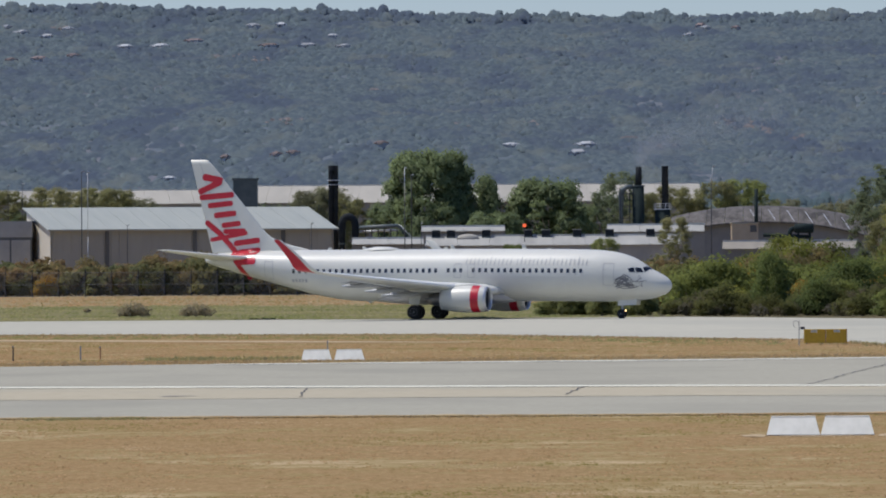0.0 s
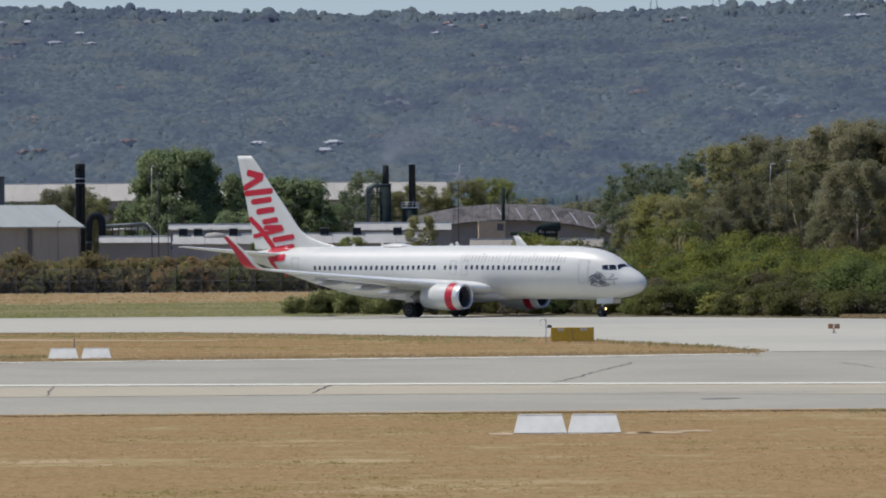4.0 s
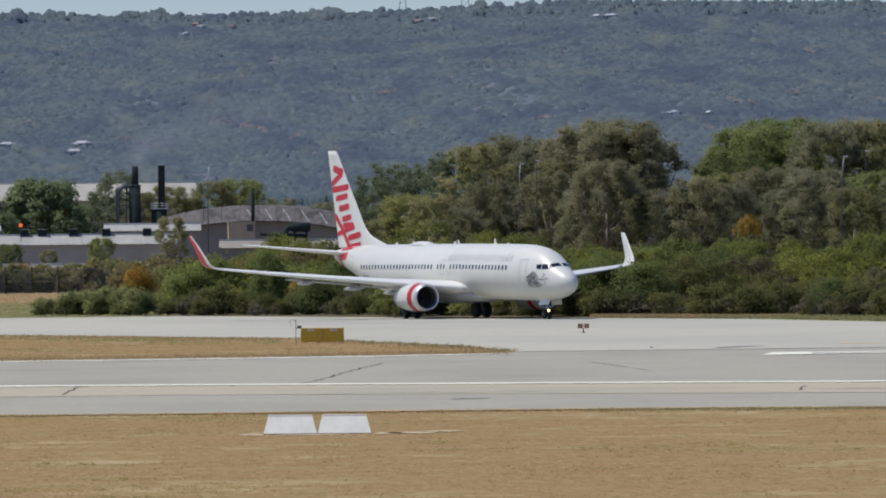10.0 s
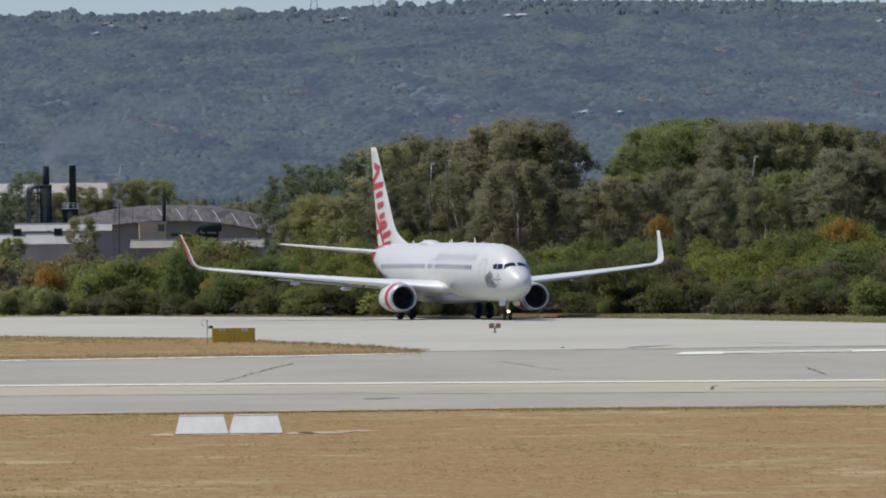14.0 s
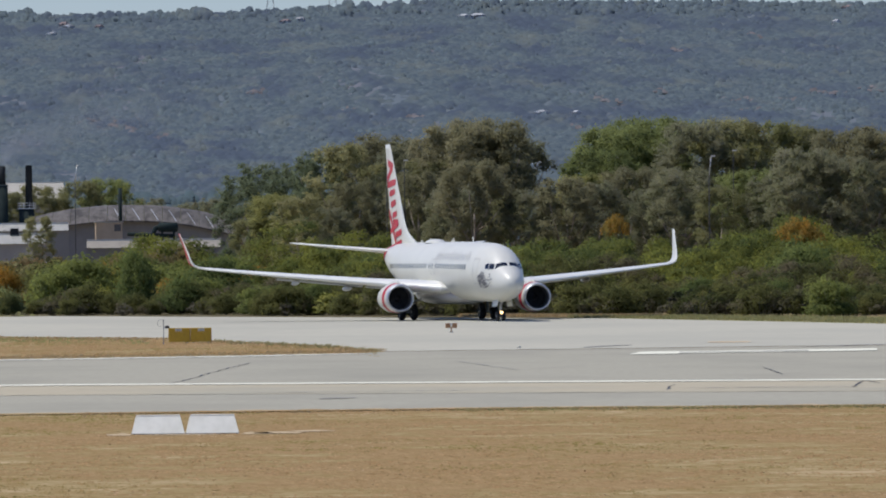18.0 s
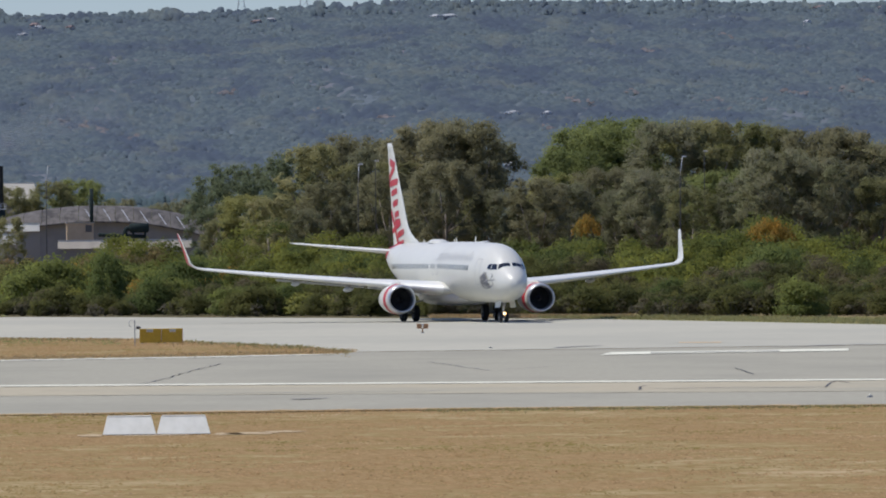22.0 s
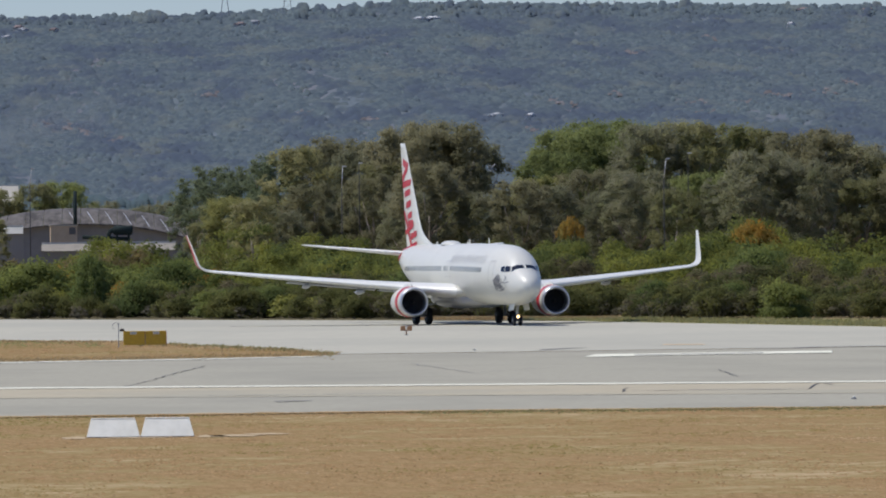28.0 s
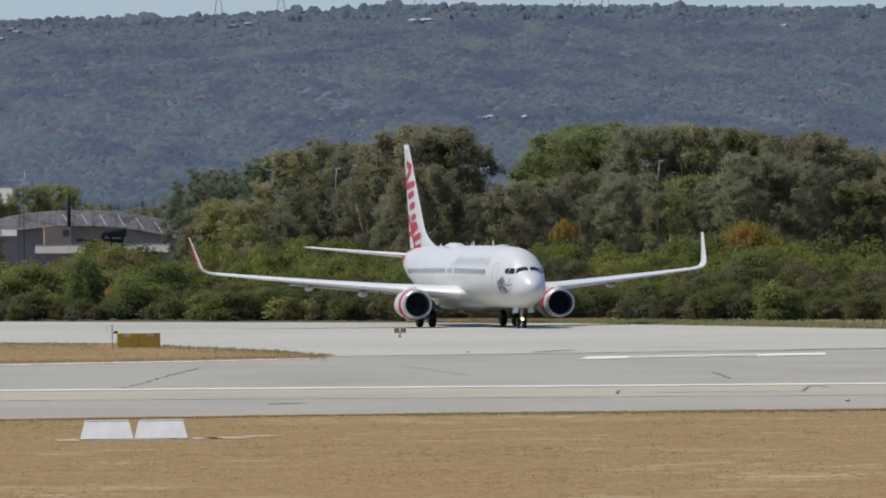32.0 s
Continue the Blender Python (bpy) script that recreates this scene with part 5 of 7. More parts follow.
def matted(name, a0, a1, d0, d1, n, h, mat_, label, wide=1.0, inside=None):
    """Flattened dry grass: blades that lie over, thicker in some patches than in others."""
    a, d = RNG.uniform(a0, a1, n), RNG.uniform(d0, d1, n)
    if inside:
        ok = np.array([inside[0](q) + 0.3 < r < inside[1](q) - 0.3 and not inside[2](q) - 8 < r < inside[2](q) + 2 for q, r in zip(a, d)])
        a, d = a[ok], d[ok]
        n = len(a)
    x, y = d * np.sin(a / 1000), d * np.cos(a / 1000)
    keep = np.array([noise.noise(Vector((u / 1.7, v / 4.0, 2.0))) + 0.6 * noise.noise(Vector((u / 6, v / 14, 8.0))) for u, v in zip(x, y)]) > RNG.normal(size=n) * 0.25 - 0.12
    x, y = np.repeat(x[keep], 3), np.repeat(y[keep], 3)
    m = len(x)
    g = RNG.normal(size=m) * 0.55      # leaning away from the camera, so upper faces show in its view
    w = RNG.uniform(0.015, 0.05, m) * wide
    hh = h * RNG.uniform(0.3, 1.1, m)
    base = np.stack([x, y, np.zeros(m)], 1) + np.concatenate([RNG.normal(size=(m, 2)) * 0.08, np.zeros((m, 1))], 1)
    side = np.stack([np.cos(g) * w, np.sin(g) * w, np.zeros(m)], 1)
    over = np.stack([-np.sin(g), np.cos(g), np.zeros(m)], 1) * (hh * RNG.uniform(0.8, 2.2, m))[:, None]
    tip = base + over + np.stack([np.zeros(m), np.zeros(m), hh], 1)
    v = np.stack([base - side, base + side, tip], 1)
    up = np.cross(side, over)
    v = np.where((up[:, 2] < 0)[:, None, None], v[:, ::-1], v).reshape(-1, 3)
    nrm = np.repeat(np.array([0, 0, 1.0]) + RNG.normal(size=(m, 3)) * 0.2, 3, 0)
    nrm /= np.linalg.norm(nrm, axis=1)[:, None]
    return tagged(part(name, (v, np.arange(3 * m).reshape(-1, 3), nrm), mat_), label, "grass", kind="stuff")


matted("near_grass", -80, 182, 120, 203, 26000, 0.026, MATTED, "short matted straw-coloured grass of the near verge")
tufts("green_verge", np.concatenate([verge(-62, -44, 500, near_edge, 1.2), verge(95, 175, 1500, near_edge, 1.6)]), 0.055, GREEN_BLADE, "greener grass patches on the verge")
isl = lambda q: float(np.interp(q, [-65, -33.8, 36, 65, 82, 85], [302, 306, 311.2, 314.8, 319.5, 323]))
isl2 = lambda q: float(np.interp(q, [-65, 0, 36, 53, 65, 77.4, 85], [433, 420.5, 393.8, 384, 361, 344, 323.4]))
track = lambda q: float(np.interp(q, [-65, -22, 4, 5], [401, 387.2, 380, 0]))
matted("island_matted", -72, 84, 306, 432, 22000, 0.045, MATTED, "short matted grass of the island", 1.8, (isl, isl2, track))
matted("island_green_matted", -72, 50, 352, 432, 13000, 0.05, MATTED_GREEN, "olive grass along the far side of the island", 2.2, (lambda q: isl2(q) - 26, isl2, track))
matted("mown_matted", -72, 34, 532, 690, 9000, 0.14, MATTED_GREEN, "uneven green and straw grass beside the taxiway", 3.0)
matted("field_matted", -72, 24, 690, 868, 5000, 0.16, MATTED, "dry grass of the outer field", 4.0)
tufts("island_grass", np.concatenate([verge(-72, 85, 5000, isl, 5.0, 1), verge(-72, 84, 3000, isl2, 9.0)]), 0.11, BLADE, "dry grass fringe of the island between runway and taxiway")
tufts("island_green", np.concatenate([verge(-44, -20, 420, lambda q: 317.0, 4.0, 1), verge(60, 84, 300, isl2, 4.0)]), 0.15, GREEN_BLADE, "greener tufts on the grass island")
tufts("far_verge_grass", np.concatenate([verge(112, 190, 6000, lambda q: float(np.interp(q, [112, 119, 166, 190], [476, 470, 414, 390])), 14.0, 1)]), 0.22, GREEN_BLADE, "green grass strip below the scrub")
tufts("straw_verge", np.concatenate([verge(96, 126, 3500, lambda q: scrub_front(q) - 5, 4.0, 1)]), 0.24, BLADE, "tall straw-coloured grass in front of the scrub")

# ---- the hill range behind: terrain, bushland, outcrops, houses ----
SKY_LINE = [(-300, 34.5), (-66, 37.6), (-50, 37.9), (-40, 37.3), (-20, 36.9), (0, 36.1), (30, 35.6), (56, 35.8), (66, 36.0), (80, 36.7), (95, 37.45), (112, 37.1), (140, 36.6), (168, 36.0), (400, 34)]


def hill_height(x, y):
    """Height of the range over the plain, by bearing and distance."""
    d = math.hypot(x, y)
    a = 1000 * math.atan2(x, y)
    crest = float(np.interp(a, [q[0] for q in SKY_LINE], [q[1] for q in SKY_LINE]))
    u = min(max((d - 3150) / 1450, 0), 1.2)
    top = 4.73 + 4600 * (crest - 0.15) / 1000
    z = top * (u ** 1.05 if u < 1 else 1 - (u - 1) * 1.2)
    s = math.sin(math.pi * min(u, 1))
    z += s * (15 * noise.noise(Vector((x / 330 + y / 900, y / 600, 1.3))) + 7 * noise.noise(Vector((x / 120 - y / 300, y / 260, 7.1))))
    return max(z, -2.0)


HX, HY = np.arange(-900, 1500, 16.0), np.arange(3000, 4830, 20.0)
hv = [(x, y, hill_height(x, y) - 1.5) for y in HY for x in HX]
hf = np.array([(j * len(HX) + i, j * len(HX) + i + 1, (j + 1) * len(HX) + i + 1, (j + 1) * len(HX) + i) for j in range(len(HY) - 1) for i in range(len(HX) - 1)])
tagged(part("hill_range", (hv, hf), HAZED_HILL_SOIL, smooth=True), "long bush-covered hill range with pale clearings, haze in its colour", "hills", kind="structure")


def domes(name, places, mat_, label, category, rings=((0.0, 1.0), (0.6, 0.66), (1.0, 0.0)), sides=8, rough=0.16, soft=0.5):
    """Many far rounded crowns or boulders as one joined mass; places of (x, y, z, radius, height)."""
    p = np.asarray(places)
    n, k = len(p), (len(rings) - 1) * sides + 1
    g = np.arange(sides) * 2 * math.pi / sides
    unit, nrm = [(0, 0, rings[0][1])], [(0, 0, 1.0)]
    for q, h in rings[1:]:
        for w in g:
            unit.append((math.cos(w) * q, math.sin(w) * q, h))
            nrm.append((math.cos(w) * q, math.sin(w) * q, max(0.0, 0.45 + 0.55 * h)))
    unit, nrm = np.array(unit), np.array(nrm)
    wob = 1 + RNG.normal(size=(n, k, 1)) * rough
    spin = RNG.uniform(0, 6.28, n)
    c, s_ = np.cos(spin)[:, None], np.sin(spin)[:, None]
    turned = lambda m: np.stack([c * m[:, 0] - s_ * m[:, 1], s_ * m[:, 0] + c * m[:, 1], np.repeat(m[None, :, 2], n, 0)], 2)
    v = turned(unit) * wob
    v = v * np.stack([p[:, 3], p[:, 3], p[:, 4]], 1)[:, None, :] + p[:, None, :3]
    ns = turned(nrm) * soft + np.array([-0.15, -0.25, 0.85])
    ns /= np.linalg.norm(ns, axis=2)[:, :, None]
    f = []
    for j in range(sides):
        j2 = (j + 1) % sides
        f.append((0, 1 + j, 1 + j2))
        for r in range(len(rings) - 2):
            a, b = 1 + r * sides, 1 + (r + 1) * sides
            f += [(a + j, b + j, b + j2), (a + j, b + j2, a + j2)]
    f = (np.array(f)[None] + (np.arange(n) * k)[:, None, None]).reshape(-1, 3)
    return tagged(part(name, (v.reshape(-1, 3), f, ns.reshape(-1, 3)), mat_), label, category, kind="stuff")


SUNK_CROWN = ((0.0, 1.0), (0.62, 0.72), (1.0, 0.0), (0.95, -0.9))
FULL_CROWN = ((0.0, 1.0), (0.60, 0.76), (1.0, 0.05), (1.04, -0.9), (1.1, -2.4))


def far_tree(x, y, z, r, lobes, tall=0.9):
    """Lobes of one far tree crown: a main dome and smaller ones leaning on it."""
    out = [(x, y, z, r, r * tall)]
    for _ in range(lobes):
        g, q = RNG.uniform(0, 6.28), r * RNG.uniform(0.45, 0.75)
        out.append((x + math.cos(g) * r * 0.7, y + math.sin(g) * r * 0.7, z + r * RNG.uniform(-0.25, 0.25) * tall, q, q * tall))
    return out


# closed canopy: a rolling sheet of crowns, with clearings where it dips under the soil
CX, CY = np.arange(-330, 860, 2.6), np.arange(3130, 4640, 6.0)
cv = []
for y in CY:
    for x in CX + RNG.uniform(-0.8, 0.8, len(CX)):
        px = x * y / 4600 * 1.04 if y < 4400 else x
        near = noise.voronoi(Vector((px / 6.2, y / 13.0, 0.5)))[0][0]
        open_ = noise.noise(Vector((px / 60, y / 150, 12.0))) + 0.5 * noise.noise(Vector((px / 22, y / 60, 3.0)))
        cv.append((px, y, hill_height(px, y) - 1.9 + 3.6 * (1 - 1.5 * min(near, 0.8) ** 1.5) - 3.2 * max(0.0, open_ - 0.34)))
cn = len(CX)
cf = np.array([(j * cn + i, j * cn + i + 1, (j + 1) * cn + i + 1, (j + 1) * cn + i) for j in range(len(CY) - 1) for i in range(cn - 1)])
grid = np.array(cv).reshape(len(CY), cn, 3)
gx, gy = np.gradient(grid[:, :, 2], axis=1) / 2.6, np.gradient(grid[:, :, 2], axis=0) / 6.0
cnorm = np.stack([-0.55 * gx, -0.45 * gy - 0.10, np.ones_like(gx)], 2).reshape(-1, 3)
cnorm /= np.linalg.norm(cnorm, axis=1)[:, None]
tagged(part("hill_canopy", (cv, cf, cnorm), HAZED_WOODLAND), "closed hillside tree canopy, distance haze painted bluish", "woodland", kind="stuff")

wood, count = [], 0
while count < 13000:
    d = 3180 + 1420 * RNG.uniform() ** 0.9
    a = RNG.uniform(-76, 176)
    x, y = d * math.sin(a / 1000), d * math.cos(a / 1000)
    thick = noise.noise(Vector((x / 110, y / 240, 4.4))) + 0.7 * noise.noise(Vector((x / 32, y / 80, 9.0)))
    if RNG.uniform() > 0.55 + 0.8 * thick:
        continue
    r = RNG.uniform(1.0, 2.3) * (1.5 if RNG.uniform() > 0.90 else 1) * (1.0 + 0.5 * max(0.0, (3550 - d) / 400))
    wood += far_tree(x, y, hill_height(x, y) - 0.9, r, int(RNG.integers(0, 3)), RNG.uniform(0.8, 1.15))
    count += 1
domes("hill_bushland", wood, HAZED_WOODLAND, "eucalypt bushland covering the hills, haze painted bluish", "woodland", SUNK_CROWN, sides=6, rough=0.12, soft=0.7)
ridge = []
for a in np.arange(-80, 180, 0.30):
    d = 4575 + RNG.uniform(-50, 15)
    x, y = d * math.sin(a / 1000), d * math.cos(a / 1000)
    big = noise.noise(Vector((a / 2.6, 2.2, 0))) + 0.5 * noise.noise(Vector((a / 0.9, 5.2, 0)))
    r = RNG.uniform(1.2, 2.4) * (1 + max(0, big) * 1.1)
    z = hill_height(x, y) - 0.2 + r * 0.45 + max(0, big) * 2.8
    ridge += far_tree(x, y, z, r, int(RNG.integers(2, 5)), RNG.uniform(0.75, 1.05))
    if big > 0.15:
        ridge.append((x, y, z - r, r * 0.8, r))
domes("ridge_trees", ridge, HAZED_WOODLAND, "line of trees along the crest of the hills", "woodland", FULL_CROWN, sides=9, rough=0.12)
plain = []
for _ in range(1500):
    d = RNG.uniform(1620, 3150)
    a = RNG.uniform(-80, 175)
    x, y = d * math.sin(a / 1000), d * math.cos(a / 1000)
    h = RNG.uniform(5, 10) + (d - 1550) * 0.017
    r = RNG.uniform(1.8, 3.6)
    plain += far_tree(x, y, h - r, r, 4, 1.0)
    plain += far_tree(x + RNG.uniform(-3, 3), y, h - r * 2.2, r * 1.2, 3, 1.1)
domes("plain_woodland", plain, HAZED_FOOT_WOOD, "belt of gum trees at the foot of the hills, haze in its colour", "woodland", FULL_CROWN, sides=8, rough=0.13)

# ---- factory buildings beyond the fence ----
def on(t, name, data, mat_, label="", smooth=False):
    return part(name, data, mat_, t, label, smooth)


def gable_shed():
    """Large shed with a single roof slope; its long low side faces the airfield."""
    d = 1000
    t = thing("shed", Matrix.Translation(spot(-57.8, d)) @ pose(0, 0, 0, 0, 0, 14), "large beige metal shed with a pale sloping roof", "shed")
    L, W, eave, rise = 42.8, 19.0, 9.25, 3.25
    on(t, "front_wall", box(0, L, 0, 0.3, 0, eave), WALL_BEIGE, "beige ribbed front wall")
    on(t, "rear_wall", box(0, L, W - 0.3, W, 0, eave + rise - 0.1), WALL_BEIGE)
    for x in (0, L - 0.3):
        bm = fix(loft([[Vector((x + q, y, z)) for y, z in ((0, 0), (W, 0), (W, eave + rise - 0.05), (0, eave - 0.05))] for q in (-0.02, 0.28)]))
        on(t, "end_wall", bm, WALL_CREAM, "cream end wall")
    n = 14
    for k in range(n):
        x0, x1 = -0.6 + k * (L + 1.2) / n, -0.6 + (k + 1) * (L + 1.2) / n - 0.03
        bm = fix(loft([[Vector((x, -0.6, eave - 0.12)), Vector((x, W + 0.3, eave + rise)), Vector((x, W + 0.3, eave + rise + 0.16)), Vector((x, -0.6, eave + 0.04))] for x in (x0, x1)]))
        on(t, "roof_sheet", bm, ROOF_BLUE, "pale corrugated roof sheet")
    on(t, "gutter", box(-0.6, L + 0.6, -0.85, -0.6, eave - 0.2, eave + 0.02), FAR_ROOF)
    for x in (8.2, 21.4, 34.8):
        on(t, "downpipe", box(x, x + 0.55, -0.22, 0.0, 0, eave - 0.1), PIPE_TRIM, "dark brown downpipe")
    # ribs of the front cladding
    for k in range(34):
        on(t, "cladding_rib", box(0.7 + k * 1.2, 0.78 + k * 1.2, -0.05, 0.0, 0.1, eave - 0.2), WALL_BEIGE)
    return t


gable_shed()
# roof plant box behind the ridge
t = thing("roof_plant_box", Matrix.Translation(spot(-30.9, 1046)), "dark grey-green ventilation tower behind the shed roof", "tower")
on(t, "casing", box(0, 3.75, 0, 4, 0, 17.0, 0.08), DUCT, "dark cladding")
on(t, "cap", box(-0.15, 3.9, -0.15, 4.15, 17.0, 17.25), DUCT)
for k in range(5):
    on(t, "cladding_rib", box(0.3 + k * 0.75, 0.38 + k * 0.75, -0.06, 0, 8, 16.8), DUCT)
# left dark shed edge
t = thing("side_shed", Matrix.Translation(spot(-76, 1010)), "dark grey shed with a lighter parapet beside the beige shed", "shed")
on(t, "wall", box(0, 15.6, 0, 20, 0, 8.2), WALL_DARK)
on(t, "parapet", box(-0.1, 15.7, -0.15, 20, 8.2, 10.6), WALL_GREY)
for k in range(5):
    on(t, "wall_panel", box(0.4 + 3.05 * k, 3.2 + 3.05 * k, -0.12, 0, 4.2, 7.8), WALL_GREY)


def pipe_run(t, name, pts, r, mat_, sides=12):
    return on(t, name, tube(pts, r, sides), mat_, smooth=True)


# chimney with looped duct
t = thing("chimney", Matrix.Translation(spot(-16.1, 1075)), "tall twin black chimney with ringed top", "chimney")
for x in (-0.38, 0.38):
    on(t, "flue", tube([(x, 0, 0), (x, 0, 19.0), (x, 0, 19.4)], [0.40, 0.40, 0.46], 16), STACK_BLACK, smooth=True)
on(t, "crown_ring", tube([(0, 0, 18.7), (0, 0, 19.5)], [0.8, 0.74], 18), STACK_BLACK)
on(t, "platform", tube([(0, 0, 17.1), (0, 0, 17.25)], 0.95, 18), PALE_POLE, "pale access ring")
on(t, "platform", tube([(0, 0, 16.4), (0, 0, 16.5)], 0.9, 18), PALE_POLE)
t = thing("loop_duct", Matrix.Translation(spot(-13.9, 1073)), "thick black looped duct beside the chimney", "duct")
arc = [(-1.05, 0, 0)] + [(-1.05 * math.cos(a), 0, 10.0 + 1.35 * math.sin(a)) for a in [math.pi * k / 8 for k in range(9)]] + [(1.05, 0, 0)]
on(t, "pipe", tube(arc, 0.62, 14), STACK_BLACK, smooth=True)
for z in (3.5, 7, 9.6):
    for x in (-1.05, 1.05):
        on(t, "flange", tube([(x, 0, z), (x, 0, z + 0.2)], 0.56, 14), DUCT)
t = thing("pipe_bridge", Matrix.Translation(spot(-11.6, 1072)), "grey overhead pipe bridge with a sloping conveyor", "pipe bridge")
pipe_run(t, "pipe", [(-0.8, 0, 9.6), (5.2, 0, 9.9), (5.9, 0, 9.3)], 0.30, DUCT)
pipe_run(t, "pipe", [(-0.8, 0.8, 9.0), (5.4, 0.8, 9.2)], 0.16, PALE_POLE)
for k in range(6):
    on(t, "trestle", tube([(0.2 + k, 0.3, 0), (0.2 + k, 0.3, 9.4)], 0.09, 6), POLE)
pipe_run(t, "conveyor", [(5.6, 0, 9.6), (8.4, -0.3, 6.4), (9.2, -0.3, 6.1), (11.0, -0.3, 6.1)], 0.26, STACK_GREEN)
pipe_run(t, "conveyor_rail", [(5.6, -0.5, 10.1), (8.6, -0.6, 6.9)], 0.05, PALE_POLE)

# long low factory range
def low_range(name, a0, a1, d, eave, top, depth, wall, roof, label):
    p, q = spot(a0, d), spot(a1, d)
    L = (q - p).length
    t = thing(name, Matrix.Translation(p) @ pose(0, 0, 0, 0, 0, math.degrees(math.atan2(q.y - p.y, q.x - p.x))), label, "factory")
    on(t, "front_wall", box(0, L, 0, 0.4, 0, eave), wall)
    on(t, "rear_wall", box(0, L, depth - 0.4, depth, 0, eave), wall)
    for x in (0, L - 0.4):
        on(t, "end_wall", box(x, x + 0.4, 0.4, depth - 0.4, 0, eave), wall)
    n = max(2, int(L / 5))
    for k in range(n):
        x0, x1 = k * L / n, (k + 1) * L / n - 0.03
        bm = fix(loft([[Vector((x, -0.5, eave - 0.1)), Vector((x, depth * 0.5, top)), Vector((x, depth + 0.5, eave - 0.1)), Vector((x, depth * 0.5, top - 0.25))] for x in (x0, x1)]))
        on(t, "roof_bay", bm, roof)
        on(t, "roof_cap", box(x0 + 0.2, x0 + 0.32, -0.45, -0.3, eave - 0.08, eave + 0.1), wall)
    on(t, "ridge_flashing", box(0, L, depth * 0.5 - 0.3, depth * 0.5 + 0.3, top - 0.1, top + 0.22), ROOF_EDGE, "bright ridge flashing")
    return t


low_range("brick_works", -2.6, 35.2, 1060, 6.75, 8.15, 16, WALL_GREY, ROOF_PALE, "long low grey factory range with pale corrugated roof")
low_range("kiln_shed", 24.2, 38.6, 1095, 8.9, 9.9, 12, FAR_WALL, ROOF_PALE, "pale blue-grey kiln shed with a light roof")
low_range("annex", -3.2, 9.2, 1090, 9.1, 9.8, 12, FAR_WALL, ROOF_PALE, "flat pale roof of the factory annex")
low_range("roadside_depot", -13.4, -2.8, 1045, 7.0, 7.8, 10, FAR_WALL, ROOF_PALE, "pale depot behind the aircraft's tail")
# roof ventilators
for a in (-1.0, 1.2, 6.4, 12.6, 15.2, 19.8, 24.6, 30.6):
    t = thing("roof_ventilator", Matrix.Translation(spot(a, 1067, 7.55)), "boxy dark roof ventilator", "ventilator", "roof ventilators")
    on(t, "hood", box(-0.65, 0.65, -0.6, 0.6, 0.5, 1.5, 0.1), STACK_BLACK, "dark hood")
    on(t, "cap", box(-0.72, 0.72, -0.7, 0.7, 1.5, 1.6), FAR_ROOF)
    on(t, "curb", box(-0.7, 0.7, -0.7, 0.7, -0.4, 0.55), DUCT)
t = thing("roof_boat", Matrix.Translation(spot(3.7, 1066, 7.75)), "pale upturned skylight on the factory roof", "skylight")
on(t, "dome", fix(loft([[Vector((x, 0.8 * w * math.cos(q), 0.75 * h * math.sin(q))) for q in [math.pi * k / 8 for k in range(9)]] for x, w, h in ((-1.7, 0.3, 0.3), (-1.2, 1, 0.8), (0, 1.1, 1), (1.2, 1, 0.8), (1.7, 0.3, 0.3))], closed=False)), FAR_ROOF, "white dome", smooth=True)
on(t, "kerb", box(-1.8, 1.8, -0.9, 0.9, -0.3, 0.05), FAR_WALL)
t = thing("warning_lamp", Matrix.Translation(spot(12.05, 1062, 7.6)), "orange-red lamp on a short post", "lamp")
on(t, "post", tube([(0, 0, -0.4), (0, 0, 1.9)], 0.06, 8), POLE)
on(t, "lens", box(-0.26, 0.26, -0.2, 0.2, 1.9, 2.4, 0.08), BEACON_RED, "orange-red lens")

# kiln plant with two stacks
t = thing("kiln_stack", Matrix.Translation(spot(28.85, 1105)), "dark green kiln tower with a chimney and bent duct", "chimney")
on(t, "tower", tube([(0, 0, 0), (0, 0, 16.2)], 0.95, 18), STACK_GREEN, smooth=True)
on(t, "collar", tube([(0, 0, 16.2), (0, 0, 16.4)], 1.05, 18), DUCT)
on(t, "chimney", tube([(0.06, 0, 16.4), (0.06, 0, 19.4)], [0.55, 0.5], 16), STACK_BLACK, smooth=True)
arc = [(-2.8, 0, 8.0), (-2.8, 0, 14.6), (-2.6, 0, 15.6), (-1.9, 0, 16.1), (-0.9, 0, 16.15)]
on(t, "bent_duct", tube(arc, [0.48, 0.48, 0.46, 0.42, 0.38], 14), DUCT, "grey-green bent duct", smooth=True)
for x in (-3.0, -1.4):
    on(t, "frame_post", tube([(x, -0.7, 0), (x, -0.7, 16.0)], 0.08, 6), POLE)
for z in (9, 11, 13, 15):
    on(t, "frame_rail", tube([(-3.0, -0.7, z), (-0.5, -0.7, z)], 0.06, 6), POLE)
t = thing("drum_stack", Matrix.Translation(spot(32.75, 1105)), "dark green drum with a railed deck and tall chimney", "chimney")
on(t, "drum", tube([(-0.35, 0, 0), (-0.35, 0, 12.4)], 1.25, 20), STACK_GREEN, smooth=True)
on(t, "deck", tube([(-0.35, 0, 12.4), (-0.35, 0, 12.55)], 1.45, 20), PALE_POLE, "pale deck ring")
for z in (12.95, 13.35):
    on(t, "rail", tube([(-0.35 + 1.42 * math.cos(q), 1.42 * math.sin(q), z) for q in [2 * math.pi * k / 20 for k in range(21)]], 0.045, 6), PALE_POLE, "pale hand rail")
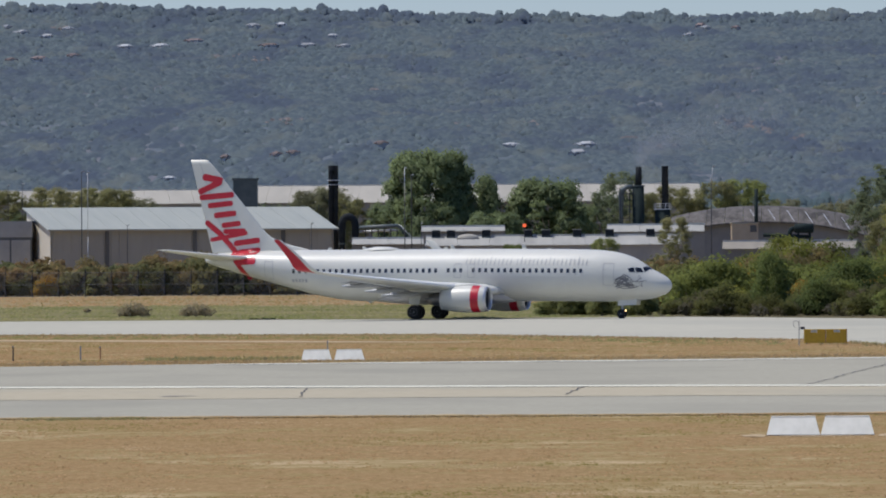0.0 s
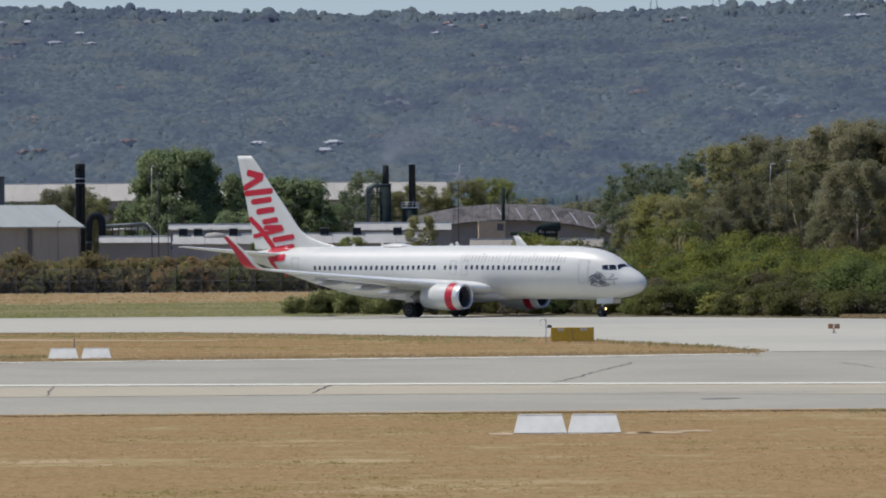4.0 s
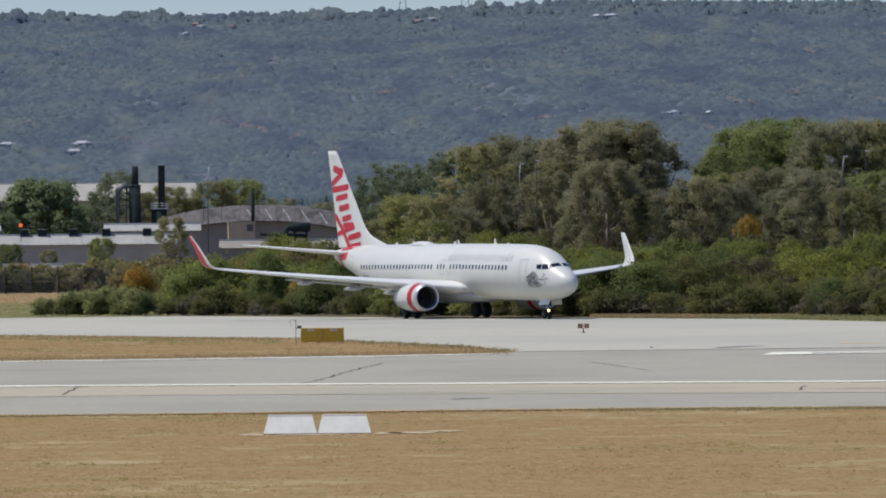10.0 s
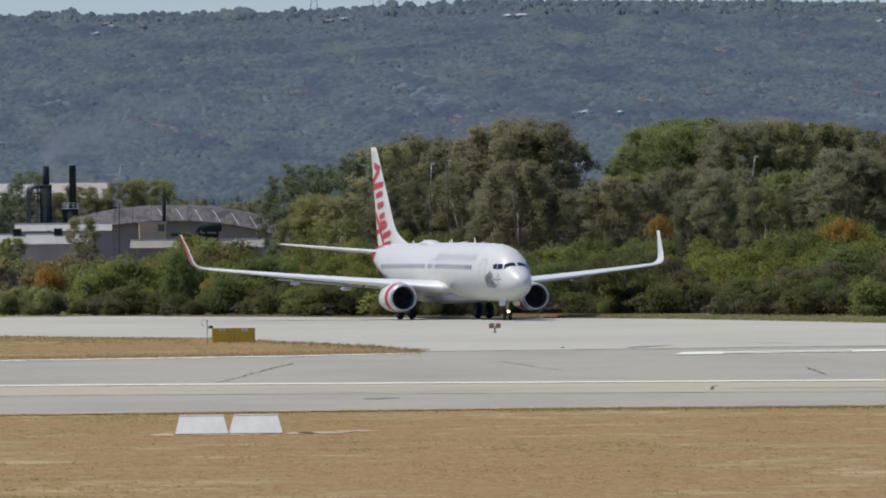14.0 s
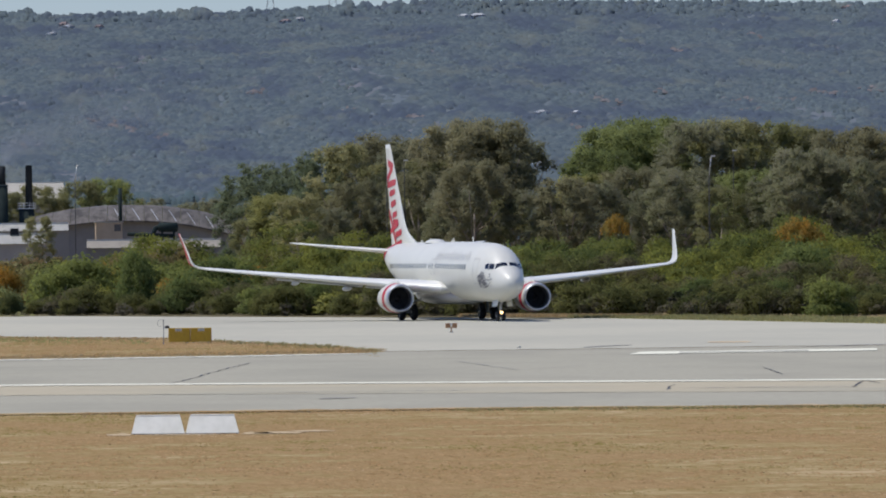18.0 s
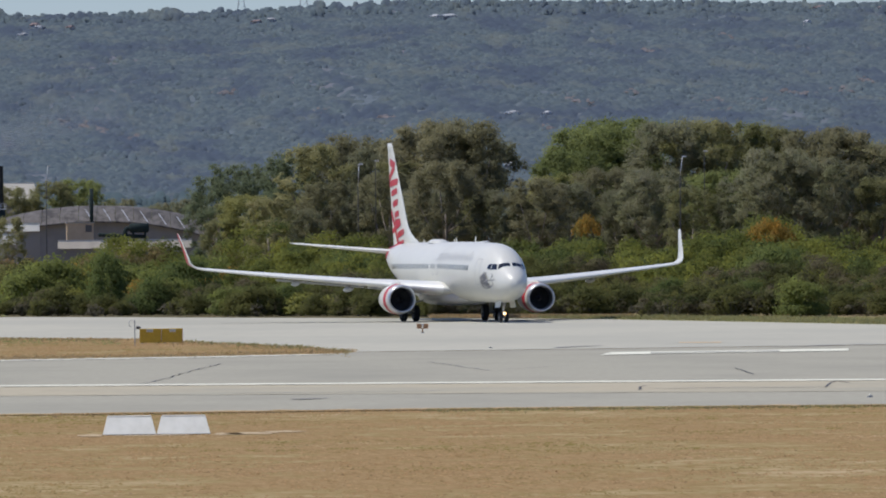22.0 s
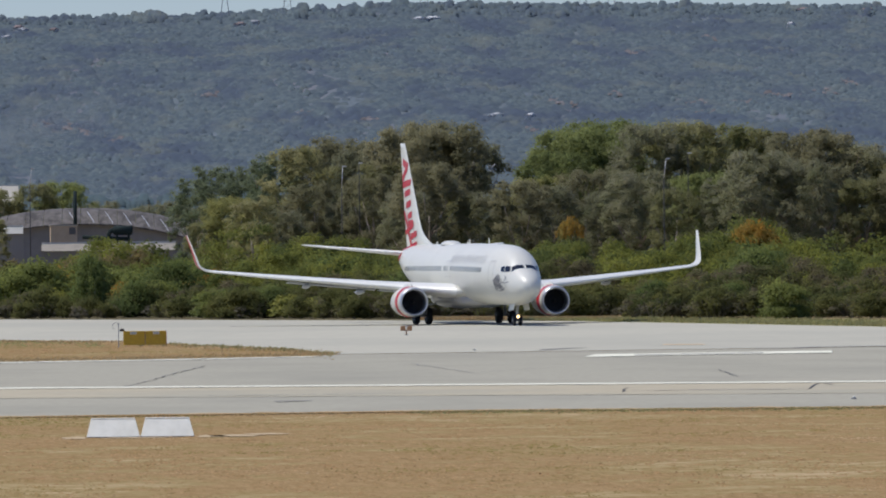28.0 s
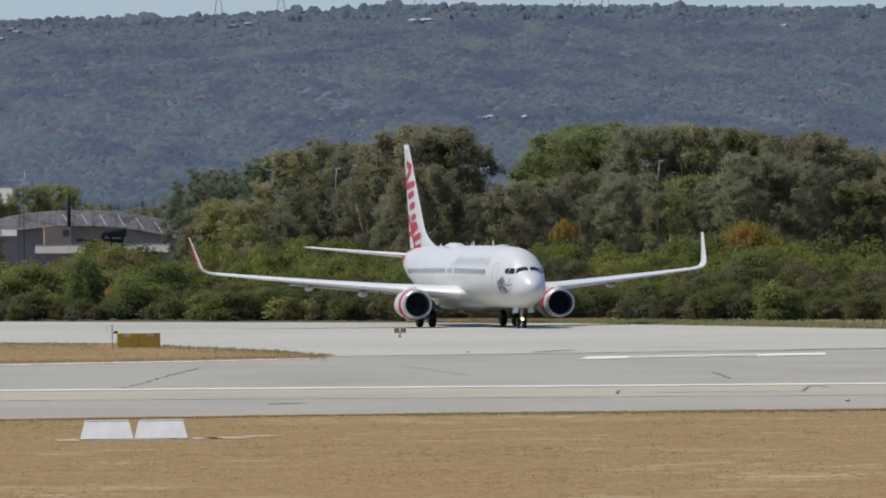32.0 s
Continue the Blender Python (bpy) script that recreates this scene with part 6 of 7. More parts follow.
for k in range(10):
    q = 2 * math.pi * k / 10
    on(t, "baluster", tube([(-0.35 + 1.42 * math.cos(q), 1.42 * math.sin(q), 12.5), (-0.35 + 1.42 * math.cos(q), 1.42 * math.sin(q), 13.35)], 0.04, 5), PALE_POLE)
on(t, "chimney", tube([(0.05, 0, 12.5), (0.05, 0, 19.3), (0.05, 0, 19.5)], [0.58, 0.55, 0.60], 16), STACK_BLACK, smooth=True)

# curved corrugated hall
t = thing("curved_hall", Matrix.Translation(spot(47.0, 1290)) @ pose(0, 0, 0, 0, 0, -3), "wide grey hall with a low curved corrugated roof", "factory")
W = 21.0
prof = [(W * u, 11.4 + 3.1 * (1 - abs(u) ** 2.2)) for u in np.linspace(-1, 1, 25)]
on(t, "front_wall", fix(loft([[Vector((x, y, z)) for x, z in [(-W, 0)] + [(p[0], p[1] - 3.5) for p in prof] + [(W, 0)]] for y in (0, 0.3)])), WALL_DUSK, "dark grey curved front wall")
for k in range(12):
    a, b, c = prof[2 * k], prof[2 * k + 1], prof[2 * k + 2]
    on(t, "roof_bay", fix(loft([[Vector((p[0] - q, y, p[1] - dz - e)) for p, q, e in ((a, 0, 0), (b, 0, 0), (c, 0.08, 0), (c, 0.08, 0.3), (b, 0, 0.3), (a, 0, 0.3))] for y, dz in ((-1.2, 3.2), (5, 1.7), (14, 0.4), (26, 0.0))])), ROOF_RUST)
    p, q = (a, c) if k % 2 else (c, a)
    if 4 < k < 11:
        on(t, "roof_brace", tube([(b[0] + 0.9, -1.35, b[1] - 3.05), (b[0], 4.8, b[1] - 1.6), (b[0] - 0.5, 9.0, b[1] - 0.85)], 0.07, 5), PALE_POLE, "pale steel brace")
on(t, "vent_pipe", tube([(-1.0, -2, 8), (-1.0, -2, 17.5)], 0.36, 12), STACK_GREEN, "dark vent pipe", smooth=True)
# brown plant room and green tank in front of it
t = thing("plant_room", Matrix.Translation(spot(42.6, 1180)), "small pale brown plant room", "hut")
on(t, "wall", box(0, 4.6, 0, 4, 0, 10.4), WALL_TAN)
on(t, "roof", box(-0.2, 4.8, -0.2, 4.2, 10.4, 10.6), FAR_ROOF)
on(t, "louvre", box(3.2, 4.3, -0.06, 0, 8.9, 10.1), PIPE_TRIM)
t = thing("green_tank", Matrix.Translation(spot(53.2, 1169.5, 0.06)), "dark green horizontal tank on a stand with a pipe", "tank")
on(t, "shell", tube([(-1.7, 0, 9.4), (-1.5, 0, 9.4), (1.5, 0, 9.4), (1.7, 0, 9.4)], [0.5, 0.8, 0.8, 0.5], 16), STACK_GREEN, smooth=True)
for x in (-1.0, 1.0):
    on(t, "stand", box(x - 0.18, x + 0.18, -0.6, 0.6, 0, 8.75), STACK_GREEN)
on(t, "elbow", tube([(-1.6, 0, 9.4), (-2.2, 0, 9.2), (-2.45, 0, 8.7), (-2.45, 0, 8.0)], 0.42, 12), STACK_GREEN, smooth=True)
on(t, "pipe", tube([(-7.0, 0, 8.3), (-1.0, 0, 8.0), (1.2, 0, 7.9)], 0.34, 10), STACK_GREEN, smooth=True)
low_range("pale_store", 41.2, 61.0, 1165, 6.1, 7.3, 9, WALL_DUSK, ROOF_DUST, "low store with a dusty pale roof")

# far white-roofed warehouses
low_range("warehouse", -90, -33, 1480, 17.0, 20.2, 60, FAR_WALL, FAR_ROOF, "far long warehouse with a white roof")
low_range("warehouse", -29.5, 38.5, 1500, 17.2, 21.2, 60, FAR_WALL, FAR_ROOF, "far long warehouse with a pale weathered roof")

# lamp masts
def mast(a, d, top, label, r=0.11, pale_from=None, arm=0.0, mat_=POLE):
    t = thing("lamp_mast", Matrix.Translation(spot(a, d)), label, "lamp post", "lamp masts")
    z = top if pale_from is None else pale_from
    r *= 0.5
    on(t, "pole", tube([(0, 0, -0.2), (0, 0, z)], [r * 1.3, r], 8), mat_, smooth=True)
    # sunlit upper length is put in as a paler material than below
    if pale_from is not None:
        on(t, "upper_pole", tube([(0, 0, z), (arm, 0, top)], [r, r * 0.8], 8), PALE_POLE, "upper pole, sunlit look painted pale", smooth=True)
    on(t, "lamp_head", box(arm - 0.06, arm + 0.36, -0.12, 0.12, top - 0.05, top + 0.08, 0.03), PALE_POLE)
    return t


mast(-53.2, 940, 17.0, "dark slender lamp mast")
mast(-52.3, 955, 17.1, "tall pale lamp mast", 0.07, 8.0, 0.0, PALE_POLE)
mast(-5.6, 980, 17.8, "tall lamp mast with a pale top", 0.12, 13.0)
mast(-4.6, 1000, 17.0, "dark slender lamp mast")
mast(39.6, 1000, 18.0, "tall lamp mast with a pale leaning top", 0.12, 15.5, 0.25)
mast(85.5, 655, 13.3, "tall lamp mast with a pale leaning top", 0.09, 11.2, 0.13)
mast(88.1, 670, 13.8, "dark slender lamp mast", 0.07)
mast(133.0, 655, 13.7, "tall lamp mast with a pale leaning top", 0.09, 11.8, 0.26)
mast(136.6, 668, 14.4, "dark slender lamp mast", 0.07)
for a, d, top in ((-64.0, 1120, 17.2), (-61.9, 1120, 17.4), (-46.5, 985, 9.8), (-19.4, 985, 9.9), (-3.2, 1030, 10.0)):
    mast(a, d, top, "slender dark street lamp post", 0.08)

# houses on the hills: bearing, distance up the slope, width, white or tiled roof
YARD_TREES = []


def house(a, d, w, roof, label):
    x, y = d * math.sin(a / 1000), d * math.cos(a / 1000)
    z = hill_height(x, y) - 0.3
    t = thing("house", pose(x, y, z, 0, 0, RNG.uniform(-50, -12)), label, "house", "hill houses")
    w = w * 0.36 * d / 4200
    h, dp, up = 1.7, 6.5, RNG.uniform(0.9, 1.4)
    hip = [Vector((w / 2 + 0.25, -dp / 2 - 0.25, h - 0.1)), Vector((w / 2 + 0.25, dp / 2 + 0.25, h - 0.1)), Vector((-w / 2 - 0.25, dp / 2 + 0.25, h - 0.1)), Vector((-w / 2 - 0.25, -dp / 2 - 0.25, h - 0.1))]
    r0, r1 = Vector((w * 0.34, 0, h + up)), Vector((-w * 0.34, 0, h + up))
    on(t, "wall", box(-w / 2, w / 2, -dp / 2, dp / 2, -5, h), HOUSE_WALL)
    on(t, "roof", fix((hip + [r0, r1], [(0, 1, 4), (1, 2, 5, 4), (2, 3, 5), (3, 0, 4, 5), (3, 2, 1, 0)])), roof)
    side = RNG.choice([-1, 1])
    x0, x1 = sorted((side * w * 0.12, side * w * 0.58))
    on(t, "wing", box(x0, x1, -dp / 2 - 2.4, -dp / 2, -5, h * 0.55), HOUSE_WALL)
    on(t, "wing_roof", fix(loft([[Vector((x0 - 0.4, y_, h * 0.5)), Vector(((x0 + x1) / 2, y_, h * 0.5 + 1.2)), Vector((x1 + 0.4, y_, h * 0.5)), Vector(((x0 + x1) / 2, y_, h * 0.5 + 0.2))] for y_ in (-dp / 2 - 2.9, -dp / 2 + 0.9)])), roof)
    for k in range(3):
        on(t, "window", box(-w * 0.42 + k * w * 0.22, -w * 0.30 + k * w * 0.22, -dp / 2 - 0.08, -dp / 2, 0.3, 1.1), WALL_DARK)
    # crowns placed on the camera's side to hide the walls from view
    for _ in range(5):
        r = RNG.uniform(1.2, 2.4)
        q = RNG.uniform(-0.9, 0.9) * w
        YARD_TREES.extend(far_tree(x + q, y - dp - RNG.uniform(2, 9), z - 1.3 - 0.9 * (abs(q) < w * 0.5), r, 2, 1.0))
    return t


def up_slope(a, el):
    """Distance at which the hillside stands at this elevation (milliradians) over the eye."""
    for d in range(3100, 4700, 6):
        if (hill_height(d * math.sin(a / 1000), d * math.cos(a / 1000)) - EYE) / d * 1000 >= el:
            return d
    return 4600


for a, el, w in ((-61.7, 33.3, 14), (-58.0, 32.8, 17), (-55.0, 33.8, 15), (-46.6, 31.2, 20), (-41.4, 31.2, 26), (-27.8, 34.2, 22), (-23.6, 34.2, 13), (-19.7, 31.2, 26), (-16.0, 32.6, 15), (-14.3, 31.1, 14), (10.2, 16.2, 22), (21.3, 16.3, 26), (20.0, 15.1, 24),
                 (-40.2, 11.6, 17), (99.2, 34.6, 22), (97.2, 34.5, 12), (73.0, 34.2, 14), (108.6, 20.0, 14), (113.6, 20.0, 9), (108.1, 12.4, 14), (38.9, 33.5, 13), (36.6, 32.4, 10), (-64.0, 34.2, 12), (152.0, 33.0, 8)):
    house(a, up_slope(a, el), w, HOUSE_ROOF, "hillside house with a pale roof among trees")
for a, el, w in ((-54.3, 29.9, 18), (-63.4, 29.3, 15), (-59.3, 29.5, 26), (-36.4, 32.0, 24), (-25.3, 31.2, 28), (38.2, 33.8, 13), (-24.4, 15.0, 14), (-22.0, 15.3, 17), (-32.0, 14.6, 12), (-9.0, 16.6, 20), (163.3, 35.0, 18), (70.9, 34.0, 13), (43.4, 33.4, 10), (154, 35.2, 14)):
    house(a, up_slope(a, el), w, TILE_ROOF, "hillside house with a terracotta roof among trees")


for _ in range(520):      # taller garden trees between the upper houses
    a, el = RNG.uniform(-72, -4), RNG.uniform(27.5, 36.5)
    if el > 28.5 + 3 * noise.noise(Vector((a / 9, 1.0, 0))):
        d = up_slope(a, el)
        x, y = d * math.sin(a / 1000), d * math.cos(a / 1000)
        r = RNG.uniform(1.6, 3.4)
        YARD_TREES.extend(far_tree(x, y, hill_height(x, y) - 0.4, r, 3, RNG.uniform(0.8, 1.1)))


ROCKS = []


def outcrop(a, el, w, h):
    """Bare broken rock on the slope: a scatter of low uneven boulders."""
    d = up_slope(a, el)
    x, y = d * math.sin(a / 1000), d * math.cos(a / 1000)
    for _ in range(int(9 + 1.2 * w)):
        px, py = RNG.normal() * w * 0.3, RNG.normal() * h * 2.2
        r = abs(RNG.normal()) * 0.8 + 0.6
        ROCKS.append((x + px, y + py, hill_height(x + px, y + py) - 0.5, r, r * RNG.uniform(0.45, 0.85)))


for a, el, w, h in ((42.3, 19.7, 10, 4), (45.6, 19.1, 10, 5), (47.9, 18.5, 9, 5), (-23.5, 20.4, 16, 3), (13.5, 19.8, 12, 3), (3.1, 19.6, 9, 2.5), (27.3, 17.3, 14, 6), (33.1, 16.4, 10, 4), (52.2, 17.3, 11, 3), (137.4, 22.1, 14, 4), (139.8, 20.5, 16, 5), (145.0, 22.0, 13, 3),
                    (150.3, 23.0, 16, 3), (157.4, 23.3, 14, 4), (160.3, 24.7, 8, 3), (126.2, 23.4, 8, 2.5), (113.6, 18.4, 7, 5), (140.4, 31.4, 6, 4), (-26.8, 29.4, 16, 4), (-33, 30.0, 18, 2.5), (-55.9, 34.2, 14, 3), (128.7, 29.4, 8, 2.5), (118.4, 22.2, 14, 3), (66.0, 24.0, 10, 2.5), (80, 21, 8, 2), (90, 20, 8, 2), (-10, 25.0, 10, 2)):
    outcrop(a, el, w, h)


domes("rock_outcrop", ROCKS, ROCK, "bare pinkish broken rock on the hillside", "rock", sides=6, rough=0.25)
domes("yard_trees", YARD_TREES, HAZED_WOODLAND, "garden trees among the hillside houses, some placed to hide walls", "woodland", FULL_CROWN, sides=7)


def pylon(a, h):
    """Lattice power pylon on the crest."""
    d = 4560
    x, y = d * math.sin(a / 1000), d * math.cos(a / 1000)
    t = thing("power_pylon", pose(x, y, hill_height(x, y)), "distant grey lattice power pylon on the ridge", "pylon", "ridge pylons")
    for sx in (-1, 1):
        for sy in (-1, 1):
            on(t, "leg", tube([(3 * sx, 3 * sy, 0), (0.8 * sx, 0.8 * sy, h * 0.7), (0.2 * sx, 0.2 * sy, h)], 0.13, 5), STEEL)
    for k in range(5):
        z = h * (0.1 + 0.17 * k)
        w = float(np.interp(z, [0, h * 0.7, h], [3, 0.8, 0.2]))
        on(t, "brace", tube([(-w, -w, z), (w * 0.8, -w * 0.8, z + h * 0.15)], 0.09, 4), STEEL)
    for z in (0.7, 0.82, 0.94):
        on(t, "cross_arm", tube([(-3.4, 0, h * z), (3.4, 0, h * z)], 0.1, 4), STEEL)


for a, h in ((68.6, 26), (77.8, 30), (98.0, 26), (121.4, 28), (125.6, 24)):
    pylon(a, h)

# smoke drifting from the kiln: thin wisps of fine flakes
def wisp(a, z, d, w, h, n):
    p = spot(a, d)
    q = RNG.normal(size=(n, 3)) * np.array([w, 3, h])
    c = q + np.array([p.x, p.y, z])
    s = RNG.uniform(0.02, 0.042, n)[:, None]
    u, v = RNG.normal(size=(n, 3)), RNG.normal(size=(n, 3))
    vs = np.stack([c, c + u * s, c + v * s], 1).reshape(-1, 3)
    return tagged(part("smoke_wisp", (vs, np.arange(len(vs)).reshape(-1, 3)), SMOKE), "thin pale smoke drifting from the kiln chimney", "smoke", kind="stuff")


for k, (a, z, w, h, n) in enumerate(((29.3, 20.6, 0.6, 0.7, 900), (30.2, 22.2, 1.2, 0.9, 1500), (32.2, 23.6, 2.2, 1.1, 2200), (35.5, 24.8, 3.2, 1.5, 2600), (41, 26.5, 4.0, 1.9, 3000), (48, 28.5, 4.6, 2.2, 2800))):
    wisp(a, z, 1108, w, h, n * 5)

# ---- airfield furniture ----
def gable_marker():
    t = thing("gable_marker", pose(0, 0, 0), "white hipped runway strip marker lying on the grass", "marker", "white strip markers")
    L, W, R, h = 1.39, 0.80, 1.15, 0.47
    base = [Vector((-L / 2, -W / 2, 0)), Vector((L / 2, -W / 2, 0)), Vector((L / 2, W / 2, 0)), Vector((-L / 2, W / 2, 0))]
    r0, r1 = Vector((-R / 2, 0, h)), Vector((R / 2, 0, h))
    up = Vector((0, 0, 0.012))
    for f in ((base[0], base[1], r1, r0), (base[2], base[3], r0, r1), (base[1], base[2], r1), (base[3], base[0], r0)):
        nrm = (f[1] - f[0]).cross(f[2] - f[0]).normalized() * 0.008
        part("panel", fix(loft([[p + up for p in f], [p + up + nrm for p in f]])), MARKER_WHITE, t)
    part("ridge_cap", tube([r0 + up, r1 + up], 0.026, 8), MARKER_WHITE, t)
    part("skid", box(-L / 2 - 0.03, L / 2 + 0.03, -W / 2 - 0.03, -W / 2 + 0.01, -0.02, 0.02), POLE, t, "dark base rail")
    return t


gm = gable_marker()
for a, d in ((51.45, 179.2), (59.42, 179.2), (-18.75, 316), (-13.9, 316)):
    copy_thing(gm, Matrix.Translation(spot(a, d)) @ pose(0, 0, 0, 0, 0, -a * 0.0573 + RNG.uniform(-1, 1)))
drop_proto(gm)

# yellow guidance sign, backs of two cabinets on short legs
t = thing("guidance_sign", Matrix.Translation(spot(56.27, 363.5)), "yellow double-cabinet taxiway guidance sign on short legs", "sign")
for x0, x1, lab in ((-1.15, 0.01, -0.62), (0.03, 1.15, 0.60)):
    cab = part("cabinet", box(x0, x1, -0.13, 0.13, 0.06, 0.80, 0.015), SIGN_YELLOW, t, "yellow sheet-metal cabinet")
    part("label_plate", box(lab - 0.17, lab + 0.17, -0.142, -0.132, 0.62, 0.77), LINE_WHITE, cab, "small white label plate")
    for k in range(2):
        part("print_bar", box(lab - 0.13, lab + 0.13, -0.147, -0.143, 0.65 + 0.055 * k, 0.675 + 0.055 * k), GREY_PAINT_AND_SHADE, cab)
    part("rim", box(x0, x1, -0.15, -0.131, 0.055, 0.09), SIGN_YELLOW, cab)
    part("rim", box(x1 - 0.03, x1, -0.15, -0.131, 0.09, 0.8), SIGN_BROWN, cab)
for x in (-1.0, -0.15, 0.2, 1.0):
    part("leg", tube([(x, 0, -0.1), (x, 0, 0.08)], 0.03, 8), STEEL, t)
part("side_plate", box(-1.19, -1.152, -0.1, 0.1, 0.33, 0.47), LINE_WHITE, t)
t = thing("wind_post", Matrix.Translation(spot(52.4, 357)), "thin grey post with a small lamp bracket", "post")
part("pole", tube([(0, 0, -0.1), (0, 0, 1.32)], 0.022, 8), STEEL, t)
part("hoop", tube([(-0.16 + 0.16 * math.cos(q), 0, 1.15 + 0.18 * math.sin(q)) for q in [0.6 * k for k in range(9)]], 0.012, 5), STEEL, t)
part("bracket", tube([(0, 0, 0.86), (0.12, 0, 0.92)], 0.026, 6), STEEL, t)
part("lamp", box(0.08, 0.30, -0.07, 0.07, 0.86, 1.0, 0.03), POLE, t, "small dark lamp")

# small double sign on one leg on the taxiway
t = thing("taxi_marker", Matrix.Translation(spot(94.8, 396.5)), "small brown double marker board on one leg", "sign")
part("leg", tube([(0, 0, 0), (0, 0, 0.32)], [0.05, 0.035], 8), SIGN_BROWN, t)
part("foot", tube([(0, 0, 0.02), (0, 0, 0.06)], 0.12, 12), STEEL, t)
for sx in (-1, 1):
    part("board", box(0.19 * sx - 0.15, 0.19 * sx + 0.15, -0.05, 0.05, 0.28, 0.56, 0.02), SIGN_BROWN, t, "brown marker board")
part("lens", tube([(0, -0.07, 0.50), (0, -0.02, 0.50)], 0.07, 12), MARKER_WHITE, t, "pale round lens")

# stakes in the grass island
for a, d, h, m_ in ((-63.4, 318.6, 0.68, POLE), (-53.5, 322.7, 0.6, STEEL), (-50.6, 322.3, 0.58, SIGN_BROWN), (-17.1, 346, 0.5, STEEL)):
    t = thing("marker_stake", Matrix.Translation(spot(a, d)), "thin weathered marker stake in dry grass", "stake", "grass stakes")
    part("shaft", tube([(0, 0, -0.1), (0, 0, h)], 0.035, 8), m_, t)
    part("cap", tube([(0, 0, h), (0, 0, h + 0.05)], 0.045, 8), STEEL, t)
# inset runway edge lights
for a, d in ((104.8, 331.2), (160.6, 214.0)):
    t = thing("edge_light", Matrix.Translation(spot(a, d, 0.03)), "small pale inset runway edge light", "lamp", "edge lights")
    part("base", tube([(0, 0, -0.03), (0, 0, 0.035)], 0.09, 14), STEEL, t)
    part("lens", tube([(0, 0, 0.035), (0, 0, 0.075), (0, 0, 0.085)], [0.045, 0.038, 0.015], 12), MARKER_WHITE, t, smooth=True)


# sealed cracks and streaks in the pavement
def crack(pts, w, label, mat_=CRACK, z=0.046):
    p = []
    for (a0, d0), (a1, d1) in zip(pts, pts[1:]):
        q0, q1 = spot(a0, d0), spot(a1, d1)
        n = max(2, int((q1 - q0).length / 1.6))
        p += [q0.lerp(q1, k / n) for k in range(n)]
    p.append(spot(*pts[-1]))
    rings = []
    for i, c in enumerate(p):
        d = (p[min(i + 1, len(p) - 1)] - p[max(i - 1, 0)]).normalized()
        nrm = Vector((-d.y, d.x, 0))
        ww = (w if w >= 0.2 else w * 0.62) * RNG.uniform(0.55, 1.25) * (0.5 if i in (0, len(p) - 1) else 1)
        c = c + nrm * RNG.uniform(-0.5, 0.5) * w
        rings.append([c - nrm * ww / 2 + Vector((0, 0, z)), c + nrm * ww / 2 + Vector((0, 0, z))])
    bm = fix(loft(rings, cap=False, closed=False))
    for f in bm.faces:
        if f.normal.z < 0:
            f.normal_flip()
    return tagged(part("pavement_crack", bm, mat_), label, "crack", kind="structure")


crack([(53.2, 246.9), (56.0, 255.6), (60.2, 272.4), (65.2, 292.9)], 0.11, "long dark sealed crack across the runway")
crack([(17.7, 231.6), (20.7, 246.2)], 0.12, "dark sealed crack in the tan strip")
crack([(-21.2, 230.7), (-20.8, 238.4), (-20.0, 246.6)], 0.09, "dark crack in the tan strip")
crack([(140.7, 269.2), (143.5, 254.3)], 0.11, "short dark crack in the runway")
crack([(126.4, 227.9), (127.4, 235.3)], 0.14, "short dark crack in the tan strip")
crack([(154.0, 229.3), (154.7, 235.9), (155.9, 239.7), (158.0, 235.5)], 0.12, "bent dark crack in the tan strip")
crack([(128.1, 229.5), (138.9, 230.1), (154.0, 229.3)], 0.35, "thin dark seam along the tan strip", RUBBER_MARK)
crack([(74.9, 219.1), (81.2, 219.4)], 1.1, "dark streak on the grey shoulder", RUBBER_MARK)
crack([(65.6, 229.6), (77.6, 229.0), (97.3, 229.9)], 0.2, "thin seam along the shoulder", RUBBER_MARK)
crack([(95.6, 290.8), (104.8, 267.3), (116.5, 278.5)], 0.10, "faint crack in the runway", RUBBER_MARK)
crack([(114.8, 328.8), (120.7, 335.2)], 0.6, "dark rubber streak on the taxiway", RUBBER_MARK)
crack([(146.4, 325.1), (161.2, 329.2), (175, 331)], 0.9, "dark rubber streak on the taxiway", RUBBER_MARK)
crack([(-42.1, 232.9), (-36.3, 233.4)], 0.7, "dark streak on the shoulder", RUBBER_MARK)

# boundary fence
t = thing("boundary_fence", pose(0, 0, 0), "tall wire airfield boundary fence on dark posts", "fence")
prev = None
for k, a in enumerate(np.arange(-80, 27, 3.9)):
    p = spot(a, 872)
    part("post", tube([p + Vector((0, 0, -0.2)), p + Vector((0, 0, 3.2)), p + Vector((0, -0.35, 3.55))], 0.06, 6), POLE, t)
    if prev is not None:
        for z in (0.15, 1.6, 3.15):
            part("rail", tube([prev + Vector((0, 0, z)), p + Vector((0, 0, z))], 0.03, 5), WIRE, t)
        wires = bmesh.new()
        for j in range(15):
            for s in (0, 1):
                u0, u1 = j / 15, min((j + 5) / 15, 1)
                z0, z1 = (0.15, 3.15) if s else (3.15, 0.15)
                q0, q1 = prev.lerp(p, u0), prev.lerp(p, u1)
                c = [wires.verts.new(v) for v in (q0 + Vector((0, 0, z0)), q0 + Vector((0.026, 0, z0)), q1 + Vector((0.026, 0, z1)), q1 + Vector((0, 0, z1)))]
                wires.faces.new(c)
        part("wire_mesh", wires, WIRE, t, "diagonal fence wire")
    prev = p

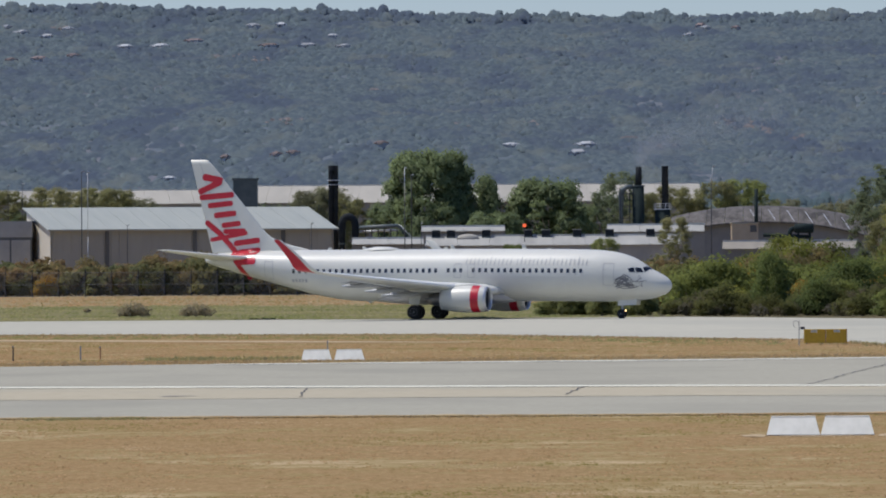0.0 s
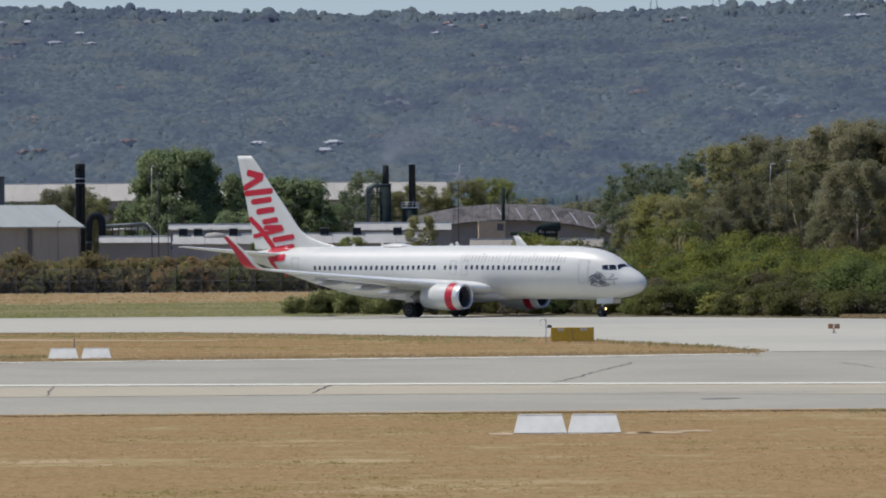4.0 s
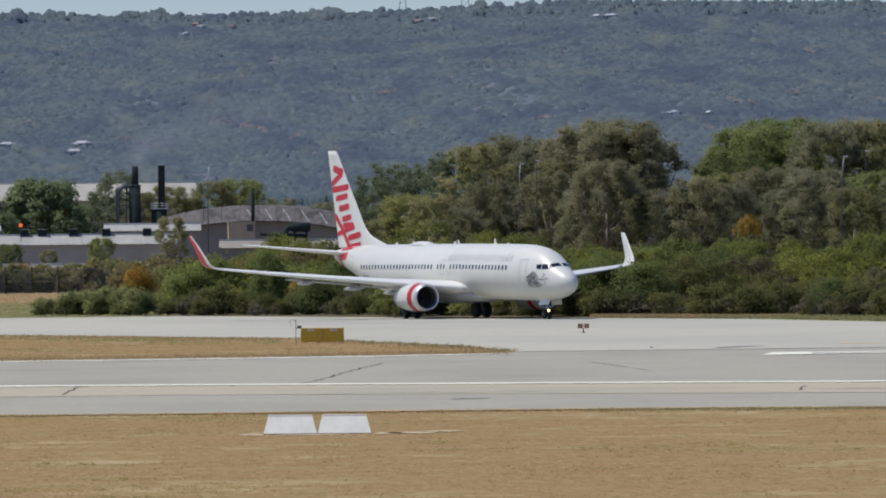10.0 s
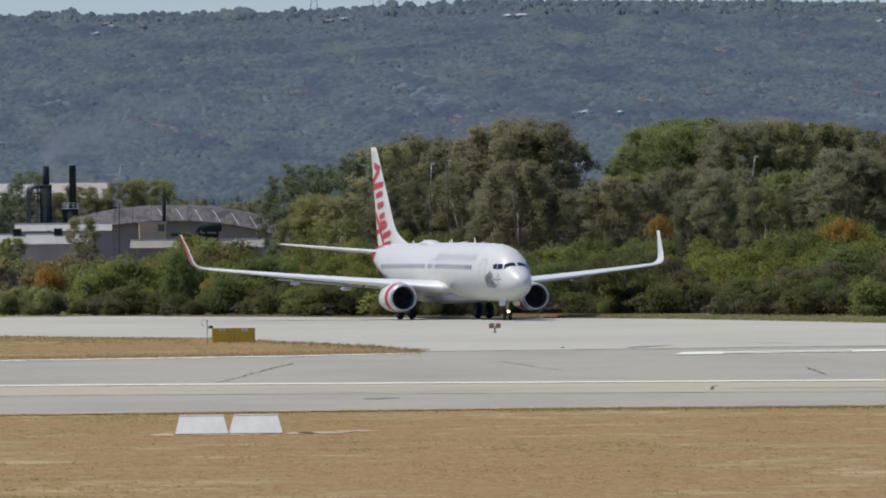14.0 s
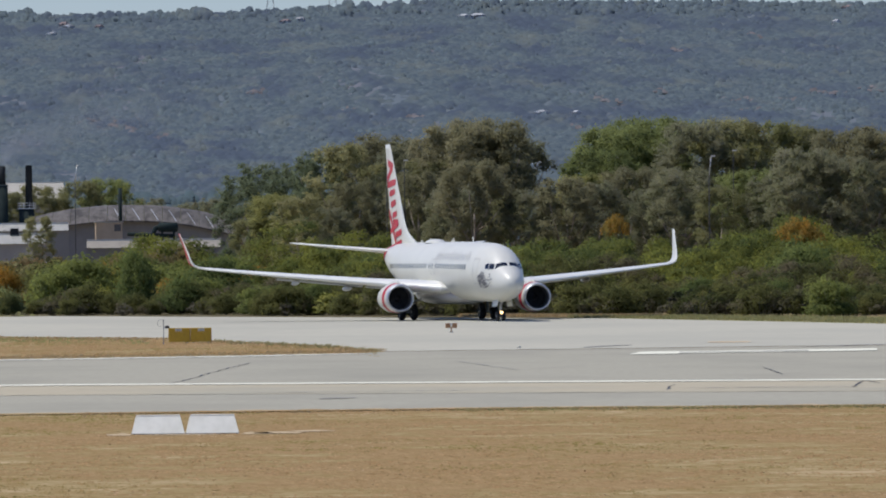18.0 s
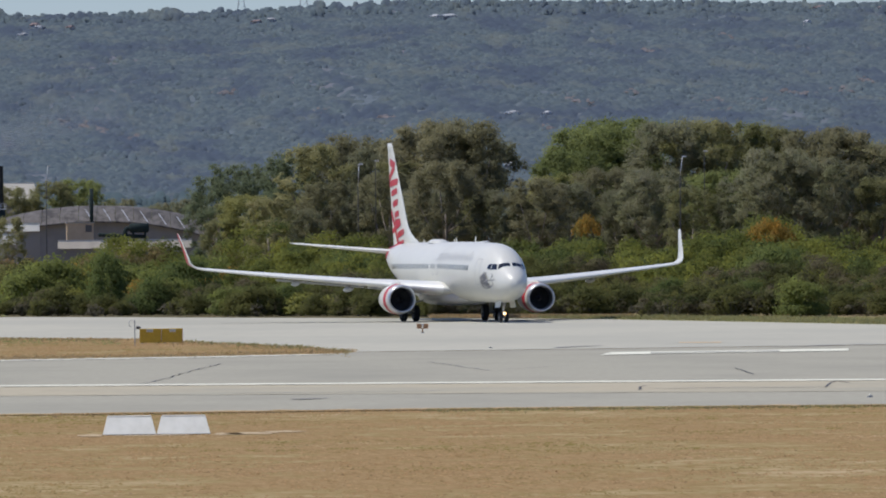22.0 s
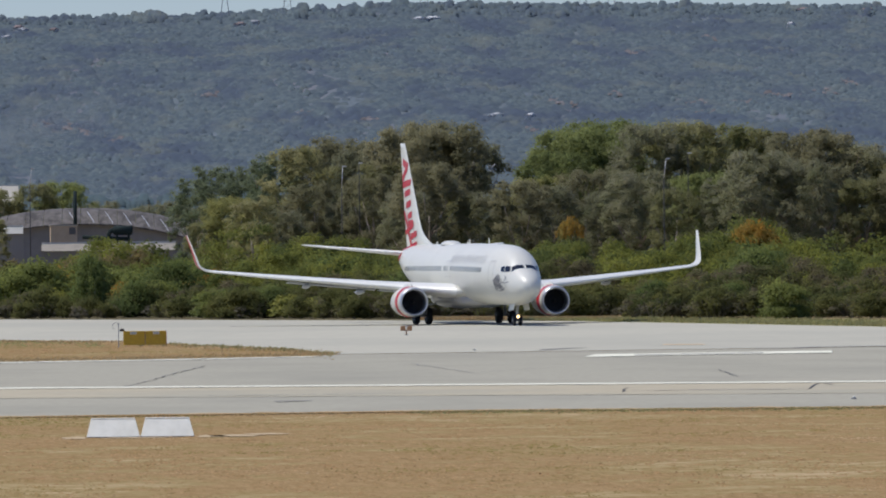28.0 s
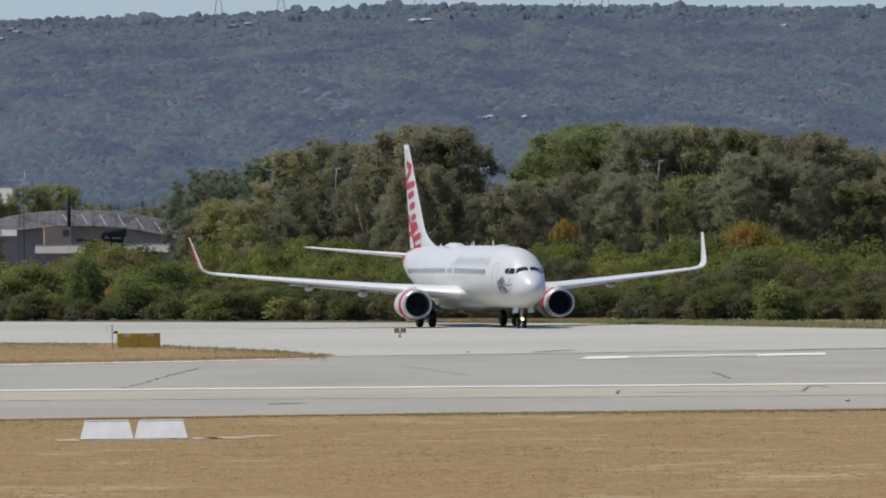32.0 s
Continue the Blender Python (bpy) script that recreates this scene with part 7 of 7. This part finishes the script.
# pale lime dust round the near markers
for a, d, w, h in ((66.0, 178.6, 0.5, 1.3), (69.5, 179.0, 0.9, 1.2), (45.8, 178.4, 0.5, 1.4), (74, 180.5, 0.7, 1.0), (55.4, 178.0, 1.5, 0.6)):
    c = spot(a, d)
    pts = [(c.x + math.cos(q) * w * RNG.uniform(0.5, 1.1), c.y + math.sin(q) * h * RNG.uniform(0.5, 1.1)) for q in [2 * math.pi * k / 14 for k in range(14)]]
    tagged(part("lime_dust", sheet(pts, 0.012), LIME), "pale dust patch in dry grass", "dust", kind="structure")

# ---- the raised road behind the fence scrub, and the cars on it ----
ROAD_Z = 3.3
t = thing("road_embankment", pose(0, 966, 0), "grassy embankment carrying a raised road", "embankment", kind="structure")
part("bank", fix(loft([[Vector((x, y, z)) for y, z in ((-32, -0.1), (-28, 2.5), (-15, 2.5), (-9.5, ROAD_Z - 0.06), (7.5, ROAD_Z - 0.06), (12, -0.1))] for x in (-480, 640)])), FIELD_GRASS, t)
part("carriageway", box(-480, 640, -6.6, 7.0, ROAD_Z - 0.05, ROAD_Z), ASPHALT, t)
part("lower_carriageway", box(-480, 640, -27, -16, 2.48, 2.54), ASPHALT, t)
t = thing("road_barrier", pose(0, 959, ROAD_Z), "long low white concrete road barrier", "barrier")
for k in range(24):
    x = -14 + 2.0 * k
    part("barrier_panel", fix(loft([[Vector((u, y, z)) for y, z in ((-0.28, -0.05), (-0.12, 0.22), (-0.08, 0.58), (0.08, 0.58), (0.12, 0.22), (0.28, -0.05))] for u in (x, x + 1.96)])), ROOF_EDGE, t)


def car(label, tall):
    """A white car, nose towards +x, standing on z = 0."""
    t = thing("car", pose(0, 0, 0), label, "car", "passing cars")
    rows = ((2.20, 0.62, 0.38, 0.62), (2.05, 0.80, 0.26, 0.78), (1.4, 0.88, 0.22, 0.92), (0.8, 0.90, 0.22, 0.98), (-0.6, 0.90, 0.22, 1.0), (-1.6, 0.89, 0.24, 1.0), (-2.05, 0.84, 0.30, 0.96), (-2.2, 0.70, 0.42, 0.80))
    part("body", fix(loft([[Vector((x, w * c, zb + (zt - zb) * e)) for c, e in ((-0.9, 0), (-1, 0.25), (-0.98, 0.8), (-0.86, 1), (0.86, 1), (0.98, 0.8), (1, 0.25), (0.9, 0))] for x, w, zb, zt in rows])), CAR_WHITE, t, smooth=False)
    part("cabin_glass", fix(loft([[Vector((x, w * c, 0.94 + (h - 0.94) * e)) for c, e in ((-1, 0), (-0.86, 1), (0.86, 1), (1, 0))] for x, w, h in ((0.95, 0.80, 0.96), (0.25, 0.80, tall - 0.10), (-0.4, 0.82, tall - 0.05), (-1.4, 0.80, tall - 0.10), (-1.98, 0.76, 0.97))])), GLASS, t, "dark car windows")
    part("car_roof", fix(loft([[Vector((x, w * c, z + h)) for c, h in ((-1, -0.04), (-0.8, 0.03), (0.8, 0.03), (1, -0.04), (0.9, -0.07), (-0.9, -0.07))] for x, w, z in ((0.35, 0.66, tall - 0.10), (0.0, 0.72, tall - 0.03), (-0.7, 0.73, tall - 0.02), (-1.5, 0.70, tall - 0.09))])), CAR_WHITE, t)
    for y in (-1, 1):
        for x, z0, x1 in ((0.30, 0.97, 0.92), (-0.45, 0.97, -0.45), (-1.45, 0.97, -1.85)):
            part("pillar", tube([(x, y * 0.70, tall - 0.10), (x1, y * 0.83, z0)], 0.045, 6), CAR_WHITE, t)
        part("mirror", box(0.62, 0.80, min(y * 0.9, y * 1.06), max(y * 0.9, y * 1.06), 0.96, 1.10, 0.03), CAR_WHITE, t)
        part("headlight", box(2.05, 2.17, min(y * 0.45, y * 0.72), max(y * 0.45, y * 0.72), 0.60, 0.74, 0.02), PALE_POLE, t)
        part("tail_light", box(-2.20, -2.10, min(y * 0.5, y * 0.78), max(y * 0.5, y * 0.78), 0.70, 0.92, 0.02), PAINT_RED, t)
        for x in (1.35, -1.35):
            wheel = part("wheel", fix(loft([[Vector((r * math.cos(q), y * 0.80 + v, r * math.sin(q))) for q in [2 * math.pi * k / 18 for k in range(18)]] for v, r in ((-0.11, 0.27), (-0.08, 0.33), (0.08, 0.33), (0.11, 0.27))])), TYRE, t, "black tyre", m=pose(x, 0, 0.33))
            part("rim", fix(loft([[Vector((r * math.cos(q), y * 0.92 + v * y, r * math.sin(q))) for q in [2 * math.pi * k / 14 for k in range(14)]] for v, r in ((-0.02, 0.20), (0.0, 0.19))])), RIM, wheel)
    return t


RIGHT_CAR = car("white wagon driving along the raised road", 1.52)
LEFT_CAR = car("white sedan driving along the raised road", 1.38)


# ---- movement ----
# seconds, place of the main wheels, heading (degrees from +x towards the tripod)
TAXI = [
    (0.0, -1.18, 524.58, 18.54),
    (1.0, 4.27, 522.58, 23.69),
    (2.0, 9.48, 520.36, 28.98),
    (3.0, 14.28, 517.75, 34.48),
    (4.0, 18.68, 514.81, 39.94),
    (5.0, 22.74, 511.63, 45.09),
    (6.0, 26.42, 508.18, 49.93),
    (7.0, 29.65, 504.38, 54.55),
    (8.0, 32.41, 500.28, 59.00),
    (9.0, 34.78, 496.30, 63.29),
    (10.0, 36.85, 492.84, 67.37),
    (11.0, 38.61, 489.65, 71.10),
    (12.0, 40.04, 486.43, 74.34),
    (13.0, 41.18, 483.17, 77.03),
    (14.0, 42.08, 479.92, 79.12),
    (15.0, 42.81, 476.77, 80.59),
    (16.0, 43.40, 473.86, 81.54),
    (17.0, 43.93, 471.39, 82.10),
    (18.0, 44.42, 469.44, 82.38),
    (19.0, 44.88, 467.81, 82.50),
    (20.0, 45.28, 466.18, 82.56),
    (21.0, 45.62, 464.34, 82.64),
    (22.0, 45.90, 462.36, 82.74),
    (23.0, 46.14, 460.38, 82.85),
    (24.0, 46.35, 458.54, 82.95),
    (25.0, 46.55, 457.00, 83.04),
    (26.0, 46.75, 455.85, 83.10),
    (27.0, 46.94, 454.99, 83.13),
    (28.0, 47.10, 454.27, 83.15),
    (29.0, 47.23, 453.58, 83.17),
    (30.0, 47.34, 452.89, 83.19),
    (31.0, 47.42, 452.20, 83.22),
    (32.0, 47.50, 451.51, 83.24),
]


def taxi_at(t):
    return curve_at(TAXI, t)


def motions():
    walk(RIGHT_CAR, [(t, pose(1.65 + 23.5 * (t - 8), 969.5, ROAD_Z + 0.004)) for t in range(0, 33, 4)])
    walk(LEFT_CAR, [(t, pose(20.7 - 20.0 * (t - 8.6), 945.0, 2.544, 0, 0, 180)) for t in range(0, 33, 4)])
    walk(plane, [(t, pose(x, y, 0.026, 0, 0, -h)) for t, x, y, h in TAXI])
    # wheels roll by the way gone; the nose wheels steer with the turn
    times = [k / 10 for k in range(321)]
    way, turn = [0.0], []
    for a, b in zip(times, times[1:]):
        p, q = taxi_at(a), taxi_at(b)
        way.append(way[-1] + math.hypot(q[0] - p[0], q[1] - p[1]))
    for t in times:
        p, q = taxi_at(max(t - 0.5, 0)), taxi_at(min(t + 0.5, 32))
        gone = math.hypot(q[0] - p[0], q[1] - p[1])
        turn.append(-math.degrees(math.atan2(15.7 * radians(q[2] - p[2]), max(gone, 0.2))))
    for ob, x, y, r in WHEELS:
        steer = x > 5
        walk(ob, [(t, pose(x, y, r, 0, 0, turn[k] if steer else 0) @ pose(0, 0, 0, 0, math.degrees(way[k] / r), 0)) for k, t in enumerate(times)])


motions()
